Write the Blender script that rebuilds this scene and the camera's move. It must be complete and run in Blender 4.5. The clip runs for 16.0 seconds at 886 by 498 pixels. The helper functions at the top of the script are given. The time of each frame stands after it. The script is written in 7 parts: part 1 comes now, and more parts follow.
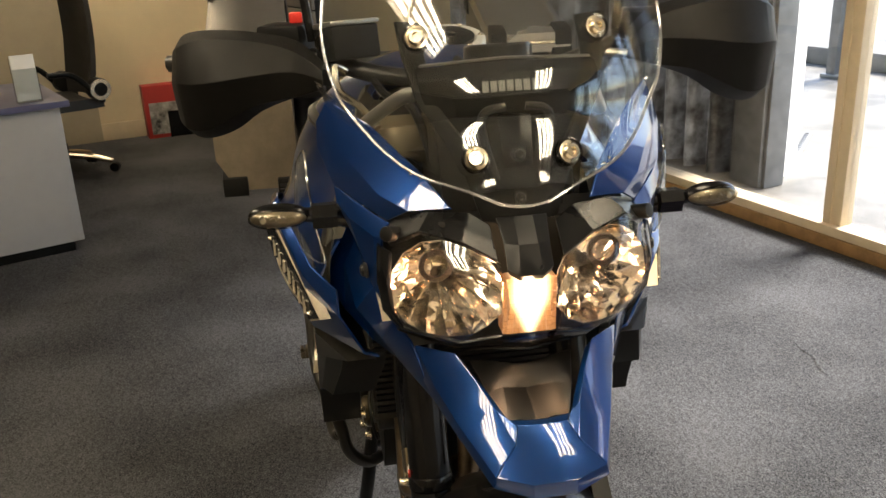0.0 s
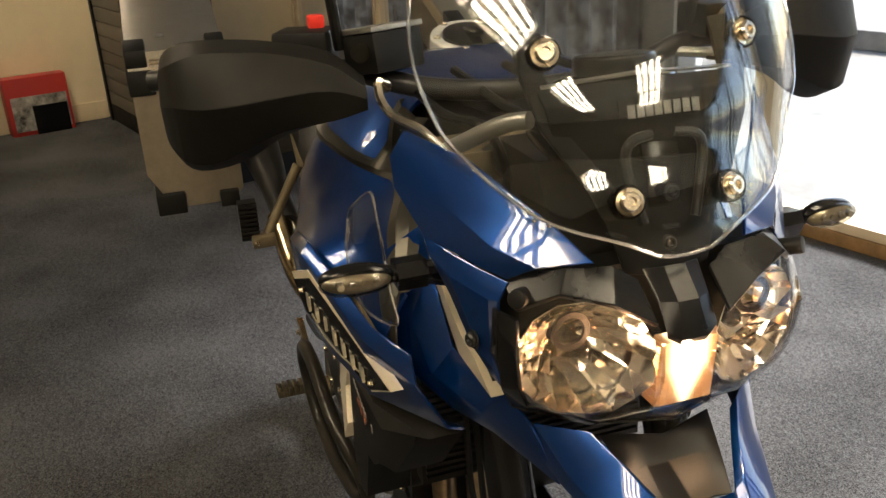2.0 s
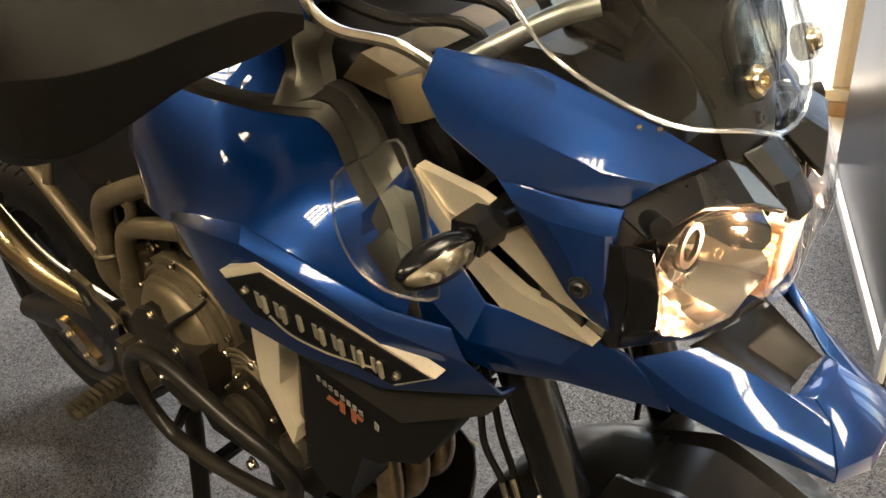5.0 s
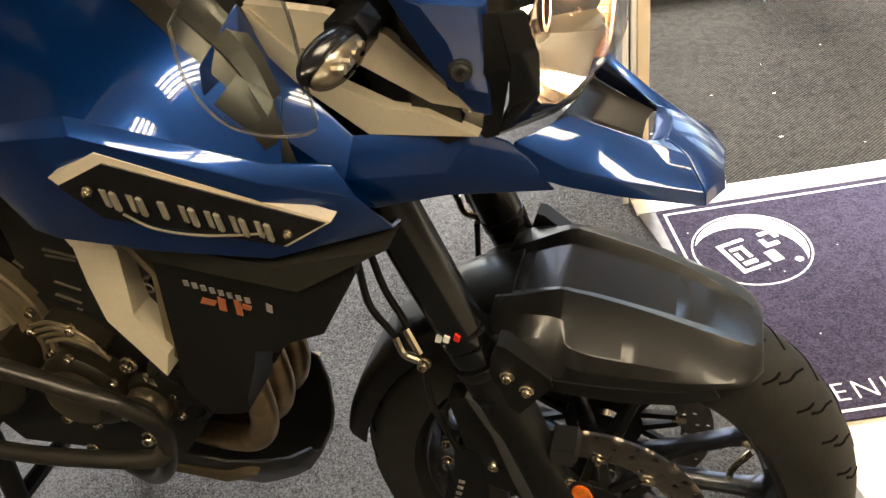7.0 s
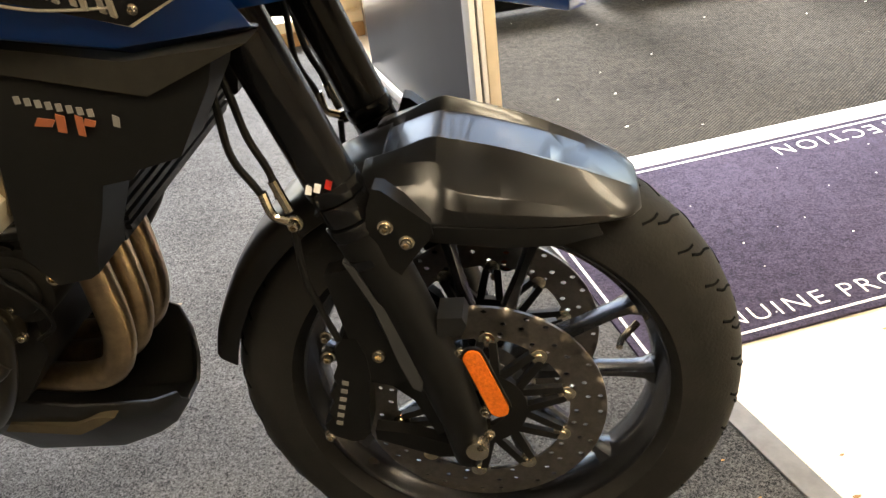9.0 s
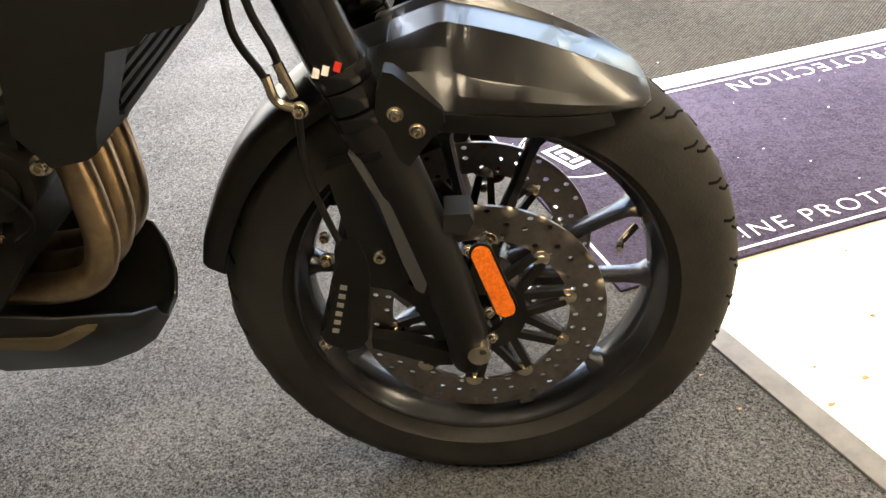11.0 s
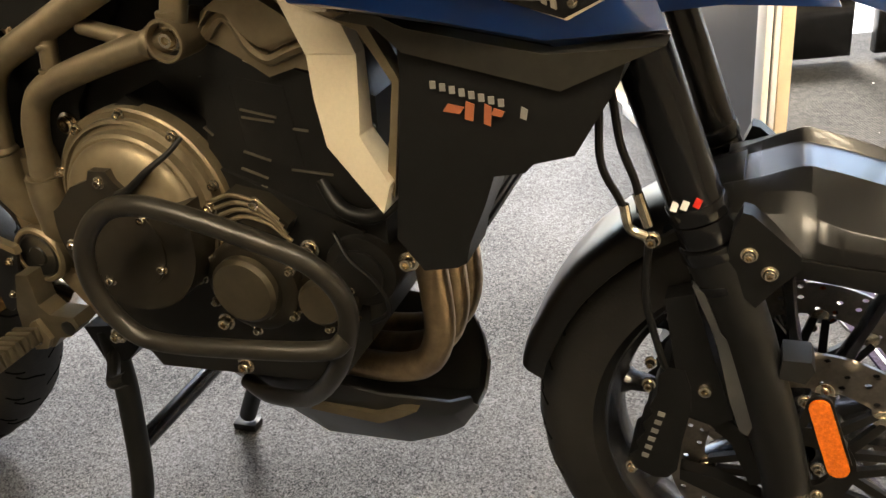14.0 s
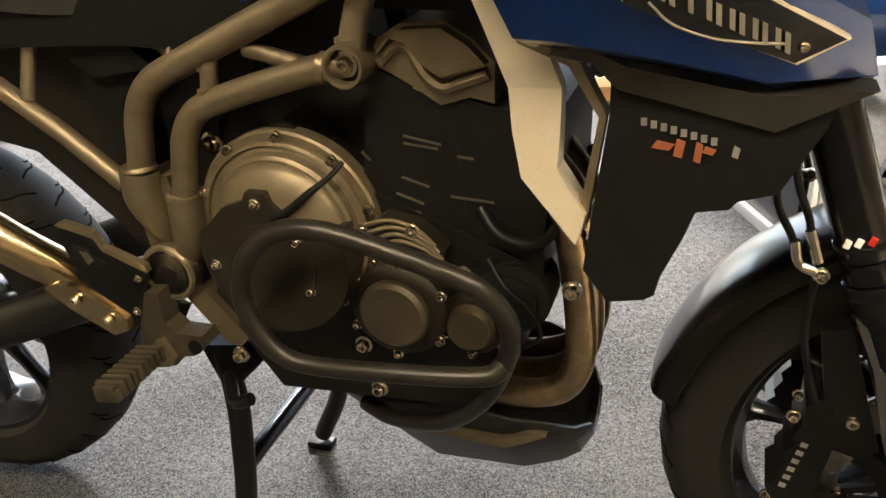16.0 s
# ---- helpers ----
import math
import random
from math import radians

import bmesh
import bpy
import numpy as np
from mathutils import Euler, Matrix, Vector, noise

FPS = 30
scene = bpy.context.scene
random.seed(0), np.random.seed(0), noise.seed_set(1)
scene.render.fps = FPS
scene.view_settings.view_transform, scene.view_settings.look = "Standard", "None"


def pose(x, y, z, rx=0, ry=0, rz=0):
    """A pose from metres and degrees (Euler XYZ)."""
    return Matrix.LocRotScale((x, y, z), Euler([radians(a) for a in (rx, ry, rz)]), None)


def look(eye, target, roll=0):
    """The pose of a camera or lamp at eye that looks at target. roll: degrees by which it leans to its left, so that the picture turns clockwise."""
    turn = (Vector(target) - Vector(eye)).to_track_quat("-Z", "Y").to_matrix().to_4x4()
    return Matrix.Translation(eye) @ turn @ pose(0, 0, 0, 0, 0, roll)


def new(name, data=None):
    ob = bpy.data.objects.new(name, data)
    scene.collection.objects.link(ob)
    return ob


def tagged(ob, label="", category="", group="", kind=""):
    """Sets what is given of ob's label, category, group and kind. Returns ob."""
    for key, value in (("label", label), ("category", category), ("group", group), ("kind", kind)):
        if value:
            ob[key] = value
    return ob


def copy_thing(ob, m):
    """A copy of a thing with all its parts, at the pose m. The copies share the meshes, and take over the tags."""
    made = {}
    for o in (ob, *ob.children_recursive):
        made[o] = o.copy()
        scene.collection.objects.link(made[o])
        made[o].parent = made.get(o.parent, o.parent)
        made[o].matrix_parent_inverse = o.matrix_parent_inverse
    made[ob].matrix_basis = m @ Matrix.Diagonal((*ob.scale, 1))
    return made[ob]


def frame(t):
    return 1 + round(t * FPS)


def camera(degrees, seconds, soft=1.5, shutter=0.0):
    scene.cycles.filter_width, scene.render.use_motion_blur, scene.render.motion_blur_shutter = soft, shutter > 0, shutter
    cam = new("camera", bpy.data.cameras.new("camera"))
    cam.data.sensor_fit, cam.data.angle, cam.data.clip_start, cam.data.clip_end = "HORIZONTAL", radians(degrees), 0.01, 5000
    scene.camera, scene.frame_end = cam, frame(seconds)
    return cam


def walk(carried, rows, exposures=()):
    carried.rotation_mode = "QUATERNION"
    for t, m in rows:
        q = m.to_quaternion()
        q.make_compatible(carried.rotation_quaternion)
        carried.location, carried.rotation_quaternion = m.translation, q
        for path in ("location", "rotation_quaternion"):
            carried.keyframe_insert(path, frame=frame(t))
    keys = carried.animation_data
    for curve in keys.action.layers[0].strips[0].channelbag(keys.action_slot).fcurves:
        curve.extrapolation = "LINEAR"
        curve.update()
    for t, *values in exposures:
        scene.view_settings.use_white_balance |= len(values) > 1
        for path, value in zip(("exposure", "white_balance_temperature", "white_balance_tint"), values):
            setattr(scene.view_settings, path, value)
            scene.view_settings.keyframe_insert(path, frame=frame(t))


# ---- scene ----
cam = camera(54.3, 16.0, 1.5, 0.0)
PATH = [
    (0, (0.917, -0.221, 1.378), (-0.944, 0.043, 0.696), -2.6),
    (0.5, (0.86, -0.259, 1.379), (-0.998, 0.021, 0.693), -2.8),
    (1, (0.77, -0.306, 1.392), (-1.077, 0.035, 0.703), -2.7),
    (1.5, (0.703, -0.343, 1.4), (-1.12, 0.077, 0.693), -2.2),
    (2, (0.652, -0.422, 1.404), (-1.119, 0.124, 0.652), -3.1),
    (2.5, (0.602, -0.529, 1.409), (-1.099, 0.159, 0.612), -4.4),
    (3, (0.571, -0.604, 1.415), (-1.061, 0.201, 0.586), -5.6),
    (3.2, (0.554, -0.625, 1.417), (-1.056, 0.213, 0.576), -6.0),
    (5.3, (0.21, -0.671, 1.396), (-0.846, 0.625, 0.299), -5.8),
    (5.5, (0.185, -0.692, 1.391), (-0.79, 0.648, 0.272), -6.5),
    (6, (0.141, -0.74, 1.381), (-0.636, 0.702, 0.233), -6.9),
    (6.5, (0.131, -0.777, 1.352), (-0.532, 0.717, 0.201), -9.0),
    (7, (0.132, -0.772, 1.298), (-0.439, 0.728, 0.105), -9.3),
    (7.5, (0.134, -0.759, 1.231), (-0.333, 0.742, -0.005), -8.1),
    (8, (0.126, -0.78, 1.159), (-0.26, 0.786, -0.024), -7.7),
    (8.5, (0.126, -0.842, 1.096), (-0.168, 0.818, 0.019), -7.7),
    (9, (0.113, -0.887, 1.055), (-0.15, 0.801, 0.014), -7.2),
    (9.2, (0.097, -0.89, 1.032), (-0.12, 0.797, -0.02), -6.2),
    (11.3, (0.013, -0.909, 0.982), (-0.084, 0.744, -0.14), -4.7),
    (11.5, (0.007, -0.909, 0.982), (-0.116, 0.745, -0.135), -4.9),
    (12, (-0.011, -0.916, 0.992), (-0.228, 0.746, -0.101), -5.5),
    (12.5, (-0.025, -0.925, 1.005), (-0.373, 0.748, -0.034), -5.7),
    (13, (-0.04, -0.927, 1.021), (-0.516, 0.751, 0.041), -5.8),
    (13.5, (-0.047, -0.922, 1.033), (-0.633, 0.745, 0.096), -6.2),
    (14, (-0.056, -0.919, 1.036), (-0.734, 0.727, 0.126), -6.5),
    (14.5, (-0.08, -0.93, 1.036), (-0.8, 0.71, 0.147), -6.1),
    (15, (-0.134, -0.953, 1.045), (-0.837, 0.7, 0.166), -5.5),
    (15.5, (-0.189, -0.968, 1.057), (-0.856, 0.698, 0.174), -4.8),
    (16, (-0.244, -0.986, 1.071), (-0.87, 0.694, 0.185), -4.3),
]
EXPOSURES = [(0, 1.92), (3.2, 1.92), (5.5, 2.5), (7.5, 2.45), (9.2, 2.75), (13, 3.05), (16, 3.05)]
walk(cam, [(t, look(eye, target, roll)) for t, eye, target, roll in PATH],
     EXPOSURES)

# exposure and lights -------------------------------------------------------
world = bpy.data.worlds.new("world")
scene.world = world
world.use_nodes = True
wn = world.node_tree.nodes
sky = wn.new("ShaderNodeTexSky")
sky.sky_type, sky.sun_disc = "NISHITA", False
sky.sun_elevation, sky.sun_rotation = radians(47), radians(-20)
world.node_tree.links.new(sky.outputs[0], wn["Background"].inputs[0])
wn["Background"].inputs[1].default_value = 0.15
sun = new("sun", bpy.data.lights.new("sun", "SUN"))
sun.data.energy, sun.data.angle, sun.data.color = 3.9, radians(20), (1.0, 0.96, 0.9)
sun.matrix_world = look((-2.6, 7, 8.0), (0, 0, 0))


# materials -----------------------------------------------------------------
def material(name, colour, rough=0.5, metal=0.0, spots=0.0, scale=30.0, bump=0.0, bump_scale=200.0, coat=0.0, second=None,
             transmission=0.0, emit=0.0, ior=1.45, alpha=1.0, specular=0.5):
    m = bpy.data.materials.new(name)
    m.use_nodes = True
    nt = m.node_tree
    n, l = nt.nodes, nt.links
    b = n["Principled BSDF"]
    b.inputs["Base Color"].default_value = (*colour, 1)
    b.inputs["Roughness"].default_value = rough
    b.inputs["Metallic"].default_value = metal
    b.inputs["Coat Weight"].default_value = coat
    b.inputs["Coat Roughness"].default_value = 0.03
    b.inputs["Transmission Weight"].default_value = transmission
    b.inputs["IOR"].default_value = ior
    b.inputs["Alpha"].default_value = alpha
    b.inputs["Specular IOR Level"].default_value = specular
    if emit:
        b.inputs["Emission Color"].default_value = (*colour, 1)
        b.inputs["Emission Strength"].default_value = emit
    if spots or second or bump:
        co = n.new("ShaderNodeTexCoord")
    if spots or second:
        big = n.new("ShaderNodeTexNoise")
        big.inputs["Scale"].default_value = scale
        big.inputs["Detail"].default_value = 6
        big.inputs["Roughness"].default_value = 0.65
        l.new(co.outputs["Object"], big.inputs["Vector"])
        ramp = n.new("ShaderNodeValToRGB")
        ramp.color_ramp.elements[0].position, ramp.color_ramp.elements[1].position = 0.35, 0.65
        low = second or tuple(c * (1 - spots) for c in colour)
        ramp.color_ramp.elements[0].color = (*low, 1)
        ramp.color_ramp.elements[1].color = (*colour, 1)
        l.new(big.outputs["Fac"], ramp.inputs["Fac"])
        l.new(ramp.outputs["Color"], b.inputs["Base Color"])
        small = n.new("ShaderNodeTexNoise")
        small.inputs["Scale"].default_value = scale * 0.23
        small.inputs["Detail"].default_value = 4
        l.new(co.outputs["Object"], small.inputs["Vector"])
        mp = n.new("ShaderNodeMapRange")
        mp.inputs["To Min"].default_value, mp.inputs["To Max"].default_value = rough * 0.8, min(1, rough * 1.25)
        l.new(small.outputs["Fac"], mp.inputs["Value"])
        l.new(mp.outputs["Result"], b.inputs["Roughness"])
    if bump:
        fine = n.new("ShaderNodeTexNoise")
        fine.inputs["Scale"].default_value = bump_scale
        fine.inputs["Detail"].default_value = 3
        l.new(co.outputs["Object"], fine.inputs["Vector"])
        bn = n.new("ShaderNodeBump")
        bn.inputs["Strength"].default_value = bump
        bn.inputs["Distance"].default_value = 0.002
        l.new(fine.outputs["Fac"], bn.inputs["Height"])
        l.new(bn.outputs["Normal"], b.inputs["Normal"])
    return m


def glass(name, tint=(1, 1, 1), rough=0.0, clear=0.9, gloss=0.045):
    """Thin clear sheet: mostly see-through, with a mirror gloss that grows at grazing angles."""
    m = bpy.data.materials.new(name)
    m.use_nodes = True
    n, l = m.node_tree.nodes, m.node_tree.links
    n.clear()
    out, mix = n.new("ShaderNodeOutputMaterial"), n.new("ShaderNodeMixShader")
    tr, gl, lw = n.new("ShaderNodeBsdfTransparent"), n.new("ShaderNodeBsdfGlossy"), n.new("ShaderNodeLayerWeight")
    pw, ma = n.new("ShaderNodeMath"), n.new("ShaderNodeMath")
    pw.operation, ma.operation = "POWER", "MULTIPLY_ADD"
    pw.inputs[1].default_value = 5.0
    ma.inputs[1].default_value, ma.inputs[2].default_value = 0.75, gloss
    l.new(lw.outputs["Facing"], pw.inputs[0])
    l.new(pw.outputs[0], ma.inputs[0])
    tr.inputs["Color"].default_value = (*[c * clear for c in tint], 1)
    gl.inputs["Roughness"].default_value = rough
    l.new(ma.outputs[0], mix.inputs[0])
    l.new(tr.outputs[0], mix.inputs[1])
    l.new(gl.outputs[0], mix.inputs[2])
    l.new(mix.outputs[0], out.inputs["Surface"])
    return m


def carpet(name, dark, light, scale, ribs=0.0, turn=0.0, lo=0.69, hi=1.05, blotch=0.6):
    m = material(name, light, 0.95, bump=0.0, specular=0.15)
    n, l = m.node_tree.nodes, m.node_tree.links
    b = n["Principled BSDF"]
    co = n.new("ShaderNodeTexCoord")
    v = n.new("ShaderNodeTexVoronoi")
    v.inputs["Scale"].default_value = scale
    l.new(co.outputs["Object"], v.inputs["Vector"])
    v2 = n.new("ShaderNodeTexNoise")
    v2.inputs["Scale"].default_value, v2.inputs["Detail"].default_value = scale * 0.35, 5
    l.new(co.outputs["Object"], v2.inputs["Vector"])
    v3 = n.new("ShaderNodeTexNoise")
    v3.inputs["Scale"].default_value, v3.inputs["Detail"].default_value = 2.2, 5
    l.new(co.outputs["Object"], v3.inputs["Vector"])
    sep = n.new("ShaderNodeSeparateColor")
    l.new(v.outputs["Color"], sep.inputs[0])
    a = n.new("ShaderNodeMath")
    a.operation = "MULTIPLY_ADD"
    a.inputs[1].default_value, a.inputs[2].default_value = 0.25, 0.0
    l.new(sep.outputs[0], a.inputs[0])
    a2 = n.new("ShaderNodeMath")
    a2.operation = "MULTIPLY_ADD"
    a2.inputs[1].default_value = 0.5
    l.new(v2.outputs["Fac"], a2.inputs[0])
    l.new(a.outputs[0], a2.inputs[2])
    a3 = n.new("ShaderNodeMath")
    a3.operation = "MULTIPLY_ADD"
    a3.inputs[1].default_value = 0.35
    l.new(v3.outputs["Fac"], a3.inputs[0])
    l.new(a2.outputs[0], a3.inputs[2])
    v4 = n.new("ShaderNodeTexNoise")
    v4.inputs["Scale"].default_value, v4.inputs["Detail"].default_value, v4.inputs["Roughness"].default_value = scale * 0.11, 4, 0.75
    l.new(co.outputs["Object"], v4.inputs["Vector"])
    a4 = n.new("ShaderNodeMath")
    a4.operation = "MULTIPLY_ADD"
    a4.inputs[1].default_value = blotch
    l.new(v4.outputs["Fac"], a4.inputs[0])
    l.new(a3.outputs[0], a4.inputs[2])
    a3 = a4
    ramp = n.new("ShaderNodeValToRGB")
    ramp.color_ramp.elements[0].position, ramp.color_ramp.elements[1].position = lo, hi
    ramp.color_ramp.elements[0].color, ramp.color_ramp.elements[1].color = (*dark, 1), (*light, 1)
    l.new(a3.outputs[0], ramp.inputs[0])
    height = a2.outputs[0]
    if ribs:
        mp = n.new("ShaderNodeMapping")
        mp.inputs["Rotation"].default_value = (0, 0, turn)
        l.new(co.outputs["Object"], mp.inputs["Vector"])
        w = n.new("ShaderNodeTexWave")
        w.inputs["Scale"].default_value = ribs
        w.inputs["Distortion"].default_value = 0.3
        l.new(mp.outputs[0], w.inputs["Vector"])
        mul = n.new("ShaderNodeMixRGB")
        mul.blend_type, mul.inputs[0].default_value = "MULTIPLY", 0.75
        l.new(ramp.outputs[0], mul.inputs[1])
        l.new(w.outputs["Color"], mul.inputs[2])
        l.new(mul.outputs[0], b.inputs["Base Color"])
        height = w.outputs["Fac"]
    else:
        l.new(ramp.outputs[0], b.inputs["Base Color"])
    bn = n.new("ShaderNodeBump")
    bn.inputs["Strength"].default_value, bn.inputs["Distance"].default_value = 0.7, 0.004
    l.new(height, bn.inputs["Height"])
    l.new(bn.outputs[0], b.inputs["Normal"])
    return m


BLUE = material("blue_paint", (0.0002, 0.0245, 0.130), 0.31, 0.7, spots=0.05, scale=14, coat=1.0, specular=0.3)
BLACK = material("black_plastic", (0.0058, 0.0056, 0.0053), 0.45, spots=0.25, scale=60, bump=0.05, bump_scale=1400, specular=0.24)
SATIN = material("satin_black", (0.014, 0.0135, 0.013), 0.33, spots=0.2, scale=40, bump=0.05, bump_scale=1200, specular=0.45)
GLOSS = material("gloss_black", (0.005, 0.005, 0.0055), 0.18, spots=0.2, scale=30, coat=0.15, specular=0.3)
FENDER = material("grey_satin_paint", (0.0085, 0.0080, 0.0076), 0.30, 0.25, spots=0.1, scale=25, coat=0.16, specular=0.42)
BRONZE = material("bronze_grey_paint", (0.20, 0.160, 0.100), 0.46, 0.65, spots=0.2, scale=30, bump=0.08, bump_scale=700)
CASE = material("dark_bronze_case", (0.034, 0.028, 0.019), 0.4, 0.55, spots=0.2, scale=30, bump=0.1, bump_scale=600)
CAP = material("mid_bronze_case", (0.095, 0.078, 0.051), 0.42, 0.6, spots=0.25, scale=30, bump=0.1, bump_scale=600)
BAR = material("dark_bronze_bar", (0.024, 0.021, 0.0165), 0.33, 0.35, spots=0.15, scale=40, specular=0.5)
ENGINE = material("dark_engine_paint", (0.011, 0.0102, 0.009), 0.42, 0.25, spots=0.3, scale=25, bump=0.15, bump_scale=500, specular=0.42)
SILVER = material("champagne_silver_paint", (0.74, 0.65, 0.49), 0.32, 0.55, spots=0.06, scale=300, coat=0.2)
CHROME = material("bright_steel", (0.66, 0.58, 0.45), 0.2, 1.0, spots=0.1, scale=80)
STEEL = material("brushed_disc_steel", (0.28, 0.25, 0.22), 0.33, 1.0, spots=0.25, scale=120)
HEADER = material("heat_stained_steel", (0.52, 0.38, 0.22), 0.28, 0.95, spots=0.4, scale=14, second=(0.2, 0.145, 0.095))
ALU = material("brushed_aluminium", (0.42, 0.4, 0.36), 0.36, 0.9, spots=0.15, scale=22)
RUBBER = material("tyre_rubber", (0.0155, 0.0140, 0.0120), 0.68, spots=0.35, scale=28, bump=0.25, bump_scale=260, specular=0.3)
RIM = material("rim_paint", (0.105, 0.105, 0.11), 0.25, 0.95, spots=0.15, scale=30, coat=0.1)
SEAT = material("seat_vinyl", (0.022, 0.021, 0.02), 0.55, spots=0.2, scale=30, bump=0.4, bump_scale=350)
ORANGE = material("orange_reflector", (0.75, 0.16, 0.01), 0.15, spots=0.35, scale=260, coat=0.6, bump=0.5, bump_scale=420)
RED = material("red_plastic", (0.55, 0.03, 0.02), 0.35)
GREY_MARK = material("pale_grey_print", (0.22, 0.21, 0.19), 0.4, 0.3)
ORANGE_MARK = material("orange_print", (0.24, 0.075, 0.032), 0.45)
WHITE = material("white_paint", (0.78, 0.76, 0.72), 0.45, spots=0.06, scale=9)
CREAM = material("cream_painted_wall", (0.72, 0.6, 0.4), 0.75, spots=0.08, scale=3, bump=0.15, bump_scale=90)
CEIL = material("ceiling_paint", (0.60, 0.575, 0.52), 0.85, spots=0.06, scale=2)
FRAME = material("cream_frame_paint", (0.68, 0.56, 0.38), 0.4, spots=0.08, scale=12)
WOOD = material("varnished_timber", (0.36, 0.21, 0.09), 0.4, spots=0.35, scale=14, bump=0.15, bump_scale=60)
DESK = material("desk_grey_laminate", (0.31, 0.30, 0.295), 0.5, spots=0.08, scale=5)
DESKTOP = material("desk_blue_laminate", (0.08, 0.08, 0.15), 0.35, spots=0.1, scale=8)
CONCRETE = material("pale_concrete", (0.28, 0.255, 0.215), 0.5, spots=0.6, scale=2.2, bump=0.4, bump_scale=70)
IRON = material("grey_corrugated_iron", (0.34, 0.34, 0.335), 0.35, 0.35, spots=0.35, scale=9, second=(0.09, 0.08, 0.07))
GALV = material("galvanised_steel", (0.3, 0.3, 0.29), 0.45, 0.6, spots=0.3, scale=10)
SLAT = material("slatwall_dark", (0.13, 0.115, 0.095), 0.55, spots=0.15, scale=6)
BOARD = material("slate_grey_board", (0.075, 0.075, 0.08), 0.33, spots=0.12, scale=4)
LENS = glass("clear_lens", (1, 1, 1), 0.0, 0.95)
SCREEN = glass("clear_acrylic", (0.93, 0.95, 0.95), 0.0, 0.95, 0.07)
PANE = glass("window_glass", (1, 1, 1), 0.0, 0.96)
SMOKE = glass("smoked_lens", (0.75, 0.72, 0.66), 0.05, 0.8)
REFLECTOR = material("lamp_reflector", (0.95, 0.9, 0.82), 0.07, 1.0)
GLOW = material("side_lamp_glow", (1.0, 0.74, 0.42), 0.4, emit=2.4)
gn, gl = GLOW.node_tree.nodes, GLOW.node_tree.links
gc, gs, ga, gr = gn.new("ShaderNodeTexCoord"), gn.new("ShaderNodeSeparateXYZ"), gn.new("ShaderNodeMath"), gn.new("ShaderNodeValToRGB")
ga.operation = "ABSOLUTE"
gr.color_ramp.elements[0].position, gr.color_ramp.elements[1].position = 0.004, 0.024
gr.color_ramp.elements[0].color, gr.color_ramp.elements[1].color = (0.95, 0.66, 0.34, 1), (0.028, 0.010, 0.0028, 1)
gl.new(gc.outputs["Object"], gs.inputs[0])
gl.new(gs.outputs["Y"], ga.inputs[0])
# the bulb sits high behind the ribs, so the glow falls off downwards too
gz, gm = gn.new("ShaderNodeMapRange"), gn.new("ShaderNodeMath")
gz.inputs["From Min"].default_value, gz.inputs["From Max"].default_value = 0.985, 0.945
gz.inputs["To Min"].default_value, gz.inputs["To Max"].default_value = 0.0, 0.016
gm.operation = "ADD"
gl.new(gs.outputs["Z"], gz.inputs["Value"])
gl.new(ga.outputs[0], gm.inputs[0])
gl.new(gz.outputs[0], gm.inputs[1])
gl.new(gm.outputs[0], gr.inputs[0])
gl.new(gr.outputs[0], gn["Principled BSDF"].inputs["Emission Color"])
gn["Principled BSDF"].inputs["Base Color"].default_value = (0.22, 0.13, 0.06, 1)
MARK = material("raised_champagne_mark", (0.42, 0.38, 0.30), 0.33, 0.75, spots=0.1, scale=60)
# bright metal for the strips that imitate engine glints, and for small marks
GLINT_MARK = material("glint_and_mark_metal", (0.32, 0.28, 0.22), 0.3, 0.9, spots=0.2, scale=60)
# tone of the unseen walls, kept dark to limit reflected light
PLAIN = material("unseen_wall_taupe", (0.2, 0.17, 0.13), 0.75, spots=0.1, scale=3)
ALU_WARM = material("bronzed_aluminium", (0.25, 0.215, 0.165), 0.4, 0.9, spots=0.2, scale=18, bump=0.03, bump_scale=300)
EDGE = glass("acrylic_edge", (0.95, 0.96, 0.96), 0.15, 0.9, 0.4)
TRIM = material("dark_bronze_satin", (0.066, 0.061, 0.050), 0.33, 0.8, spots=0.15, scale=40)
GOLD_STEEL = material("straw_tinted_steel", (0.62, 0.47, 0.27), 0.2, 1.0, spots=0.2, scale=12)
STRIP = material("grey_rubber_strip", (0.16, 0.155, 0.15), 0.5, spots=0.3, scale=25)
POD = material("satin_champagne_shell", (0.30, 0.265, 0.20), 0.34, 0.8, spots=0.1, scale=40)
LID = material("polished_aluminium", (0.72, 0.69, 0.63), 0.25, 1.0, spots=0.1, scale=15)
GUARD = material("matt_black_guard", (0.0058, 0.0056, 0.0053), 0.38, spots=0.25, scale=50, bump=0.05, bump_scale=1400, specular=0.28)
SHELL = material("grained_black_shell", (0.0068, 0.0062, 0.0052), 0.5, spots=0.3, scale=40, bump=0.12, bump_scale=1600, specular=0.16)
SILVER_RING = material("satin_silver_ring", (0.62, 0.60, 0.56), 0.38, 0.35, spots=0.1, scale=50)
TUBE = material("fluorescent_tube", (1.0, 0.85, 0.61), 0.4, emit=10.5)
CARPET = carpet("grey_loop_carpet", (0.012, 0.0122, 0.013), (0.125, 0.125, 0.129), 520, lo=0.60, hi=0.93, blotch=0.38)
RIBBED = carpet("ribbed_entrance_matting", (0.03, 0.028, 0.025), (0.085, 0.078, 0.068), 300, ribs=38, turn=0.6)
MAT = carpet("purple_mat_pile", (0.02, 0.0165, 0.030), (0.062, 0.052, 0.086), 420)
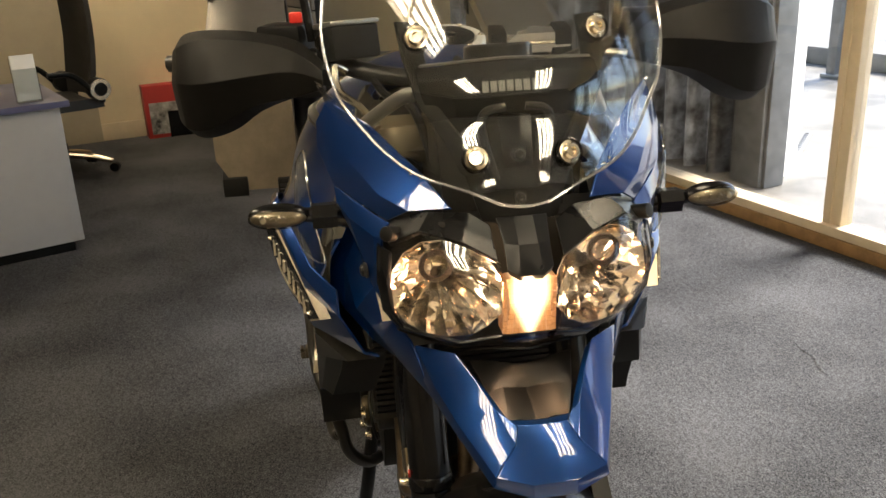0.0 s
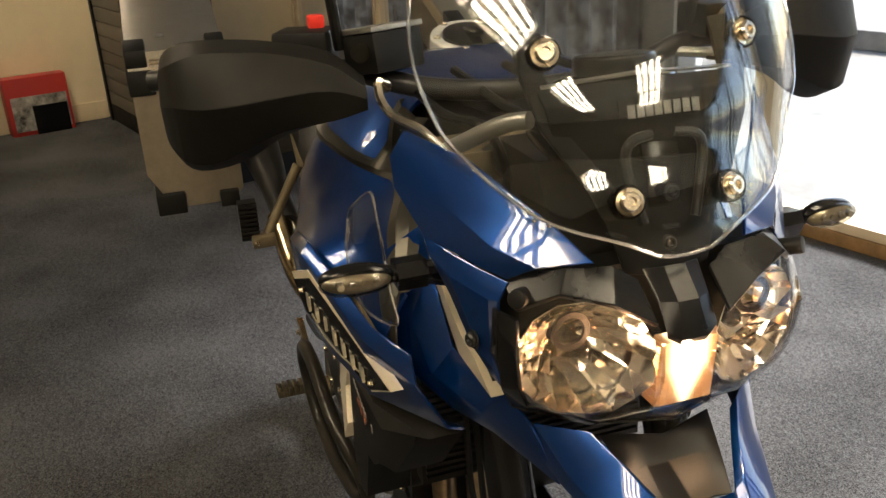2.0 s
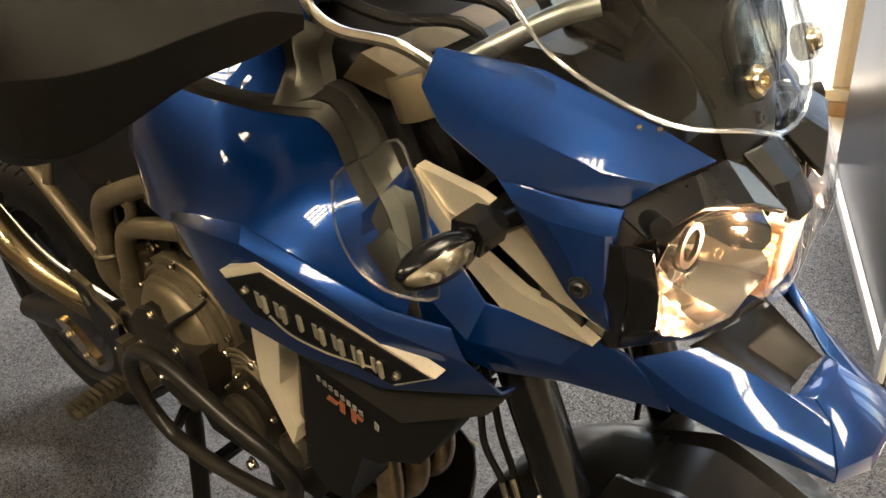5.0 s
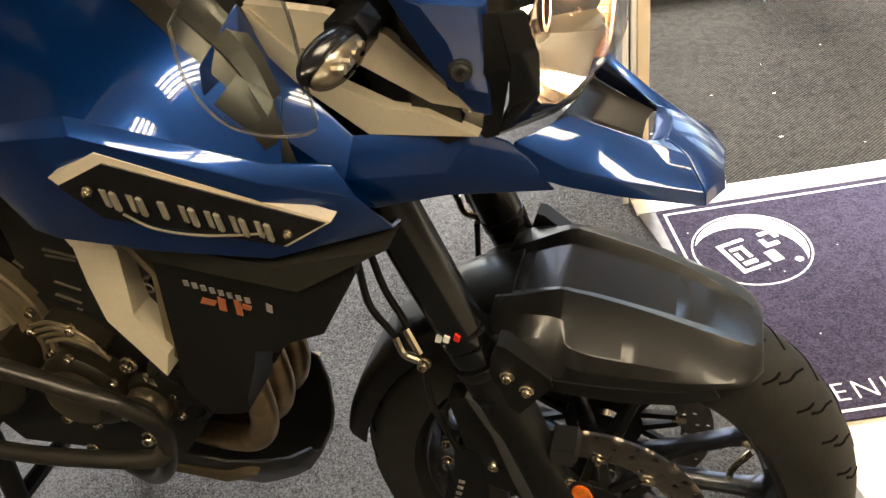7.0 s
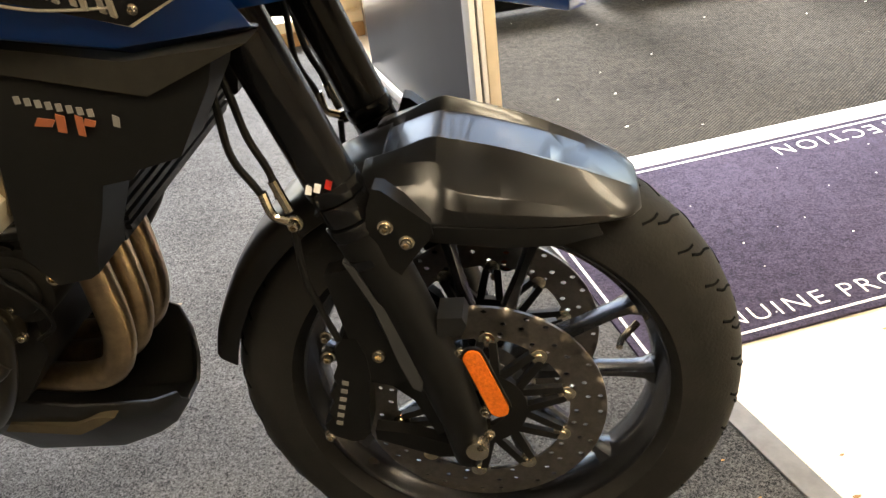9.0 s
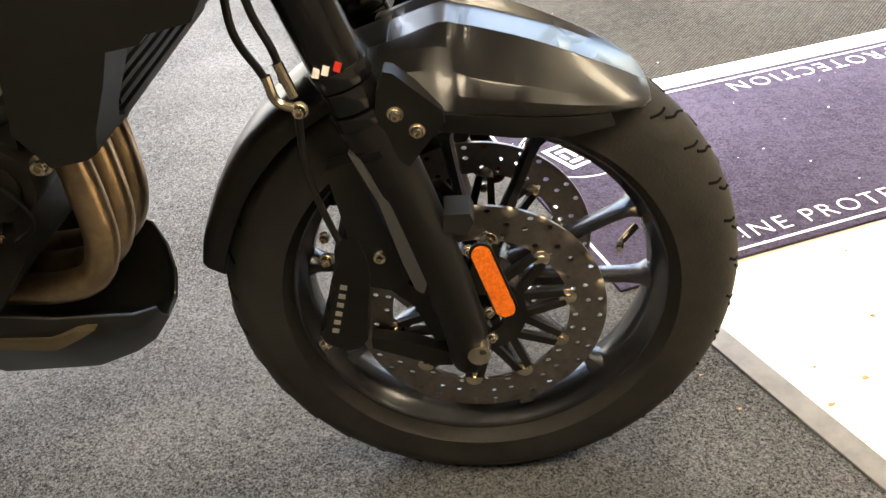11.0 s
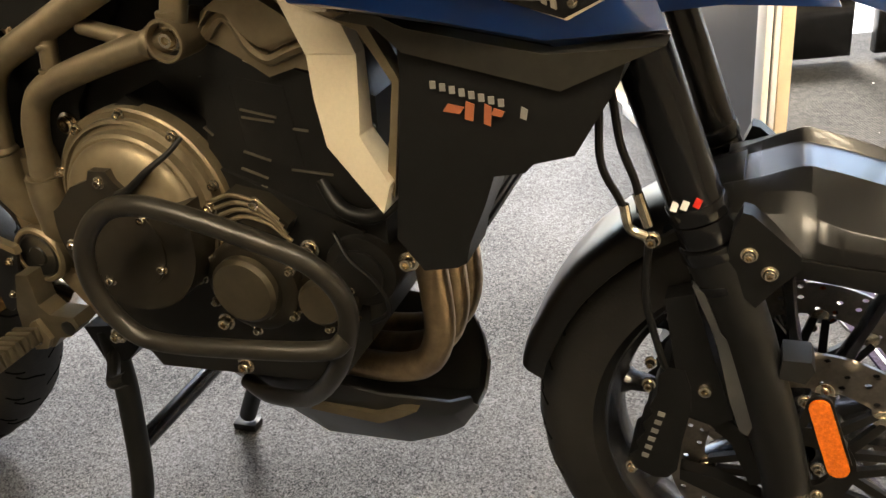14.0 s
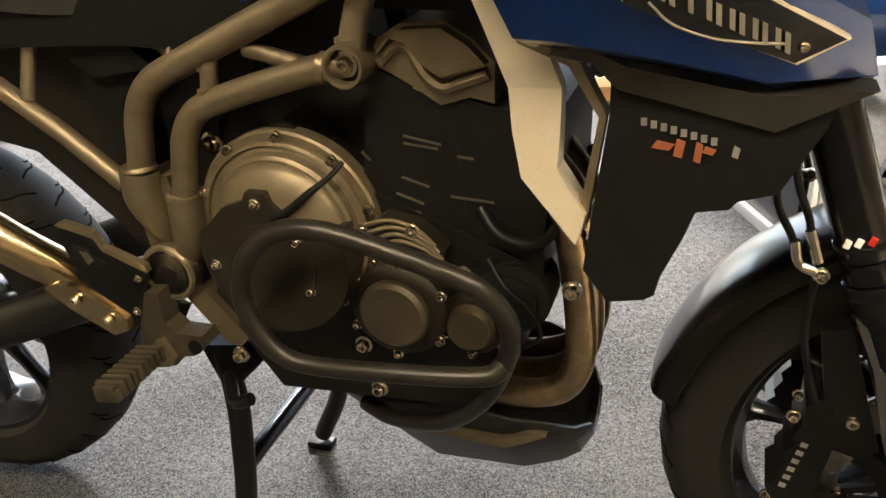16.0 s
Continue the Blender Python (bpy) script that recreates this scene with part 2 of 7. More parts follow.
VINYL = material("cream_floor_vinyl", (0.72, 0.66, 0.55), 0.4, spots=0.16, scale=5)


# mesh helpers ---------------------------------------------------------------
def part(name, bm, mat, parent=None, label="", smooth=True, bevel=0.0, seg=2, angle=35):
    if bevel:
        sharp = [e for e in bm.edges if len(e.link_faces) == 2 and e.calc_face_angle(0) > radians(28)]
        bmesh.ops.bevel(bm, geom=sharp, offset=bevel, segments=seg, profile=0.6, affect="EDGES", clamp_overlap=True)
    bmesh.ops.recalc_face_normals(bm, faces=bm.faces[:])
    me = bpy.data.meshes.new(name)
    for f in bm.faces:
        f.smooth = smooth
    for e in bm.edges:
        if len(e.link_faces) == 2 and e.calc_face_angle(0) > radians(angle):
            e.smooth = False
    bm.to_mesh(me)
    bm.free()
    for m in (mat if isinstance(mat, (list, tuple)) else [mat]):
        me.materials.append(m)
    ob = new(name, me)
    if parent:
        ob.parent = parent
    if label:
        ob["label"] = label
    return ob


def thing(name, label, category, at=(0, 0, 0), turn=0.0, group="", kind=""):
    e = new(name)
    e.empty_display_size = 0.05
    e.matrix_world = pose(*at, 0, 0, turn)
    return tagged(e, label, category, group, kind)


def B():
    return bmesh.new()


def box(bm, lo, hi, m=None):
    r = bmesh.ops.create_cube(bm, size=1)
    c, s = [(a + b) / 2 for a, b in zip(lo, hi)], [b - a for a, b in zip(lo, hi)]
    mm = Matrix.Translation(c) @ Matrix.Diagonal((*s, 1))
    bmesh.ops.transform(bm, matrix=(m @ mm if m else mm), verts=r["verts"])
    return r["verts"]


def rod(bm, a, b, r1, r2=None, seg=20, cap=True):
    a, b = Vector(a), Vector(b)
    d = b - a
    m = Matrix.Translation((a + b) / 2) @ d.to_track_quat("Z", "Y").to_matrix().to_4x4()
    bmesh.ops.create_cone(bm, cap_ends=cap, segments=seg, radius1=r1, radius2=r1 if r2 is None else r2, depth=d.length, matrix=m)


def smooth_path(pts, steps=6):
    p = [Vector(q) for q in pts]
    p = [p[0] * 2 - p[1]] + p + [p[-1] * 2 - p[-2]]
    out = []
    for i in range(1, len(p) - 2):
        for k in range(steps):
            t = k / steps
            a, b, c, d = p[i - 1 : i + 3]
            out.append(0.5 * (2 * b + (c - a) * t + (2 * a - 5 * b + 4 * c - d) * t * t + (3 * b - a - 3 * c + d) * t ** 3))
    return out + [p[-2]]


def tube(bm, pts, r, seg=14, steps=6, smooth=True):
    path = smooth_path(pts, steps) if smooth else [Vector(p) for p in pts]
    rings, up = [], None
    rs = r if isinstance(r, (list, tuple)) else None
    for i, p in enumerate(path):
        d = (path[min(i + 1, len(path) - 1)] - path[max(i - 1, 0)]).normalized()
        if up is None:
            up = d.orthogonal().normalized()
        up = (up - d * up.dot(d)).normalized()
        side = d.cross(up)
        rad = r if rs is None else float(np.interp(i / (len(path) - 1), np.linspace(0, 1, len(rs)), rs))
        rings.append([bm.verts.new(p + (up * math.cos(a) + side * math.sin(a)) * rad) for a in np.linspace(0, 2 * math.pi, seg, endpoint=False)])
    for a, b in zip(rings, rings[1:]):
        for k in range(seg):
            bm.faces.new((a[k], a[(k + 1) % seg], b[(k + 1) % seg], b[k]))
    bm.faces.new(rings[0][::-1])
    bm.faces.new(rings[-1])


def slab(bm, outline, y0, y1):
    """A plate with an outline in x, z between two values of y; y1 may be a function of x, z."""
    f1 = y1 if callable(y1) else (lambda x, z: y1)
    f0 = y0 if callable(y0) else (lambda x, z: y0)
    a = [bm.verts.new((x, f0(x, z), z)) for x, z in outline]
    b = [bm.verts.new((x, f1(x, z), z)) for x, z in outline]
    n = len(outline)
    bm.faces.new(a)
    bm.faces.new(b[::-1])
    for i in range(n):
        bm.faces.new((a[i], b[i], b[(i + 1) % n], a[(i + 1) % n]))


def skin(bm, rows, thick, subdiv=2, close=False):
    """A smooth sheet through a grid of control points, with thickness."""
    g = [smooth_path(r, subdiv) for r in rows]
    cols = [smooth_path([r[i] for r in g], subdiv) for i in range(len(g[0]))]
    v = [[bm.verts.new(p) for p in c] for c in cols]
    faces = []
    for a, b in zip(v, v[1:]):
        for k in range(len(a) - 1):
            faces.append(bm.faces.new((a[k], a[k + 1], b[k + 1], b[k])))
    if thick:
        bmesh.ops.recalc_face_normals(bm, faces=faces)
        bmesh.ops.solidify(bm, geom=faces, thickness=thick)


def facet(bm, rows, thick):
    """A folded sheet: straight creases between the control points, with thickness."""
    v = [[bm.verts.new(p) for p in r] for r in rows]
    faces = []
    for a, b in zip(v, v[1:]):
        for k in range(len(a) - 1):
            if len({a[k], a[k + 1], b[k + 1], b[k]}) == 4:
                faces.append(bm.faces.new((a[k], a[k + 1], b[k + 1], b[k])))
    if thick:
        bmesh.ops.recalc_face_normals(bm, faces=faces)
        bmesh.ops.solidify(bm, geom=faces, thickness=thick)


def loft(bm, rows, thick, steps=3):
    """A sheet that runs smoothly from row to row and keeps its creases along them."""
    cols = [smooth_path([r[i] for r in rows], steps) for i in range(len(rows[0]))]
    facet(bm, [[c[k] for c in cols] for k in range(len(cols[0]))], thick)


def oval(bm, stations, seg=24):
    """A limb of oval cross-sections, each centre, half depth along x and half width along y."""
    rings = []
    for (x, y, z), rx, ry in stations:
        rings.append([bm.verts.new((x + rx * math.cos(a), y + ry * math.sin(a), z)) for a in np.linspace(0, 2 * math.pi, seg, endpoint=False)])
    for a, b in zip(rings, rings[1:]):
        for k in range(seg):
            bm.faces.new((a[k], a[(k + 1) % seg], b[(k + 1) % seg], b[k]))
    bm.faces.new(rings[0][::-1])
    bm.faces.new(rings[-1])


def lathe(bm, profile, seg=64, centre=(0, 0, 0)):
    """Profile of radius, y turned about the y axis."""
    rings = [[bm.verts.new((centre[0] + r * math.cos(a), centre[1] + y, centre[2] + r * math.sin(a))) for a in np.linspace(0, 2 * math.pi, seg, endpoint=False)] for r, y in profile]
    n = len(rings)
    for i in range(n - 1):
        for k in range(seg):
            bm.faces.new((rings[i][k], rings[i][(k + 1) % seg], rings[i + 1][(k + 1) % seg], rings[i + 1][k]))
    return rings


def ring(bm, profile, seg=64, centre=(0, 0, 0)):
    rings = lathe(bm, profile, seg, centre)
    for k in range(seg):
        bm.faces.new((rings[-1][k], rings[-1][(k + 1) % seg], rings[0][(k + 1) % seg], rings[0][k]))


def mirror(bm):
    bmesh.ops.transform(bm, matrix=Matrix.Diagonal((1, -1, 1, 1)), verts=bm.verts[:])


def bolt(name, at, r, depth, parent, mat=None, axis=(0, -1, 0), label=""):
    """Flanged button-head bolt with a socket, its head along axis."""
    bm = B()
    prof = [(r * 1.35, 0), (r * 1.35, depth * 0.25), (r, depth * 0.3), (r, depth * 0.75), (r * 0.8, depth), (r * 0.48, depth), (r * 0.42, depth * 0.5)]
    rings = [[bm.verts.new((q * math.cos(a), q * math.sin(a), h)) for a in np.linspace(0, 2 * math.pi, 14, endpoint=False)] for q, h in prof]
    for a, b in zip(rings, rings[1:]):
        for k in range(14):
            bm.faces.new((a[k], a[(k + 1) % 14], b[(k + 1) % 14], b[k]))
    bm.faces.new(rings[-1])
    q = Vector(axis).to_track_quat("Z", "Y").to_matrix().to_4x4()
    bmesh.ops.transform(bm, matrix=Matrix.Translation(at) @ q, verts=bm.verts[:])
    return part(name, bm, mat or CHROME, parent, label)


# the room --------------------------------------------------------------------
ROOM = 17.0
RM = pose(0, 0, 0, 0, 0, ROOM)


def room_point(p, q, z=0.0):
    return RM @ Vector((p, q, z))


def sheet(name, pts, z, mat, label, category, depth=0.02):
    bm = B()
    top = [bm.verts.new((x, y, z)) for x, y in pts]
    low = [bm.verts.new((x, y, z - depth)) for x, y in pts]
    bm.faces.new(top)
    bm.faces.new(low[::-1])
    for i in range(len(pts)):
        j = (i + 1) % len(pts)
        bm.faces.new((top[i], low[i], low[j], top[j]))
    return tagged(part(name, bm, mat), label, category, kind="structure")


# the line of the threshold: direction and a point on it
LD = Vector((-0.447, 0.894))
LP = Vector((-0.035, 1.115))
cut_near, cut_far = LP - LD * 5.2, LP + LD * 1.75
far_l, far_r = room_point(-6.25, 2.68), room_point(0.0, 2.68)
floor_o = sheet("floor", [(p.x, p.y) for p in (room_point(-6.25, -4.2), room_point(cut_near.x * 0.956 + cut_near.y * 0.292, -4.2), )]
      + [tuple(cut_near), tuple(cut_far), (far_r.x, far_r.y), (far_l.x, far_l.y)], 0.0, CARPET,
      "worn grey speckled loop-pile carpet with faint stains", "carpet")
bm = B()
tube(bm, [(-1.62, 1.36, -0.006), (-1.53, 1.345, -0.009), (-1.45, 1.35, -0.0105), (-1.37, 1.325, -0.009), (-1.29, 1.34, -0.006)], [0.006, 0.012, 0.014, 0.012, 0.006], 16, 6)
part("crease", bm, CARPET, floor_o)
edge_a, edge_b = LP + LD * 1.75, LP - LD * 5.2
sheet("floor_entrance", [tuple(edge_b), tuple(edge_b + Vector((4.5, 1.4))), tuple(edge_a + Vector((4.5, 1.5))), tuple(edge_a)], -0.001, VINYL,
      "cream vinyl floor, scuffed and littered with specks", "floor")


def wall(name, a, b, z0, z1, t, mat, label, category="wall"):
    bm = B()
    box(bm, (a[0], a[1], z0), (b[0], b[1], z1), RM)
    return tagged(part(name, bm, mat), label, category, kind="structure")


wall("wall_west", (-6.37, -4.3), (-6.25, 3.0), 0, 2.75, 0, CREAM, "cream painted plaster wall", "wall")
# south and east walls are out of view, added dark to hold back bounce
wall("wall_south", (-6.25, -4.32), (4.6, -4.2), 0, 2.75, 0, PLAIN, "unseen taupe wall added to close the room", "wall")
wall("wall_east", (4.6, -4.3), (4.72, 3.0), 0, 2.75, 0, PLAIN, "unseen taupe wall added to close the room", "wall")
bm = B()
box(bm, (-6.4, -4.4, 2.7), (4.8, 3.05, 2.8), RM)
tagged(part("ceiling", bm, CEIL), "white painted ceiling", "ceiling", kind="structure")
bm = B()
box(bm, (-6.25, -4.2, 0.0), (-6.232, 1.0, 0.13), RM)
tagged(part("baseboard", bm, FRAME, bevel=0.004), "cream painted skirting board", "skirting", kind="structure")
bm = B()
box(bm, (-6.252, -1.15, 0.0), (-6.225, -0.02, 2.6), RM)
tagged(part("trim", bm, material("beige_panel", (0.42, 0.36, 0.26), 0.6, spots=0.1, scale=4)), "darker beige wall panel", "trim", kind="structure")

# glazed wall on a timber sill
posts = [-6.2, -4.9, -1.725, -0.6, 0.1]
win = thing("window_1", "glazed shopfront wall with cream painted frames", "window", kind="structure")
bm = B()
box(bm, (-6.25, 2.57, 0.0), (0.14, 2.72, 0.058), RM)
part("window_sill", bm, WOOD, win, "varnished timber base rail", bevel=0.006)
bm = B()
box(bm, (-6.25, 2.578, 0.059), (0.14, 2.69, 0.103), RM)
part("bottom_rail", bm, FRAME, win, bevel=0.004)
bm = B()
box(bm, (-6.25, 2.585, 2.45), (4.6, 2.69, 2.7), RM)
part("top_rail", bm, FRAME, win, bevel=0.004)
for p in posts:
    bm = B()
    box(bm, (p - 0.045, 2.612, 0.104), (p + 0.045, 2.685, 2.449), RM)
    box(bm, (p - 0.045, 2.602, 0.104), (p - 0.006, 2.6115, 2.449), RM)
    part("post", bm, FRAME, win, bevel=0.004)
for a, b in zip(posts, posts[1:]):
    bm = B()
    box(bm, (a + 0.046, 2.652, 0.104), (b - 0.046, 2.658, 2.449), RM)
    o = part("pane", bm, PANE, win)
    o.visible_shadow = False

# black-framed entrance doors, glazed above a kick panel
door = thing("door_1", "black-framed glazed entrance doors with kick panels", "door", kind="structure")
for p0 in (0.2, 1.06, 1.92, 2.78, 3.64):
    for nm, lo, hi, mat in (("kick_panel", (p0 + 0.03, 2.47, 0.03), (p0 + 0.80, 2.52, 0.26), GLOSS), ("stile", (p0 + 0.03, 2.468, 0.261), (p0 + 0.10, 2.522, 2.1), GLOSS), ("stile", (p0 + 0.73, 2.468, 0.261), (p0 + 0.80, 2.522, 2.1), GLOSS), ("top_rail", (p0 + 0.03, 2.47, 2.101), (p0 + 0.80, 2.52, 2.2), GLOSS)):
        bm = B()
        box(bm, lo, hi, RM)
        part(nm, bm, mat, door, bevel=0.004)
    bm = B()
    box(bm, (p0 + 0.101, 2.492, 0.261), (p0 + 0.729, 2.498, 2.1), RM)
    part("pane", bm, PANE, door).visible_shadow = False
bm = B()
box(bm, (0.14, 2.46, 2.21), (4.6, 2.53, 2.7), RM)
part("transom", bm, FRAME, door)
bm = B()
box(bm, (0.145, 2.44, 0.0), (0.19, 2.90, 2.7), RM)
part("jamb", bm, FRAME, door)

# partition beside the entrance opening
part_o = thing("partition_panel", "slate grey partition board in a cream and white edge frame", "partition", kind="structure")
pm = Matrix.Translation((LP.x, LP.y, 0)) @ pose(0, 0, 0, 0, 0, math.degrees(math.atan2(LD.y, LD.x)))
bm = B()
box(bm, (0.035, -0.012, 0.0), (1.05, 0.012, 2.05), pm)
part("board", bm, BOARD, part_o, bevel=0.002)
for lo, hi, mat in (((-0.012, -0.026, 0), (0.034, 0.004, 2.1), FRAME), ((-0.010, 0.005, 0), (0.034, 0.018, 2.1), WHITE), ((-0.004, 0.0185, 0), (0.034, 0.0235, 2.1), BLACK), ((-0.010, 0.024, 0), (0.034, 0.040, 2.1), WHITE), ((0.036, 0.013, 0), (0.05, 0.022, 2.05), WHITE), ((0.06, 0.013, 0), (0.068, 0.018, 2.05), WHITE),
                    ((0.036, -0.022, 0), (0.05, -0.013, 2.05), WHITE), ((0.07, 0.013, 0.0), (1.05, 0.03, 0.035), WHITE), ((0.07, -0.03, 0.0), (1.05, -0.013, 0.035), WHITE)):
    bm = B()
    box(bm, lo, hi, pm)
    part("edge_strip", bm, mat, part_o, bevel=0.002)

# threshold strip
bm = B()
box(bm, (-5.2, -0.022, 0.0), (-0.001, 0.022, 0.006), pm)
tagged(part("threshold_strip", bm, STRIP, bevel=0.003), "scuffed grey rubber threshold strip between carpet and vinyl", "floor trim", kind="structure")

# mat and ribbed matting at the entrance
MA = 20.0
mm = Matrix.Translation((-0.05, 1.105, 0)) @ pose(0, 0, 0, 0, 0, MA)
mat_o = thing("entrance_mat", "dark purple printed mat with white lines and lettering", "mat")
bm = B()
box(bm, (0.045, -0.80, 0.0), (2.4, -0.07, 0.007), mm)
part("mat_pad", bm, MAT, mat_o, bevel=0.002)
bm = B()
box(bm, (0.0, -0.069, 0.0), (2.4, 0.0, 0.0075), mm)
part("border", bm, WHITE, mat_o, "white border strip", bevel=0.002)
for lo, hi in (((0.06, -0.095, 0.0071), (2.38, -0.089, 0.0076)), ((0.06, -0.782, 0.0071), (2.38, -0.776, 0.0076)), ((0.06, -0.775, 0.0071), (0.066, -0.096, 0.0076))):
    bm = B()
    box(bm, lo, hi, mm)
    part("printed_line", bm, WHITE, mat_o)


def text(name, s, size, m, mat, parent, align="LEFT", extrude=0.0004, space=1.0):
    cu = bpy.data.curves.new(name, "FONT")
    cu.body, cu.size, cu.align_x, cu.extrude, cu.space_character = s, size, align, extrude, space
    cu.resolution_u, cu.offset = 3, -0.0011
    tmp = bpy.data.objects.new("tmp", cu)
    scene.collection.objects.link(tmp)
    me = bpy.data.meshes.new_from_object(tmp.evaluated_get(bpy.context.evaluated_depsgraph_get()))
    bpy.data.objects.remove(tmp)
    me.transform(m)
    me.materials.clear()
    me.materials.append(mat)
    ob = new(name, me)
    ob.parent = parent
    return ob


text("lettering", "GENUINE PROTECTION", 0.066, mm @ Matrix.Translation((0.14, -0.755, 0.0075)), WHITE, mat_o, space=1.2)
text("lettering", "GENUINE PROTECTION", 0.075, mm @ Matrix.Translation((1.66, -0.115, 0.0075)) @ pose(0, 0, 0, 0, 0, 180), WHITE, mat_o, space=1.2)


def printed_logo(cx, cy, r):
    """Round printed badge: a circle line, a crescent, and two plain blocks in a tilted frame."""
    bm = B()
    seg = 48
    lm = mm @ Matrix.Translation((cx, cy, 0.0074)) @ pose(0, 0, 0, 0, 0, 180 - 75)
    for r0, r1, a0, a1 in ((r * 0.97, r, 0, 2 * math.pi),):
        v = [[bm.verts.new(lm @ Vector((q * math.cos(a), q * math.sin(a), 0))) for q in (r0, r1)] for a in np.linspace(a0, a1, seg)]
        for a, b in zip(v, v[1:]):
            bm.faces.new((a[0], a[1], b[1], b[0]))
    v = []
    for k, a in enumerate(np.linspace(-2.4, 1.0, 40)):
        w = r * 0.34 * math.sin(math.pi * k / 39) + 0.0005
        v.append([bm.verts.new(lm @ Vector((q * math.cos(a), q * math.sin(a), 0))) for q in (r * 0.93 - w, r * 0.93)])
    for a, b in zip(v, v[1:]):
        bm.faces.new((a[0], a[1], b[1], b[0]))
    for x0, y0, x1, y1 in ((-.52, .42, .32, .5), (-.52, -.02, -.44, .42), (.24, -.02, .32, .42), (-.36, .1, -.26, .36), (-.2, .28, .0, .36), (-.2, .1, .1, .18), (0.06, .1, .14, .36),
                           (-.5, -.3, -.2, -.1), (-.12, -.32, .12, -.22), (-.12, -.5, -.02, -.3), (.06, -.6, .3, -.5), (.2, -.5, .3, -.3)):
        q = [bm.verts.new(lm @ Vector((r * a, r * b, 0))) for a, b in ((x0, y0), (x1, y0), (x1, y1), (x0, y1))]
        bm.faces.new(q)
    r0 = [bm.verts.new(lm @ Vector((r * (-0.62 + 0.07 * math.cos(a)), r * (-.5 + 0.07 * math.sin(a)), 0))) for a in np.linspace(0, 2 * math.pi, 14, endpoint=False)]
    bm.faces.new(r0)
    part("printed_badge", bm, WHITE, mat_o, "white round printed badge")


printed_logo(0.215, -0.27, 0.135)
bm = B()
box(bm, (0.0, 0.002, 0.0), (3.2, 1.75, 0.004), mm)
tagged(part("ribbed_matting", bm, RIBBED), "ribbed dark grey entrance matting, dusty", "matting", kind="structure")

# ceiling lights: louvred troffers with three tubes each
light = thing("ceiling_light", "long recessed ceiling light with rows of warm fluorescent tubes", "ceiling light", tuple(room_point(0.6, -1.5, 2.69)), ROOM, "ceiling lights")
bm = B()
for x0, x1, y0, y1 in ((-0.62, 0.62, -0.32, -0.3), (-0.62, 0.62, 0.3, 0.32), (-0.62, -0.6, -0.299, 0.299), (0.6, 0.62, -0.299, 0.299), (-0.02, 0.02, -0.299, 0.299)):
    box(bm, (x0, y0, -0.062), (x1, y1, 0.0))
part("frame", bm, WHITE, light, bevel=0.002)
bm = B()
box(bm, (-0.6, -0.3, -0.008), (0.6, 0.3, -0.002))
part("backing", bm, SLAT, light)
for y in (-0.2, -0.067, 0.067, 0.2):
    for x in (-0.305, 0.305):
        bm = B()
        rod(bm, (x - 0.275, y, -0.034), (x + 0.275, y, -0.034), 0.026)
        part("tube", bm, TUBE, light)
for p, q in ((2.5, -1.5), (-1.3, -1.5), (0.6, 0.6), (2.9, 0.6), (-5.2, 0.2)):
    copy_thing(light, pose(*room_point(p, q, 2.69), 0, 0, ROOM))

# outside
bm = B()
bmesh.ops.create_grid(bm, x_segments=8, y_segments=8, size=300)
bmesh.ops.transform(bm, matrix=Matrix.Translation((0, 0, -0.06)), verts=bm.verts[:])
tagged(part("ground", bm, CONCRETE), "pale wet concrete forecourt", "ground", kind="structure")
bm = B()
a, b = [], []
for i in range(12 * 23 + 1):
    p, ph = -7.49 + i * 0.205 / 12, (i % 12) / 12
    dq = 0.125 * max(0.0, math.sin(2 * math.pi * ph)) ** 0.5
    a.append(bm.verts.new(room_point(p, 3.30 - dq, -0.06)))
    b.append(bm.verts.new(room_point(p, 3.30 - dq, 3.4)))
for i in range(len(a) - 1):
    bm.faces.new((a[i], a[i + 1], b[i + 1], b[i]))
bmesh.ops.solidify(bm, geom=bm.faces[:], thickness=0.004)
fence_o = thing("iron_fence", "grey corrugated iron fence with rusted foot", "fence")
part("corrugated_sheet", bm, IRON, fence_o)
bm = B()
box(bm, (-2.93, 3.17, -0.06), (-2.71, 3.36, 3.4), RM)
box(bm, (-2.709, 3.19, -0.06), (-2.682, 3.34, 3.4), RM)
tagged(part("steel_column", bm, GALV, bevel=0.01), "grey weathered steel column beside the fence", "column")
bm = B()
corners = [room_point(p, q) for p, q in ((-2.745, 3.365), (-2.92, 3.69), (-3.2, 3.69), (-3.2, 3.365))]
foot, head = [bm.verts.new((c.x, c.y, -0.06)) for c in corners], [bm.verts.new((c.x, c.y, 3.4)) for c in corners]
bm.faces.new(foot[::-1])
bm.faces.new(head)
for k in range(4):
    bm.faces.new((foot[k], foot[(k + 1) % 4], head[(k + 1) % 4], head[k]))
bmesh.ops.recalc_face_normals(bm, faces=bm.faces[:])
tagged(part("wall_outside", bm, WHITE), "white painted end of an outside wall", "wall", kind="structure")
dots = thing("tactile_paving", "pale grey tactile paving with raised round dots", "paving", kind="structure")
dm = pose(*room_point(-2.97, 3.75, -0.06), 0, 0, ROOM + 36)
bm = B()
box(bm, (-0.45, 0.0, 0.0), (0.0, 0.9, 0.008), dm)
part("slab", bm, CONCRETE, dots, bevel=0.002)
bm = B()
for k in range(7 * 14):
    x, y = -0.035 - 0.0635 * (k % 7), 0.035 + 0.0635 * (k // 7)
    bmesh.ops.create_cone(bm, cap_ends=True, segments=10, radius1=0.019, radius2=0.013, depth=0.009, matrix=dm @ Matrix.Translation((x, y, 0.0125)))
tagged(part("raised_dots", bm, GALV, dots), kind="stuff")
bm = B()
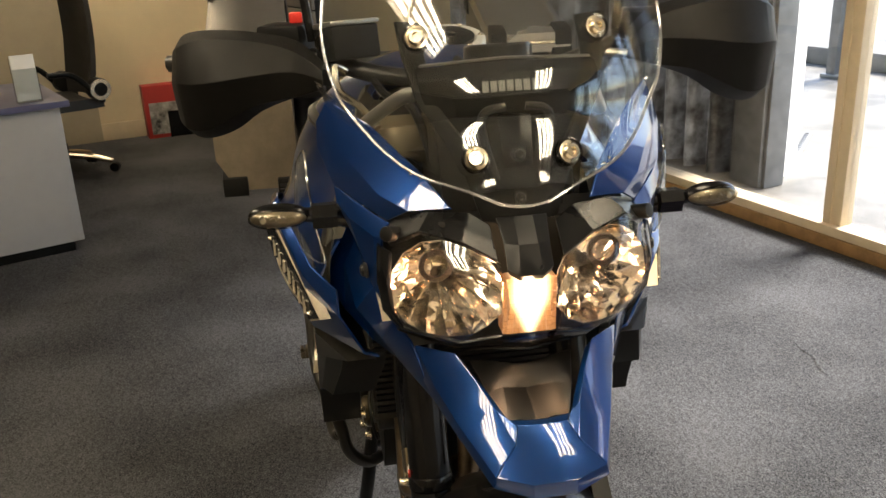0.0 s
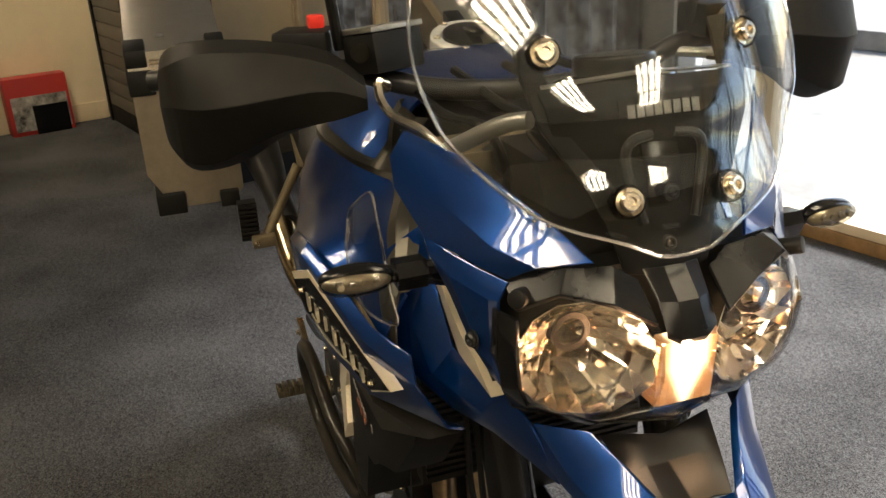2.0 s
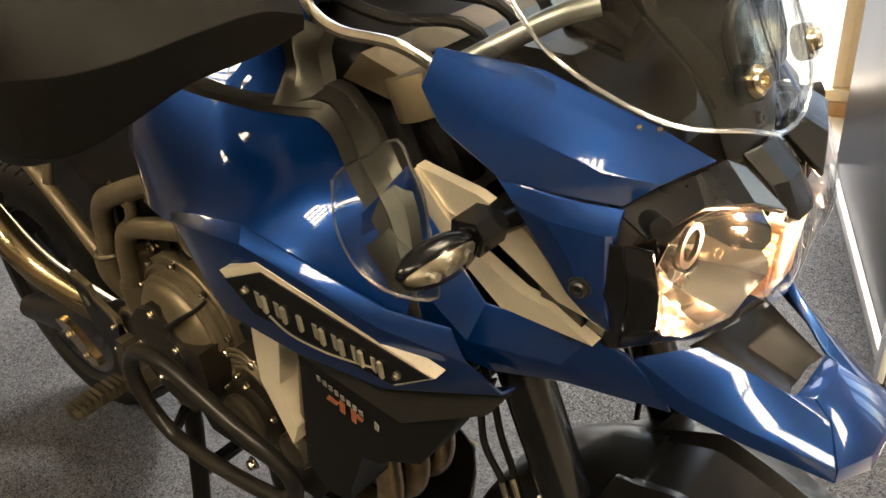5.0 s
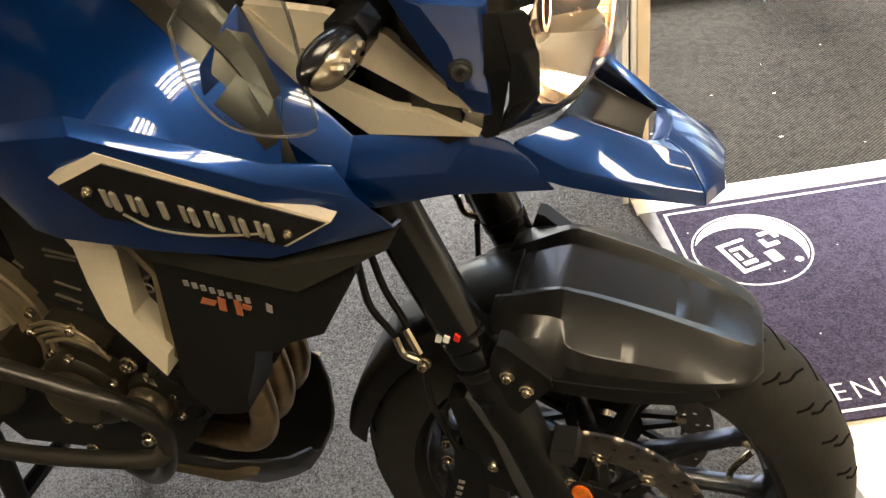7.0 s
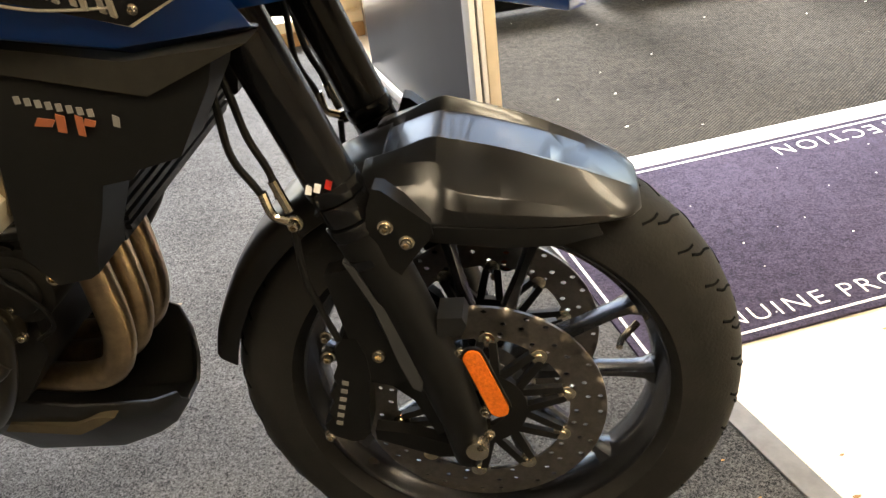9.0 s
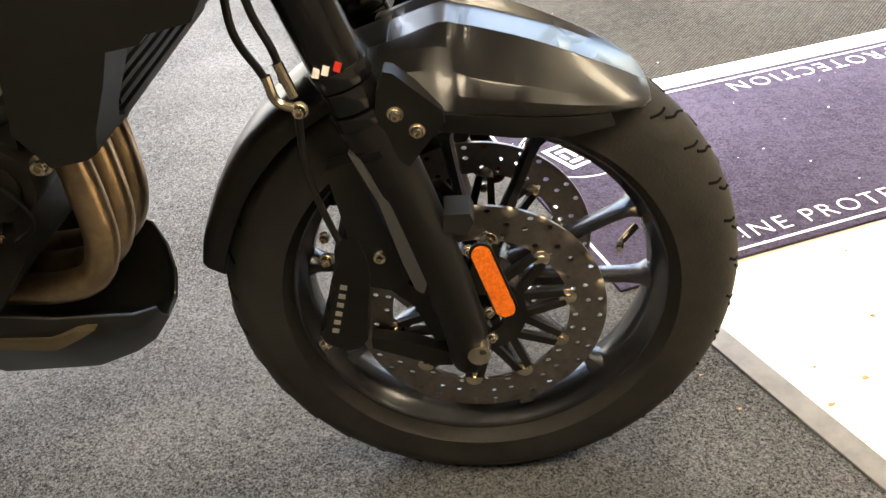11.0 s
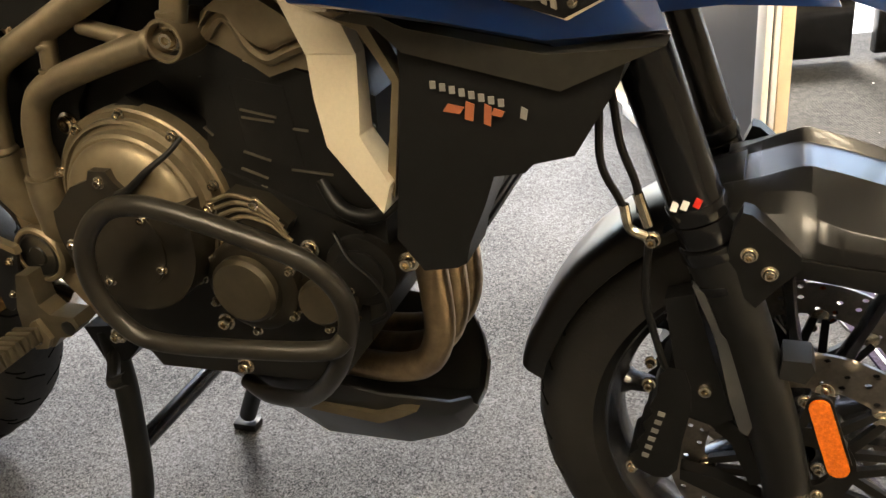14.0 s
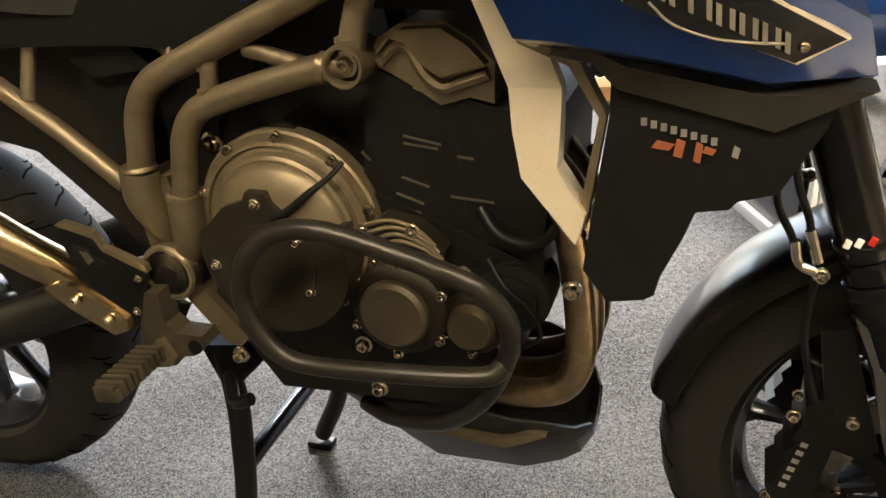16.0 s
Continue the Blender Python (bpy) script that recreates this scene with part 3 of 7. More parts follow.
box(bm, (-8.0, 7.0, -0.06), (9.0, 7.3, 0.12), RM)
tagged(part("kerb", bm, CONCRETE, bevel=0.02), "pale concrete kerb along the yard", "kerb", kind="structure")
link = thing("chain_link_fence", "galvanised chain-link fence on steel posts", "fence")
for k in range(8):
    bm = B()
    q0 = room_point(-2.6 + k * 1.6, 7.6)
    rod(bm, (q0.x, q0.y, -0.06), (q0.x, q0.y, 1.3), 0.03)
    part("post", bm, GALV, link)
bm = B()
for k in range(150):
    for d in (-1, 1):
        a, e = room_point(-2.6 + k * 0.075, 7.6, 0.0), room_point(-2.6 + k * 0.075 + d * 1.2, 7.6, 1.2)
        tube(bm, [a, e], 0.004, 4, 1, smooth=False)
tagged(part("wire_mesh", bm, GALV, link), kind="stuff")
bm = B()
for p0, q0, h in ((-5.06, 6.46, 2.4), (-4.93, 6.62, 2.4)):
    box(bm, (p0 - 0.05, q0 - 0.05, -0.06), (p0 + 0.05, q0 + 0.05, h), RM)
box(bm, (-5.15, 6.38, -0.06), (-4.84, 6.70, -0.02), RM)
tagged(part("gate_post", bm, GALV, bevel=0.006), "grey galvanised double gate post", "post")

# desk
dm = pose(*room_point(-3.55, -0.36), 0, 0, ROOM + 8)
desk = thing("reception_desk", "grey laminate reception desk with a dark blue top", "desk")
for name, lo, hi, mat in (("front_panel", (-0.03, -2.2, 0.06), (0.0, 0.0, 0.71), DESK), ("side_panel", (-0.75, -0.03, 0.06), (-0.031, 0.0, 0.71), DESK), ("back_panel", (-0.75, -2.2, 0.06), (-0.73, -0.031, 0.71), DESK),
                          ("plinth", (-0.7, -2.17, 0.0), (-0.05, -0.04, 0.059), BLACK), ("desktop", (-0.8, -2.25, 0.711), (0.04, 0.04, 0.74), DESKTOP)):
    bm = B()
    box(bm, lo, hi, dm)
    part(name, bm, mat, desk, bevel=0.004)


def leaflet_holder(m):
    o = thing("leaflet_holder", "clear acrylic leaflet holder with white leaflets", "leaflet holder")
    bm = B()
    box(bm, (-0.02, -0.055, 0.0), (0.04, 0.055, 0.004), m)
    box(bm, (0.012, -0.055, 0.004), (0.014, 0.055, 0.15), m)
    box(bm, (-0.014, -0.055, 0.004), (-0.012, 0.055, 0.2), m)
    part("holder", bm, SCREEN, o)
    bm = B()
    box(bm, (-0.010, -0.05, 0.006), (0.010, 0.05, 0.21), m)
    part("leaflets", bm, WHITE, o, bevel=0.001)


leaflet_holder(dm @ Matrix.Translation((-0.06, -0.11, 0.741)))
bm = B()
box(bm, (-0.3, -0.62, 0.741), (-0.06, -0.28, 0.765), dm)
tagged(part("paper_tray", bm, BLACK, bevel=0.004), "low black paper tray on the desk", "tray")
bm = B()
box(bm, (-0.12, -0.34, 0.766), (-0.105, -0.26, 0.98), dm)
tagged(part("orange_folder", bm, material("orange_card", (0.6, 0.14, 0.03), 0.6), bevel=0.001), "upright orange folder in the desk tray", "folder")


def office_chair(at, turn):
    o = thing("office_chair", "black mesh office swivel chair on castors with polished base", "chair", at, turn)
    for k in range(5):
        a = 2 * math.pi * k / 5
        bm = B()
        tube(bm, [(0.05 * math.cos(a), 0.05 * math.sin(a), 0.13), (0.18 * math.cos(a), 0.18 * math.sin(a), 0.105), (0.31 * math.cos(a), 0.31 * math.sin(a), 0.07)], [0.026, 0.022, 0.015], 10, 4)
        part("base_leg", bm, CHROME, o)
        bm = B()
        c = Vector((0.32 * math.cos(a), 0.32 * math.sin(a), 0.03))
        for s in (-0.017, 0.017):
            d = Vector((-math.sin(a), math.cos(a), 0))
            rod(bm, c + d * (s - 0.011), c + d * (s + 0.011), 0.03, seg=18)
        part("castor", bm, BLACK, o, bevel=0.003)
    bm = B()
    rod(bm, (0, 0, 0.1), (0, 0, 0.4), 0.028)
    rod(bm, (0, 0, 0.1), (0, 0, 0.2), 0.045)
    part("gas_column", bm, BLACK, o)
    bm = B()
    skin(bm, [[(x, y, 0.47 + 0.03 * (abs(y) / 0.25) ** 2 - 0.02 * (x > 0.2)) for y in (-0.25, -0.12, 0, 0.12, 0.25)] for x in (-0.23, -0.1, 0.1, 0.25)], 0.06)
    part("seat", bm, SEAT, o)
    bm = B()
    skin(bm, [[(-0.25 - 0.06 * math.sin((z - 0.5) * 3.2) + 0.05 * (abs(y) / 0.22) ** 2, y * (0.8 if z < 0.6 else 1.0), z) for y in (-0.22, -0.1, 0, 0.1, 0.22)] for z in (0.5, 0.65, 0.85, 1.05, 1.12)], 0.03)
    part("backrest", bm, SEAT, o)
    for s in (-1, 1):
        bm = B()
        tube(bm, [(-0.24, s * 0.2, 0.48), (-0.2, s * 0.29, 0.5), (-0.05, s * 0.3, 0.66), (0.1, s * 0.29, 0.68)], 0.018)
        part("armrest", bm, BLACK, o)
        bm = B()
        rod(bm, (-0.2, s * 0.24, 0.56), (-0.2, s * 0.31, 0.56), 0.07, seg=28)
        hub = part("hub", bm, BLACK, o, bevel=0.004)
        bm = B()
        ring(bm, [(0.042, 0), (0.066, 0), (0.066, 0.01), (0.042, 0.01)], 28, (-0.2, s * 0.315 - 0.005, 0.56))
        part("hub_ring", bm, CHROME, hub)


office_chair((-4.95, -1.88, 0), -55)

# red box with printed sheets against the wall
rb = thing("red_box", "red cardboard literature box with black and white print", "box")
bm = B()
box(bm, (-6.22, 0.30, 0.0), (-6.08, 0.72, 0.40), RM)
part("carton", bm, material("red_card", (0.42, 0.03, 0.025), 0.5, spots=0.12, scale=6), rb, bevel=0.004)
bm = B()
box(bm, (-6.079, 0.33, 0.03), (-6.074, 0.70, 0.27), RM)
part("printed_sheet", bm, material("printed_sheet", (0.5, 0.48, 0.44), 0.5, spots=0.97, scale=9), rb)
bm = B()
box(bm, (-6.073, 0.46, 0.0), (-6.062, 0.69, 0.2), RM)
part("leaflet", bm, GLOSS, rb, "black printed leaflet")

# slatted display stand
slat = thing("slatwall_display", "dark slatwall display stand on a black plinth", "display stand")
bm = B()
box(bm, (-6.1, 1.0, 0.0), (-3.9, 1.5, 0.12), RM)
part("plinth", bm, BLACK, slat)
bm = B()
box(bm, (-6.1, 1.02, 0.121), (-3.9, 1.05, 1.9), RM)
part("backing", bm, BLACK, slat)
for k in range(17):
    bm = B()
    box(bm, (-6.1, 1.0, 0.125 + k * 0.1), (-3.9, 1.019, 0.217 + k * 0.1), RM)
    part("slat", bm, SLAT, slat, bevel=0.003)
bm = B()
box(bm, (-6.14, 0.985, 0.0), (-6.101, 1.06, 1.92), RM)
part("side_trim", bm, BLACK, slat)

# litter on the entrance floor: paper flakes and leaf crumbs
rng = random.Random(5)


def flakes(name, count, area, m, z, mat, label, size):
    bm = B()
    for _ in range(count):
        cx, cy = rng.uniform(*area[0]), rng.uniform(*area[1])
        r, a0 = rng.uniform(*size), rng.uniform(0, 6.28)
        loop = [m @ Vector((cx + r * rng.uniform(0.4, 1.2) * math.cos(a0 + a), cy + 0.6 * r * rng.uniform(0.4, 1.2) * math.sin(a0 + a), z)) for a in np.linspace(0, 6.28, 6, endpoint=False)]
        lo = [bm.verts.new(p) for p in loop]
        hi = [bm.verts.new(p + Vector((0, 0, 0.0012))) for p in loop]
        bm.faces.new(hi)
        for i in range(6):
            bm.faces.new((lo[i], lo[(i + 1) % 6], hi[(i + 1) % 6], hi[i]))
    tagged(part(name, bm, mat, smooth=False), label, "litter", kind="stuff")


LEAF = material("dry_leaf", (0.35, 0.2, 0.08), 0.8, spots=0.4, scale=80)
flakes("leaf_crumbs", 60, ((0.05, 1.6), (-1.5, -0.83)), mm, -0.0008, LEAF, "brown leaf crumbs scattered on cream vinyl", (0.002, 0.009))
flakes("paper_specks", 34, ((0.05, 2.2), (-0.78, -0.1)), mm, 0.0072, WHITE, "white lint specks on the purple mat", (0.0012, 0.003))
flakes("paper_specks", 16, ((0.05, 2.2), (0.05, 1.4)), mm, 0.0042, WHITE, "white paper specks on ribbed matting", (0.0015, 0.007))


# the motorcycle ----------------------------------------------------------------
bike = thing("motorcycle", "blue and black adventure motorcycle on its centre stand", "motorcycle")
WX, WZ = 0.012, 0.324
FS = 0.34


def fork_x(z):
    return -0.138 - FS * (z - 0.73)


def group_of(name, label=""):
    o = new(name)
    o.parent = bike
    o.empty_display_size = 0.05
    if label:
        o["label"] = label
    return o


def sides(build):
    for s in (-1, 1):
        build(s)


def pts(s, rows):
    return [[(x, s * y, z) for x, y, z in r] for r in rows]


def folded(name, s, rows, thick, mat, bevel=0.003, parent=None, label="", angle=20):
    bm = B()
    facet(bm, pts(s, rows), thick)
    return part(name, bm, mat, parent or bike, label, bevel=bevel, angle=angle)


def curved(name, s, rows, thick, mat, sub=3, parent=None, label=""):
    bm = B()
    skin(bm, pts(s, rows), thick, sub)
    return part(name, bm, mat, parent or bike, label)


def plate(name, s, outline, y0, y1, mat, bevel=0.003, parent=None, label=""):
    bm = B()
    f0 = (lambda x, z: s * y0(x, z)) if callable(y0) else s * y0
    f1 = (lambda x, z: s * y1(x, z)) if callable(y1) else s * y1
    slab(bm, outline, f0, f1)
    return part(name, bm, mat, parent or bike, label, bevel=bevel)


def pipe(name, path, r, mat, seg=16, steps=6, parent=None, label=""):
    bm = B()
    tube(bm, path, r, seg, steps)
    return part(name, bm, mat, parent or bike, label)


LAMP_BLACK = material("lamp_surround_black", (0.005, 0.005, 0.0053), 0.27, spots=0.2, scale=40, specular=0.3)
# darker than the tyre: the shade inside the tread grooves as a colour
GROOVE_SHADE = material("groove_shade", (0.003, 0.003, 0.003), 0.9, specular=0.05)

# wheels ---------------------------------------------------------------------------
def tyre(c, R, w, rr, parent, notch):
    bm = B()
    prof = []
    for k in range(17):
        a = math.pi * (k / 16) - math.pi / 2
        prof.append((rr + (R - rr) * max(0.0, math.cos(a)) ** 0.55, w * math.sin(a)))
    prof = [(rr - 0.012, -w * 0.72)] + prof + [(rr - 0.012, w * 0.72)]
    ring(bm, prof, 160, c)
    part("tyre", bm, RUBBER, parent)
    # grooves are not cut; near-black lines on the tread stand for their shade
    bm = B()
    for k in range(notch):
        for s in (-1, 1):
            a = 2 * math.pi * (k + (0.5 if s > 0 else 0)) / notch
            for shape in (((0.0, 0.05), (0.035, 0.3), (0.05, 0.5), (0.085, 0.66)), ((0.10, 0.5), (0.11, 0.65), (0.14, 0.80))):
                p = []
                for da, y in shape:
                    rad = rr + (R - rr) * math.cos(math.asin(y)) ** 0.55 - 0.0006
                    p.append(Vector((c[0] + rad * math.cos(a + da), c[1] + s * w * y, c[2] + rad * math.sin(a + da))))
                tube(bm, p, 0.002, 5, 3)
    tagged(part("tread", bm, GROOVE_SHADE, parent, "tread grooves drawn as dark shade lines"), kind="stuff")


def cast_rim(c, rr, w, parent, spokes, phase, hub, pair=0.0):
    bm = B()
    ring(bm, [(rr + 0.004, -w), (rr + 0.009, -w + 0.005), (rr - 0.006, -w + 0.012), (rr - 0.014, -w * 0.5), (rr - 0.016, 0), (rr - 0.014, w * 0.5), (rr - 0.006, w - 0.012), (rr + 0.009, w - 0.005), (rr + 0.004, w),
              (rr - 0.010, w), (rr - 0.013, w * 0.8), (rr - 0.022, w * 0.6), (rr - 0.027, 0), (rr - 0.022, -w * 0.6), (rr - 0.013, -w * 0.8), (rr - 0.010, -w)], 120, c)
    part("rim", bm, RIM, parent)
    for k in range(spokes):
        a = phase + 2 * math.pi * (k // 2 * 2 + 0.5) / spokes + (pair if k % 2 else -pair) if pair else phase + 2 * math.pi * k / spokes
        d, t = Vector((math.cos(a), 0, math.sin(a))), Vector((-math.sin(a), 0, math.cos(a)))
        bm = B()
        rows = []
        for r, wt, wy in ((hub, 0.012, 0.018), (rr * 0.6, 0.0068, 0.0135), (rr - 0.055, 0.0072, 0.0135), (rr - 0.036, 0.0085, 0.016), (rr - 0.024, 0.015, 0.022)):
            o = Vector(c) + d * r
            rows.append([o + t * wt * u + Vector((0, wy * v, 0)) for u, v in ((-1, -0.5), (-0.6, -1), (0.6, -1), (1, -0.5), (1, 0.5), (0.6, 1), (-0.6, 1), (-1, 0.5))])
        vs = [[bm.verts.new(p) for p in r] for r in rows]
        for x, y in zip(vs, vs[1:]):
            for i in range(8):
                bm.faces.new((x[i], x[(i + 1) % 8], y[(i + 1) % 8], y[i]))
        part("spoke", bm, RIM, parent)
    bm = B()
    ring(bm, [(0.014, -0.06), (hub * 0.7, -0.06), (hub * 0.8, -0.03), (hub * 1.1, -0.02), (hub * 1.1, 0.02), (hub * 0.8, 0.03), (hub * 0.7, 0.06), (0.014, 0.06)], 48, c)
    part("hub", bm, RIM, parent)


def brake_disc(c, y, r0, r1, parent, n=36):
    """Perforated ring on a five-armed carrier with floating buttons."""
    bm = B()
    t = 0.0022
    radii = np.linspace(r0, r1, 4)
    for j in range(3):
        for k in range(n):
            a0, a1 = 2 * math.pi * k / n, 2 * math.pi * (k + 1) / n
            q0, q1 = radii[j], radii[j + 1]
            am, qm = (a0 + a1) / 2, (q0 + q1) / 2
            edge = [(q0, a0), (q0, am), (q0, a1), (qm, a1), (q1, a1), (q1, am), (q1, a0), (qm, a0)]
            hole = (k + j) % 3 != 0
            for side in (-t, t):
                v = [bm.verts.new((c[0] + q * math.cos(a), y + side, c[2] + q * math.sin(a))) for q, a in edge]
                if not hole:
                    bm.faces.new(v)
                    continue
                hv = []
                for i in range(8):
                    b = am + math.pi + 0
                    e = Vector((edge[i][0] * math.cos(edge[i][1]) - qm * math.cos(am), edge[i][0] * math.sin(edge[i][1]) - qm * math.sin(am)))
                    e = e.normalized() * 0.0042
                    hv.append(bm.verts.new((c[0] + qm * math.cos(am) + e.x, y + side, c[2] + qm * math.sin(am) + e.y)))
                for i in range(8):
                    bm.faces.new((v[i], v[(i + 1) % 8], hv[(i + 1) % 8], hv[i]))
    for q in (r0, r1):
        v = [[bm.verts.new((c[0] + q * math.cos(a), y + side, c[2] + q * math.sin(a))) for side in (-t, t)] for a in np.linspace(0, 2 * math.pi, 97)]
        for a, b in zip(v, v[1:]):
            bm.faces.new((a[0], a[1], b[1], b[0]))
    bmesh.ops.remove_doubles(bm, verts=bm.verts[:], dist=0.0001)
    disc = part("brake_disc", bm, STEEL, parent, "perforated steel disc", angle=25)
    for k in range(10):
        a = 2 * math.pi * (k + 0.3) / 10
        bm = B()
        for da in (-0.27, 0.27):
            w0, w1 = 0.11, 0.045
            foot = [(0.052, a + da - w0), (0.052, a + da + w0), (r0 - 0.004, a + da * 0.25 + w1), (r0 - 0.004, a + da * 0.25 - w1)]
            slab(bm, [(c[0] + q * math.cos(b), c[2] + q * math.sin(b)) for q, b in foot], y - 0.0042, y + 0.0042)
        part("carrier_arm", bm, ENGINE, parent, bevel=0.0012)
        bm = B()
        lug = [(r0 + 0.003, a - 0.16), (r0 - 0.006, a - 0.10), (r0 - 0.013, a), (r0 - 0.006, a + 0.10), (r0 + 0.003, a + 0.16)]
        slab(bm, [(c[0] + q * math.cos(b), c[2] + q * math.sin(b)) for q, b in lug], y - 0.0018, y + 0.0018)
        part("disc_lug", bm, STEEL, parent)
    bm = B()
    ring(bm, [(0.03, y - 0.005), (0.056, y - 0.005), (0.056, y + 0.005), (0.03, y + 0.005)], 40, (c[0], 0, c[2]))
    part("carrier_ring", bm, ENGINE, parent)
    sg = -1 if y < 0 else 1
    for k in range(10):
        a = 2 * math.pi * (k + 0.3) / 10
        bm = B()
        o = Vector((c[0] + (r0 - 0.001) * math.cos(a), y, c[2] + (r0 - 0.001) * math.sin(a)))
        rod(bm, o - Vector((0, 0.004, 0)), o + Vector((0, 0.004, 0)), 0.0105, seg=14)
        rod(bm, o, o + Vector((0, sg * 0.007, 0)), 0.005, seg=10)
        part("button", bm, CHROME, parent, bevel=0.001)


fw = group_of("front_wheel")
tyre((WX, 0, WZ), 0.325, 0.062, 0.245, fw, 34)
cast_rim((WX, 0, WZ), 0.241, 0.045, fw, 10, radians(-6), 0.045, radians(14.8))
for y in (-0.078, 0.078):
    brake_disc((WX, 0, WZ), y, 0.108, 0.1525, fw)
pipe("valve", [(WX + 0.195, -0.01, WZ + 0.07), (WX + 0.175, -0.03, WZ + 0.062), (WX + 0.17, -0.045, WZ + 0.06)], 0.0045, CHROME, 8, 3, fw, "bent chrome valve stem")
rw = group_of("rear_wheel")
RX, RZ = -1.5, 0.352
tyre((RX, 0, RZ), 0.318, 0.085, 0.222, rw, 30)
cast_rim((RX, 0, RZ), 0.216, 0.07, rw, 10, 0.3, 0.06)

# fork ---------------------------------------------------------------------------
def fork_leg(s):
    o = group_of("fork_leg")
    y = s * 0.108
    ax = lambda z, dx=0.0: (fork_x(z) + dx, y, z)
    bm = B()
    rod(bm, ax(1.12), ax(0.665), 0.0285, seg=32)
    part("outer_tube", bm, GLOSS, o)
    for z0, z1, r in ((0.665, 0.648, 0.0305), (0.646, 0.622, 0.0285), (0.62, 0.606, 0.0315), (0.604, 0.585, 0.029), (0.583, 0.572, 0.031)):
        bm = B()
        rod(bm, ax(z0), ax(z1), r, seg=32)
        part("seal_ring", bm, GLOSS, o, bevel=0.002)
    bm = B()
    rod(bm, ax(0.572), ax(0.565), 0.0285, seg=32)
    part("orange_ring", bm, ORANGE_MARK, o)
    bm = B()
    rod(bm, ax(0.566), ax(0.40), 0.0235, seg=28)
    part("stanchion", bm, GLOSS, o)
    # axle casting with its guard strip behind
    bm = B()
    oval(bm, [((-0.095, y, 0.612), 0.031, 0.029), ((-0.091, y, 0.60), 0.0335, 0.031), ((-0.078, y, 0.562), 0.033, 0.030), ((-0.062, s * 0.110, 0.52), 0.031, 0.029), ((-0.028, s * 0.113, 0.41), 0.0295, 0.027),
              ((-0.008, s * 0.115, 0.335), 0.0265, 0.026), ((-0.004, s * 0.115, 0.30), 0.0245, 0.025), ((-0.006, s * 0.115, 0.278), 0.018, 0.021), ((-0.008, s * 0.115, 0.270), 0.009, 0.013)], 32)
    part("axle_casting", bm, BLACK, o)
    bm = B()
    slab(bm, [(-0.069, 0.664), (-0.060, 0.662), (-0.014, 0.620), (-0.013, 0.607), (-0.034, 0.583), (-0.052, 0.560), (-0.085, 0.59), (-0.078, 0.642)], s * 0.108, s * 0.1335)
    part("mudguard_mount", bm, BLACK, o, bevel=0.004)
    bm = B()
    slab(bm, [(-0.113, 0.580), (-0.101, 0.573), (-0.083, 0.526), (-0.075, 0.518), (-0.046, 0.412), (-0.050, 0.399), (-0.059, 0.405), (-0.070, 0.44), (-0.088, 0.52)], s * 0.118, s * 0.1355)
    part("guard_strip", bm, material("guard_grey", (0.032, 0.032, 0.032), 0.5), o, bevel=0.002)
    bm = B()
    slab(bm, [(-0.142, 0.552), (-0.112, 0.560), (-0.080, 0.45), (-0.066, 0.405), (-0.084, 0.392), (-0.118, 0.405), (-0.131, 0.477)], s * 0.09, s * 0.117)
    part("caliper_mount", bm, GUARD, o, bevel=0.008)
    bm = B()
    slab(bm, [(-0.022, 0.497), (0.006, 0.497), (0.010, 0.486), (0.002, 0.470), (-0.024, 0.474)], s * 0.088, s * 0.128)
    part("sensor_tab", bm, SATIN, o, bevel=0.004)
    bm = B()
    rod(bm, (WX - 0.004, s * 0.06, WZ - 0.012), (WX - 0.004, s * 0.146, WZ - 0.012), 0.014, seg=24)
    part("axle", bm, CHROME, o, "steel axle end", bevel=0.002)
    for x, z in ((-0.061, 0.62), (-0.041, 0.601)):
        bolt("bolt", (x, s * 0.133, z), 0.0062, 0.009, o, axis=(0, s, 0))
    for x, z in ((0.002, 0.458), (0.022, 0.372), (0.024, 0.335), (0.012, 0.318)):
        bolt("bolt", (x, s * 0.138, z), 0.005, 0.008, o, axis=(0, s, 0))
    # reflector on its backing
    d = Vector((0.31, 0, -0.95)).normalized()
    c = Vector((0.028, s * 0.148, 0.424))
    for nm, L, W, T, mat in (("reflector_backing", 0.052, 0.0135, 0.004, BLACK), ("reflector", 0.049, 0.011, 0.0075, ORANGE)):
        bm = B()
        side = Vector((d.z, 0, -d.x))
        loop = []
        for k in range(20):
            a = 2 * math.pi * k / 20
            ex = L - W if math.sin(a) >= 0 else -(L - W)
            loop.append(c + d * (ex + W * math.sin(a)) + side * (W * math.cos(a)))
        slab(bm, [(p.x, p.z) for p in loop], c.y, c.y + s * T)
        part(nm, bm, mat, o, bevel=0.0012)
    # caliper behind the leg
    cal = group_of("brake_caliper")
    bm = B()
    slab(bm, [(-0.147, 0.452), (-0.136, 0.466), (-0.119, 0.464), (-0.112, 0.44), (-0.111, 0.411), (-0.119, 0.366), (-0.124, 0.322), (-0.134, 0.309), (-0.150, 0.306), (-0.175, 0.318), (-0.180, 0.334), (-0.168, 0.346), (-0.171, 0.356), (-0.161, 0.372), (-0.164, 0.384), (-0.153, 0.398), (-0.156, 0.41), (-0.148, 0.428)], s * 0.05, s * 0.118)
    part("caliper_body", bm, GUARD, cal, bevel=0.006)
    bm = B()
    slab(bm, [(-0.118, 0.412), (-0.078, 0.402), (-0.052, 0.376), (-0.028, 0.31), (-0.044, 0.304), (-0.066, 0.36), (-0.09, 0.384), (-0.118, 0.392)], s * 0.086, s * 0.106)
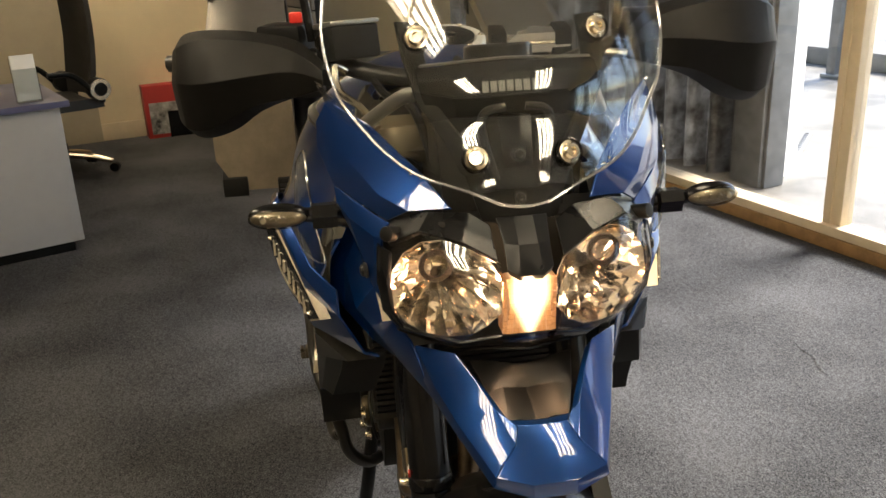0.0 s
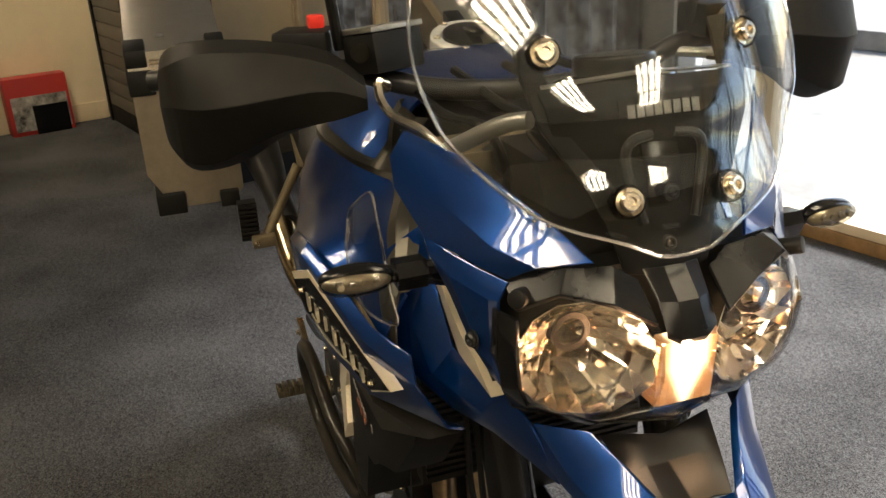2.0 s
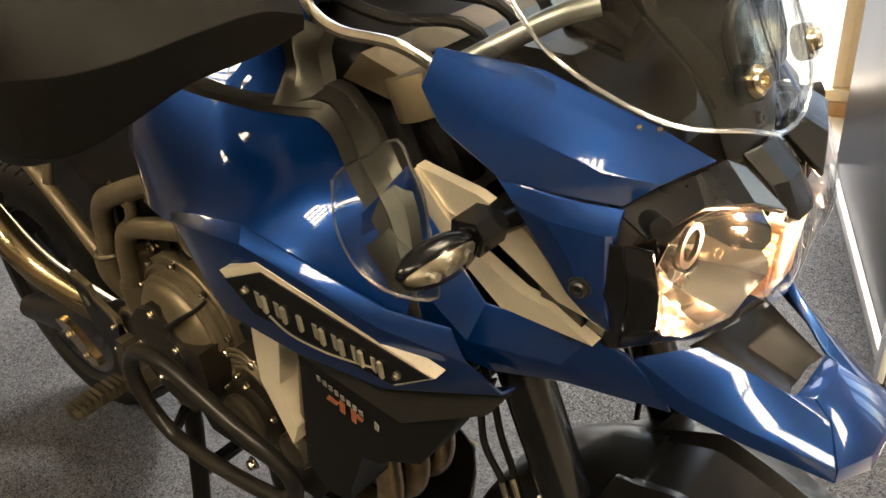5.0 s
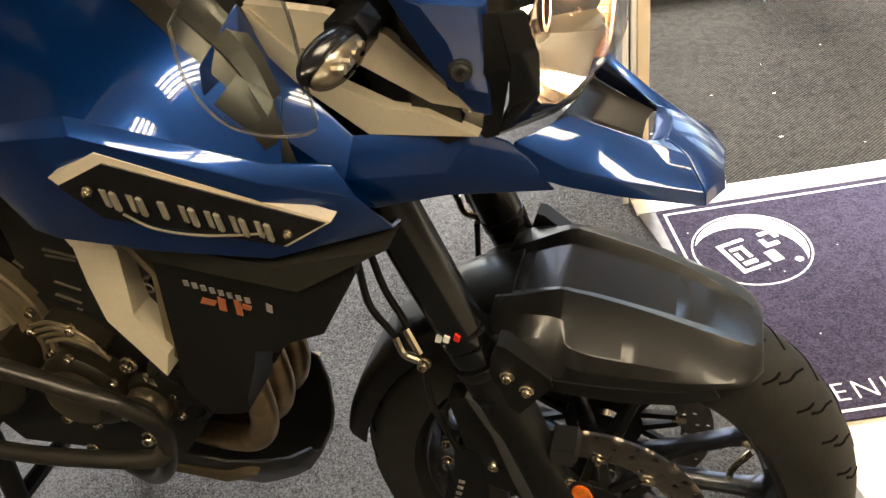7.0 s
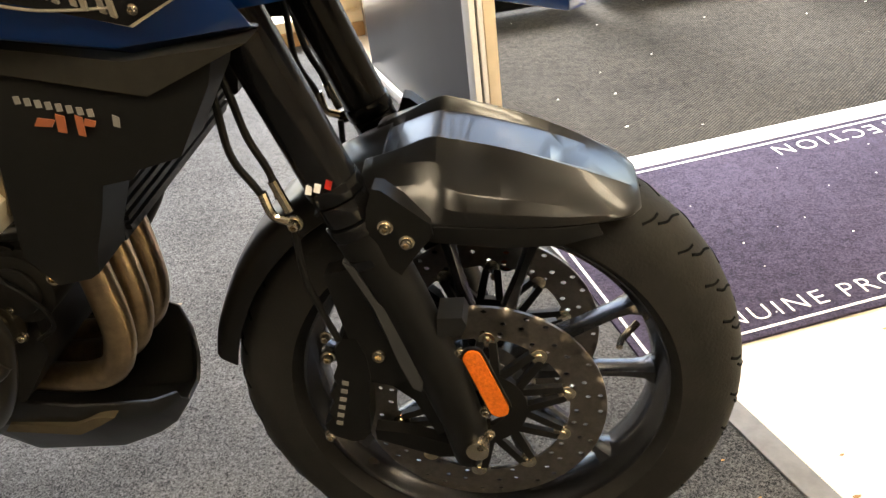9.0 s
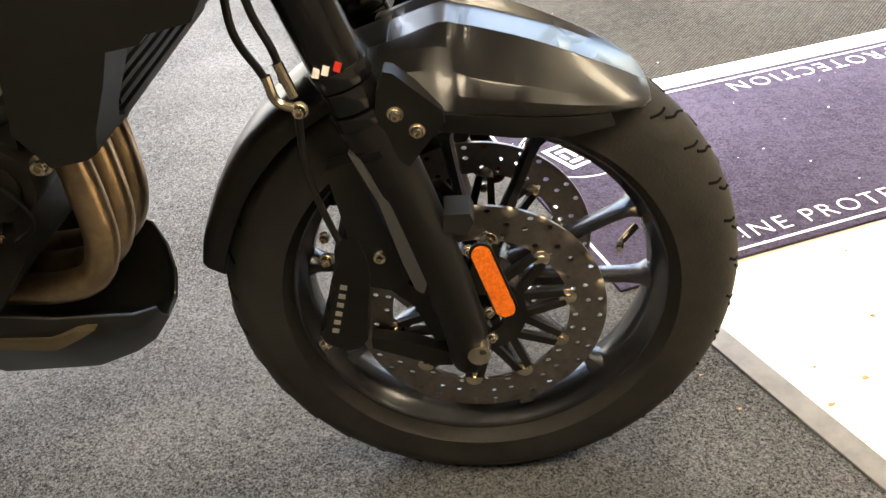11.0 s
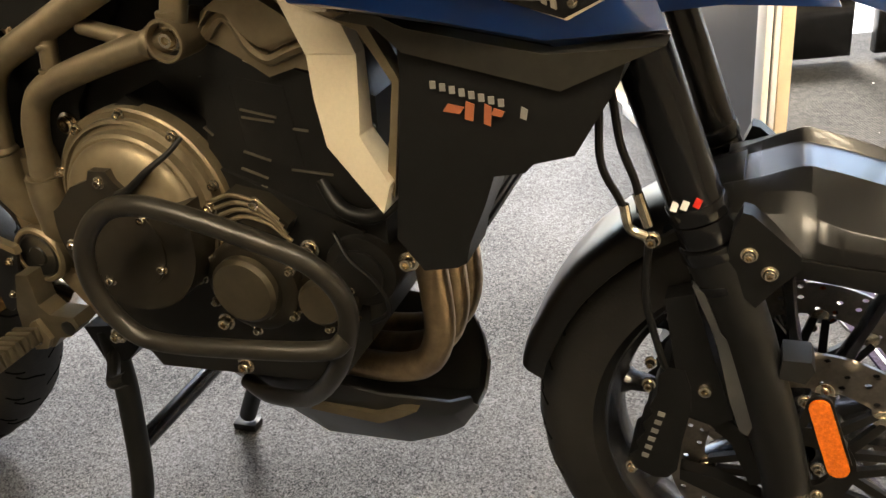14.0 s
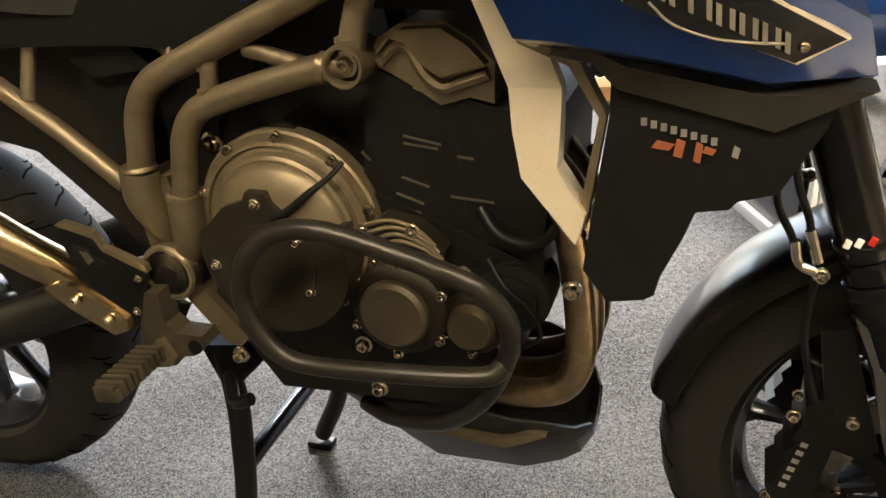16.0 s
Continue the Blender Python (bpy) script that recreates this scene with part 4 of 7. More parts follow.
    slab(bm, [(-0.122, 0.313), (-0.08, 0.306), (-0.03, 0.286), (-0.026, 0.265), (-0.045, 0.265), (-0.122, 0.297)], s * 0.0865, s * 0.1055)
    part("caliper_bracket", bm, BLACK, cal, bevel=0.004)
    for x, z, r in ((-0.097, 0.44, 0.0085), (-0.158, 0.437, 0.006), (-0.176, 0.315, 0.006), (-0.156, 0.467, 0.005)):
        bolt("bolt", (x, s * 0.112, z), r, 0.01, cal, axis=(0, s, 0))
    for k in range(6):
        bm = B()
        box(bm, (-0.0035, 0.0, -0.0032), (0.0045, 0.0012, 0.0032), Matrix.Translation((-0.149 + 0.0035 * k - 0.012, s * 0.1185, 0.338 + 0.0125 * k)) @ pose(0, 0, 0, 0, 15, 0))
        part("printed_mark", bm, GREY_MARK, cal)
    for k, dx in enumerate((-0.016, -0.006, 0.006)):
        bm = B()
        z = 0.667
        box(bm, (-0.0032, -0.0012, -0.0045), (0.0032, 0.0012, 0.005), Matrix.Translation((fork_x(z) + dx, y + s * (0.0288 if k else 0.0262), z + 0.003 * k)) @ pose(0, 0, 0, 0, 20, s * (-14 + 14 * k)))
        part("printed_mark", bm, RED if k == 2 else WHITE, o)


sides(fork_leg)
for s in (-1, 1):
    bm = B()
    rod(bm, (fork_x(1.125), s * 0.108, 1.125), (fork_x(1.085), s * 0.108, 1.085), 0.038, seg=32)
    part("fork_clamp", bm, BRONZE, bike, bevel=0.003)
bm = B()
slab(bm, [(-0.36, 1.105), (-0.24, 1.085), (-0.225, 1.105), (-0.33, 1.135)], -0.13, 0.13)
part("top_yoke", bm, BRONZE, bike, bevel=0.005)
bm = B()
slab(bm, [(-0.24, 0.88), (-0.13, 0.86), (-0.13, 0.895), (-0.23, 0.92)], -0.14, 0.14)
part("bottom_yoke", bm, BLACK, bike, bevel=0.005)

bm = B()
slab(bm, [(-0.34, 1.10), (-0.24, 1.15), (-0.13, 1.15), (-0.09, 1.08), (-0.085, 0.95), (-0.12, 0.90), (-0.30, 0.88)], -0.076, 0.076)
part("steering_head_cover", bm, ENGINE, bike, bevel=0.01)

# front mudguard -------------------------------------------------------------------
# each station: x, then half width and height of ridge, shoulder, scoop top, scoop foot and lower edge, and the dip of the centre
fend = []
for x, dip, prof in ((-0.092, 0.004, ((0.046, 0.655), (0.070, 0.652), (0.096, 0.646), (0.110, 0.638), (0.116, 0.632))),
                     (-0.056, 0.007, ((0.052, 0.668), (0.078, 0.662), (0.104, 0.650), (0.116, 0.636), (0.121, 0.626))),
                     (-0.016, 0.011, ((0.056, 0.683), (0.086, 0.668), (0.101, 0.650), (0.113, 0.634), (0.126, 0.616))),
                     (0.004, 0.011, ((0.056, 0.680), (0.088, 0.661), (0.110, 0.648), (0.122, 0.630), (0.126, 0.612))),
                     (0.024, 0.010, ((0.055, 0.675), (0.088, 0.655), (0.113, 0.642), (0.123, 0.626), (0.124, 0.609))),
                     (0.075, 0.009, ((0.053, 0.659), (0.084, 0.640), (0.106, 0.628), (0.115, 0.615), (0.117, 0.601))),
                     (0.125, 0.006, ((0.049, 0.638), (0.076, 0.623), (0.096, 0.612), (0.104, 0.604), (0.107, 0.595))),
                     (0.165, 0.003, ((0.042, 0.618), (0.066, 0.608), (0.082, 0.601), (0.090, 0.596), (0.094, 0.591))),
                     (0.192, 0.001, ((0.034, 0.602), (0.054, 0.596), (0.066, 0.592), (0.073, 0.589), (0.077, 0.586))),
                     (0.206, 0.0, ((0.024, 0.592), (0.038, 0.589), (0.046, 0.586), (0.051, 0.584), (0.053, 0.582)))):
    side = [(x, -y, z) for y, z in reversed(prof)]
    (yr, zr) = prof[0]
    fend.append(side + [(x, -yr * 0.7, zr - dip), (x, 0, zr - dip * 0.7), (x, yr * 0.7, zr - dip)] + [(x, y, z) for y, z in prof])
mud = group_of("front_mudguard")
bm = B()
loft(bm, fend, 0.004, 3)
part("shell", bm, FENDER, mud, "satin dark grey shell", bevel=0.0022, seg=2, angle=16)
# black strips under both lower edges stand in for the shade above the tyre
for s in (-1, 1):
    bm = B()
    facet(bm, [[(x, s * y, z), (x + 0.006, s * (y - 0.004), z - d)] for x, y, z, d in ((-0.075, 0.121, 0.630, 0.020), (-0.02, 0.126, 0.616, 0.022), (0.05, 0.117, 0.604, 0.026), (0.11, 0.106, 0.595, 0.024), (0.155, 0.094, 0.591, 0.016))], 0.004)
    part("edge_shade", bm, BLACK, mud, "black strip standing in for shade under the edge", bevel=0.001)
hug = []
for a in np.radians((104, 116, 130, 145, 160, 167)):
    r = 0.342
    hug.append([(WX + (r - 0.03) * math.cos(a), -0.072, WZ + (r - 0.03) * math.sin(a)), (WX + r * math.cos(a), -0.056, WZ + r * math.sin(a)), (WX + (r + 0.006) * math.cos(a), 0, WZ + (r + 0.006) * math.sin(a)),
                (WX + r * math.cos(a), 0.056, WZ + r * math.sin(a)), (WX + (r - 0.03) * math.cos(a), 0.072, WZ + (r - 0.03) * math.sin(a))])
bm = B()
skin(bm, hug, 0.003, 3)
part("rear_section", bm, FENDER, mud)
mb = B()
loft(mb, [[(-0.150, y, 0.628 - 0.02 * abs(y) / 0.08), (-0.115, y, 0.648 - 0.014 * abs(y) / 0.08), (-0.08, y, 0.655 - 0.01 * abs(y) / 0.08)] for y in (-0.08, -0.04, 0.0, 0.04, 0.08)], 0.004, 3)
part("bridge", mb, FENDER, mud)

# brake hoses
for s in (-1, 1):
    pipe("brake_hose", [(-0.23, s * 0.135, 0.86), (-0.205, s * 0.14, 0.79), (-0.203, s * 0.138, 0.715), (-0.186, s * 0.136, 0.675), (-0.178, s * 0.135, 0.655)], 0.0042, BLACK, 10)
    pipe("brake_hose", [(-0.22, s * 0.13, 0.87), (-0.195, s * 0.13, 0.79), (-0.185, s * 0.13, 0.73), (-0.17, s * 0.132, 0.69), (-0.165, s * 0.134, 0.66)], 0.0042, BLACK, 10)
    pipe("hose_union", [(-0.181, s * 0.136, 0.668), (-0.175, s * 0.136, 0.642), (-0.158, s * 0.137, 0.634)], 0.0052, CHROME, 10, 4)
    pipe("hose_union", [(-0.168, s * 0.134, 0.68), (-0.157, s * 0.135, 0.645)], 0.0055, CHROME, 10, 2)
    bolt("bolt", (-0.153, s * 0.136, 0.632), 0.0065, 0.012, bike, axis=(0, s, 0))
    pipe("brake_hose", [(-0.157, s * 0.13, 0.63), (-0.16, s * 0.125, 0.56), (-0.152, s * 0.12, 0.51), (-0.14, s * 0.118, 0.465)], 0.0042, BLACK, 10)

# headlamp -----------------------------------------------------------------------------
lamp = group_of("headlamp", "twin headlamp with lit central side light")


def lamp_side(s):
    lens = [[(-0.006, 0.150, 1.050), (0.014, 0.122, 1.071), (0.032, 0.075, 1.057), (0.046, 0.034, 1.036)],
            [(0.006, 0.155, 1.007), (0.036, 0.118, 1.014), (0.052, 0.075, 1.008), (0.058, 0.034, 1.0)],
            [(0.004, 0.152, 0.975), (0.032, 0.115, 0.968), (0.044, 0.075, 0.965), (0.052, 0.034, 0.968)],
            [(-0.008, 0.140, 0.948), (0.012, 0.108, 0.936), (0.022, 0.078, 0.933), (0.040, 0.034, 0.946)]]
    curved("lens", s, lens, 0.002, LENS, 4, lamp, "clear lens").visible_shadow = False
    # faceted reflector bowl
    c = Vector((0.008, 0.092, 0.992))
    bm = B()
    rows = []
    cell = random.Random(11 if s < 0 else 12)
    for q, dx in ((0.14, -0.055), (0.40, -0.049), (0.64, -0.037), (0.84, -0.019), (1.0, 0.0)):
        r = []
        for k in range(17):
            a = 2 * math.pi * k / 16
            e = Vector((0, 0.064 * math.cos(a), (0.068 if a < math.pi else 0.054) * math.sin(a)))
            fx = 0.020 - 0.36 * e.y * q
            jig = cell.uniform(-0.0034, 0.0034) * q if k < 16 else 0.0
            r.append((c.x + dx + fx * q - 0.012 + jig, s * (c.y + e.y * q), c.z + e.z * q))
        r[-1] = r[0]
        rows.append(r)
    facet(bm, rows, 0.001)
    part("reflector", bm, REFLECTOR, lamp, "faceted bright reflector", smooth=False)
    bm = B()
    bmesh.ops.create_uvsphere(bm, u_segments=16, v_segments=10, radius=0.011, matrix=Matrix.Translation((-0.012, s * 0.085, 0.995)))
    rod(bm, (-0.05, s * 0.085, 0.995), (-0.015, s * 0.085, 0.995), 0.009)
    part("bulb", bm, SMOKE, lamp)
    bm = B()
    ring(bm, [(0.014, 0), (0.02, 0), (0.02, 0.004), (0.014, 0.004)], 24)
    bmesh.ops.transform(bm, matrix=Matrix.Translation((0.0, s * 0.1, 1.022)) @ pose(0, 0, 0, 0, 0, 90), verts=bm.verts[:])
    part("bulb_shield", bm, BLACK, lamp)
    # black surround
    folded("bezel", s, [[(-0.026, 0.163, 1.045), (-0.018, 0.168, 1.005), (-0.022, 0.164, 0.965), (-0.038, 0.146, 0.930), (-0.004, 0.08, 0.912), (0.03, 0.03, 0.928)],
                        [(-0.006, 0.153, 1.042), (0.004, 0.158, 1.007), (0.002, 0.155, 0.973), (-0.010, 0.142, 0.944), (0.020, 0.078, 0.929), (0.04, 0.032, 0.943)]], 0.006, GLOSS, 0.002, lamp)
    folded("housing", s, [[(-0.075, 0.16, 1.04), (-0.075, 0.165, 0.99), (-0.07, 0.14, 0.915), (-0.03, 0.06, 0.895), (-0.03, 0.0, 0.895)],
                          [(-0.026, 0.165, 1.045), (-0.018, 0.168, 1.0), (-0.038, 0.146, 0.928), (-0.006, 0.078, 0.910), (0.03, 0.0, 0.918)]], 0.004, GLOSS, 0.003, lamp)
    folded("brow", s, [[(-0.05, 0.15, 1.07), (0.0, 0.105, 1.088), (0.004, 0.06, 1.084), (0.012, 0.038, 1.07)],
                       [(-0.012, 0.152, 1.050), (0.017, 0.12, 1.072), (0.037, 0.075, 1.061), (0.050, 0.037, 1.040)]], 0.006, LAMP_BLACK, 0.0012, lamp, angle=10)
    bm = B()
    rod(bm, (-0.03, s * 0.13, 1.055), (0.0, s * 0.155, 1.066), 0.009)
    part("adjuster", bm, BLACK, lamp, bevel=0.002)
    bm = B()
    slab(bm, [(-0.11, 1.06), (-0.066, 1.05), (-0.068, 0.93), (-0.11, 0.91)], s * 0.0, s * 0.155)
    part("back_shell", bm, ENGINE, lamp, bevel=0.004)


sides(lamp_side)
bm = B()
facet(bm, [[(0.004, -0.030, 1.076), (0.011, -0.011, 1.078), (0.011, 0.011, 1.078), (0.004, 0.030, 1.076)], [(0.030, -0.027, 1.052), (0.038, -0.011, 1.052), (0.038, 0.011, 1.052), (0.030, 0.027, 1.052)],
           [(0.047, -0.027, 1.028), (0.053, -0.014, 1.020), (0.053, 0.014, 1.020), (0.047, 0.027, 1.028)], [(0.044, -0.025, 1.020), (0.049, -0.013, 1.013), (0.049, 0.013, 1.013), (0.044, 0.025, 1.020)]], 0.004)
part("nose_stem", bm, LAMP_BLACK, lamp, bevel=0.002, angle=14)
bm = B()
for k in range(11):
    z = 1.013 - k * 0.0065
    q = 0.024 * (1 + 0.03 * abs(k - 5))
    for y0, y1 in zip(np.linspace(-q, q, 8)[:-1], np.linspace(-q, q, 8)[1:]):
        box(bm, (0.026, y0 + 0.0004, z - 0.0029), (0.046 - 0.0007 * k, y1 - 0.0004, z + 0.0029))
part("side_light", bm, GLOW, lamp, "lit warm white ribbed side light")
for s in (-1, 1):
    bm = B()
    for k in range(8):
        z = 1.008 - k * 0.0085
        box(bm, (0.012, min(s * 0.0262, s * 0.031), z - 0.0036), (0.043 - 0.0008 * k, max(s * 0.0262, s * 0.031), z + 0.0036))
    part("side_light_flank", bm, GLOW, lamp, "warm glowing ribbed flank of the side light")
# point light for the lit side light, set ahead of its ribs
bulb = new("added_side_light_spill", bpy.data.lights.new("added_side_light_spill", "POINT"))
bulb.data.energy, bulb.data.color, bulb.data.shadow_soft_size = 0.3, (1.0, 0.62, 0.33), 0.006
bulb.matrix_world = pose(0.049, 0, 1.0)
# two added lights put warm glints into the bowls of the unlit headlamps
for s in (-1, 1):
    glint = new("added_side_light_spill", bpy.data.lights.new("added_side_light_spill", "POINT"))
    glint.data.energy, glint.data.color, glint.data.shadow_soft_size = 0.4, (1.0, 0.52, 0.25), 0.004
    glint.matrix_world = pose(0.018, s * 0.052, 1.0)
curved("side_light_lens", 1, [[(0.050, -0.034, 1.02), (0.056, 0, 1.015), (0.050, 0.034, 1.02)], [(0.050, -0.035, 0.97), (0.056, 0, 0.97), (0.050, 0.035, 0.97)], [(0.042, -0.04, 0.94), (0.046, 0, 0.936), (0.042, 0.04, 0.94)]], 0.002, LENS, 3, lamp).visible_shadow = False

# beak ---------------------------------------------------------------------------------
beak = group_of("beak", "glossy blue pointed beak under the headlamp")


def beak_side(s):
    folded("beak_side", s, [[(-0.036, 0.128, 0.880), (-0.030, 0.127, 0.910), (0.010, 0.084, 0.914), (0.012, 0.074, 0.903)],
                            [(0.010, 0.112, 0.854), (0.012, 0.110, 0.873), (0.040, 0.066, 0.893), (0.043, 0.056, 0.882)],
                            [(0.060, 0.093, 0.832), (0.064, 0.091, 0.848), (0.074, 0.050, 0.871), (0.079, 0.037, 0.859)],
                            [(0.134, 0.066, 0.807), (0.133, 0.063, 0.821), (0.114, 0.036, 0.846), (0.095, 0.029, 0.859)]], 0.004, BLUE, 0.0018, beak)


sides(beak_side)
bm = B()
facet(bm, [[(0.080, -0.0365, 0.8585), (0.080, -0.01, 0.855), (0.080, 0.01, 0.855), (0.080, 0.0365, 0.8585)], [(0.0955, -0.029, 0.859), (0.098, -0.01, 0.859), (0.098, 0.01, 0.859), (0.0955, 0.029, 0.859)],
           [(0.1145, -0.036, 0.846), (0.120, -0.012, 0.8455), (0.120, 0.012, 0.8455), (0.1145, 0.036, 0.846)],
           [(0.134, -0.0628, 0.821), (0.150, -0.024, 0.817), (0.150, 0.024, 0.817), (0.134, 0.0628, 0.821)], [(0.1345, -0.0655, 0.807), (0.152, -0.024, 0.800), (0.152, 0.024, 0.800), (0.1345, 0.0655, 0.807)]], 0.004)
part("beak_tip", bm, BLUE, beak, bevel=0.0018, angle=20)
bm = B()
facet(bm, [[(-0.01, -0.064, 0.893), (0.0, -0.035, 0.893), (0.01, 0, 0.89), (0.0, 0.035, 0.893), (-0.01, 0.064, 0.893)],
           [(0.034, -0.052, 0.870), (0.03, -0.03, 0.872), (0.02, 0, 0.862), (0.03, 0.03, 0.872), (0.034, 0.052, 0.870)],
           [(0.078, -0.036, 0.855), (0.072, -0.02, 0.852), (0.07, 0, 0.845), (0.072, 0.02, 0.852), (0.078, 0.036, 0.855)]], 0.004)
part("duct_panel", bm, GUARD, beak, "dark grey duct panel", bevel=0.003)

# side fairings ---------------------------------------------------------------------------
def fairing_side(s):
    f = group_of("side_fairing", "glossy blue folded side fairing")
    folded("upper_panel", s, [[(-0.162, 0.206, 1.193), (-0.168, 0.221, 1.166), (-0.150, 0.223, 1.138)], [(-0.100, 0.160, 1.172), (-0.108, 0.194, 1.137), (-0.106, 0.207, 1.098)],
                              [(-0.036, 0.106, 1.122), (-0.050, 0.158, 1.099), (-0.060, 0.169, 1.078)], [(0.006, 0.080, 1.091), (-0.014, 0.128, 1.086), (-0.036, 0.150, 1.070)]], 0.004, BLUE, 0.003, f, angle=14)
    folded("lower_panel", s, [[(-0.112, 0.207, 1.101), (-0.085, 0.190, 1.089), (-0.060, 0.168, 1.076), (-0.034, 0.148, 1.068)], [(-0.098, 0.206, 1.082), (-0.078, 0.193, 1.066), (-0.040, 0.167, 1.051), (-0.034, 0.158, 1.050)],
                              [(-0.088, 0.190, 1.041), (-0.062, 0.183, 1.03), (-0.040, 0.167, 1.02), (-0.035, 0.157, 1.02)], [(-0.070, 0.176, 0.991), (-0.055, 0.172, 0.985), (-0.039, 0.165, 0.978), (-0.036, 0.156, 0.978)],
                              [(-0.056, 0.159, 0.957), (-0.050, 0.158, 0.955), (-0.041, 0.156, 0.952), (-0.039, 0.150, 0.952)]], 0.004, BLUE, 0.003, f, angle=14)
    for k in range(2):
        bm = B()
        rod(bm, (-0.03 - 0.012 * k, s * (0.108 + 0.01 * k), 1.1185 + 0.003 * k), (-0.03 - 0.012 * k, s * (0.109 + 0.01 * k), 1.1205 + 0.003 * k), 0.0022, seg=10)
        part("rivet", bm, CHROME, f)
    bolt("bolt", (-0.056, s * 0.177, 1.004), 0.0075, 0.007, f, SATIN, axis=(0.2, s, 0))
    # champagne silver inlay of two arms
    yy = lambda x, z: 0.160 + 0.05 * (z - 0.96)
    plate("inlay_upper_arm", s, [(-0.237, 1.058), (-0.168, 1.048), (-0.118, 1.028), (-0.056, 0.960), (-0.090, 0.966), (-0.150, 1.004), (-0.205, 1.02)], lambda x, z: yy(x, z) - 0.012, yy, SILVER, 0.003, f, "champagne silver inlay")
    plate("inlay_lower_arm", s, [(-0.237, 1.056), (-0.206, 1.018), (-0.180, 0.990), (-0.126, 0.962), (-0.095, 0.958), (-0.052, 0.936), (-0.150, 0.936), (-0.195, 0.975), (-0.225, 1.006)], lambda x, z: yy(x, z) - 0.01, lambda x, z: yy(x, z) + 0.004, SILVER, 0.003, f, "champagne silver inlay")
    folded("lower_wing", s, [[(-0.262, 0.215, 1.025), (-0.238, 0.172, 1.062), (-0.224, 0.168, 1.012), (-0.165, 0.165, 0.936), (-0.060, 0.148, 0.934), (-0.034, 0.132, 0.913)],
                             [(-0.262, 0.225, 0.985), (-0.235, 0.205, 1.0), (-0.215, 0.2, 0.955), (-0.170, 0.19, 0.905), (-0.085, 0.162, 0.898), (-0.020, 0.125, 0.893)],
                             [(-0.250, 0.230, 0.945), (-0.225, 0.225, 0.925), (-0.195, 0.205, 0.895), (-0.155, 0.170, 0.862), (-0.095, 0.145, 0.862), (0.000, 0.112, 0.850)]], 0.004, BLUE, 0.003, f)
    # clear wind deflector
    bm = B()
    skin(bm, pts(s, [[(-0.248, 0.252, 1.082), (-0.215, 0.252, 1.105), (-0.178, 0.240, 1.128)], [(-0.246, 0.258, 1.04), (-0.2, 0.258, 1.05), (-0.158, 0.238, 1.08)], [(-0.222, 0.256, 0.995), (-0.19, 0.25, 0.985), (-0.165, 0.225, 0.975)]]), 0.003, 4)
    d = part("wind_deflector", bm, SCREEN, f, "clear wind deflector")
    d.visible_shadow = False
    pipe("deflector_edge", [(x, s * y, z) for x, y, z in ((-0.248, 0.2535, 1.078), (-0.232, 0.2535, 1.094), (-0.205, 0.248, 1.112), (-0.18, 0.24, 1.127), (-0.168, 0.239, 1.105), (-0.159, 0.238, 1.08), (-0.162, 0.232, 1.02), (-0.166, 0.226, 0.977), (-0.19, 0.25, 0.984), (-0.222, 0.257, 0.996), (-0.24, 0.259, 1.02), (-0.247, 0.259, 1.045), (-0.248, 0.254, 1.078))], 0.0015, EDGE, 6, 3, f).visible_shadow = False
    # inner black panel
    plate("inner_panel", s, [(-0.15, 1.09), (-0.12, 1.07), (-0.06, 0.99), (-0.05, 0.93), (-0.14, 0.93), (-0.16, 1.0)], 0.118, 0.135, BLACK, 0.004, f)


sides(fairing_side)

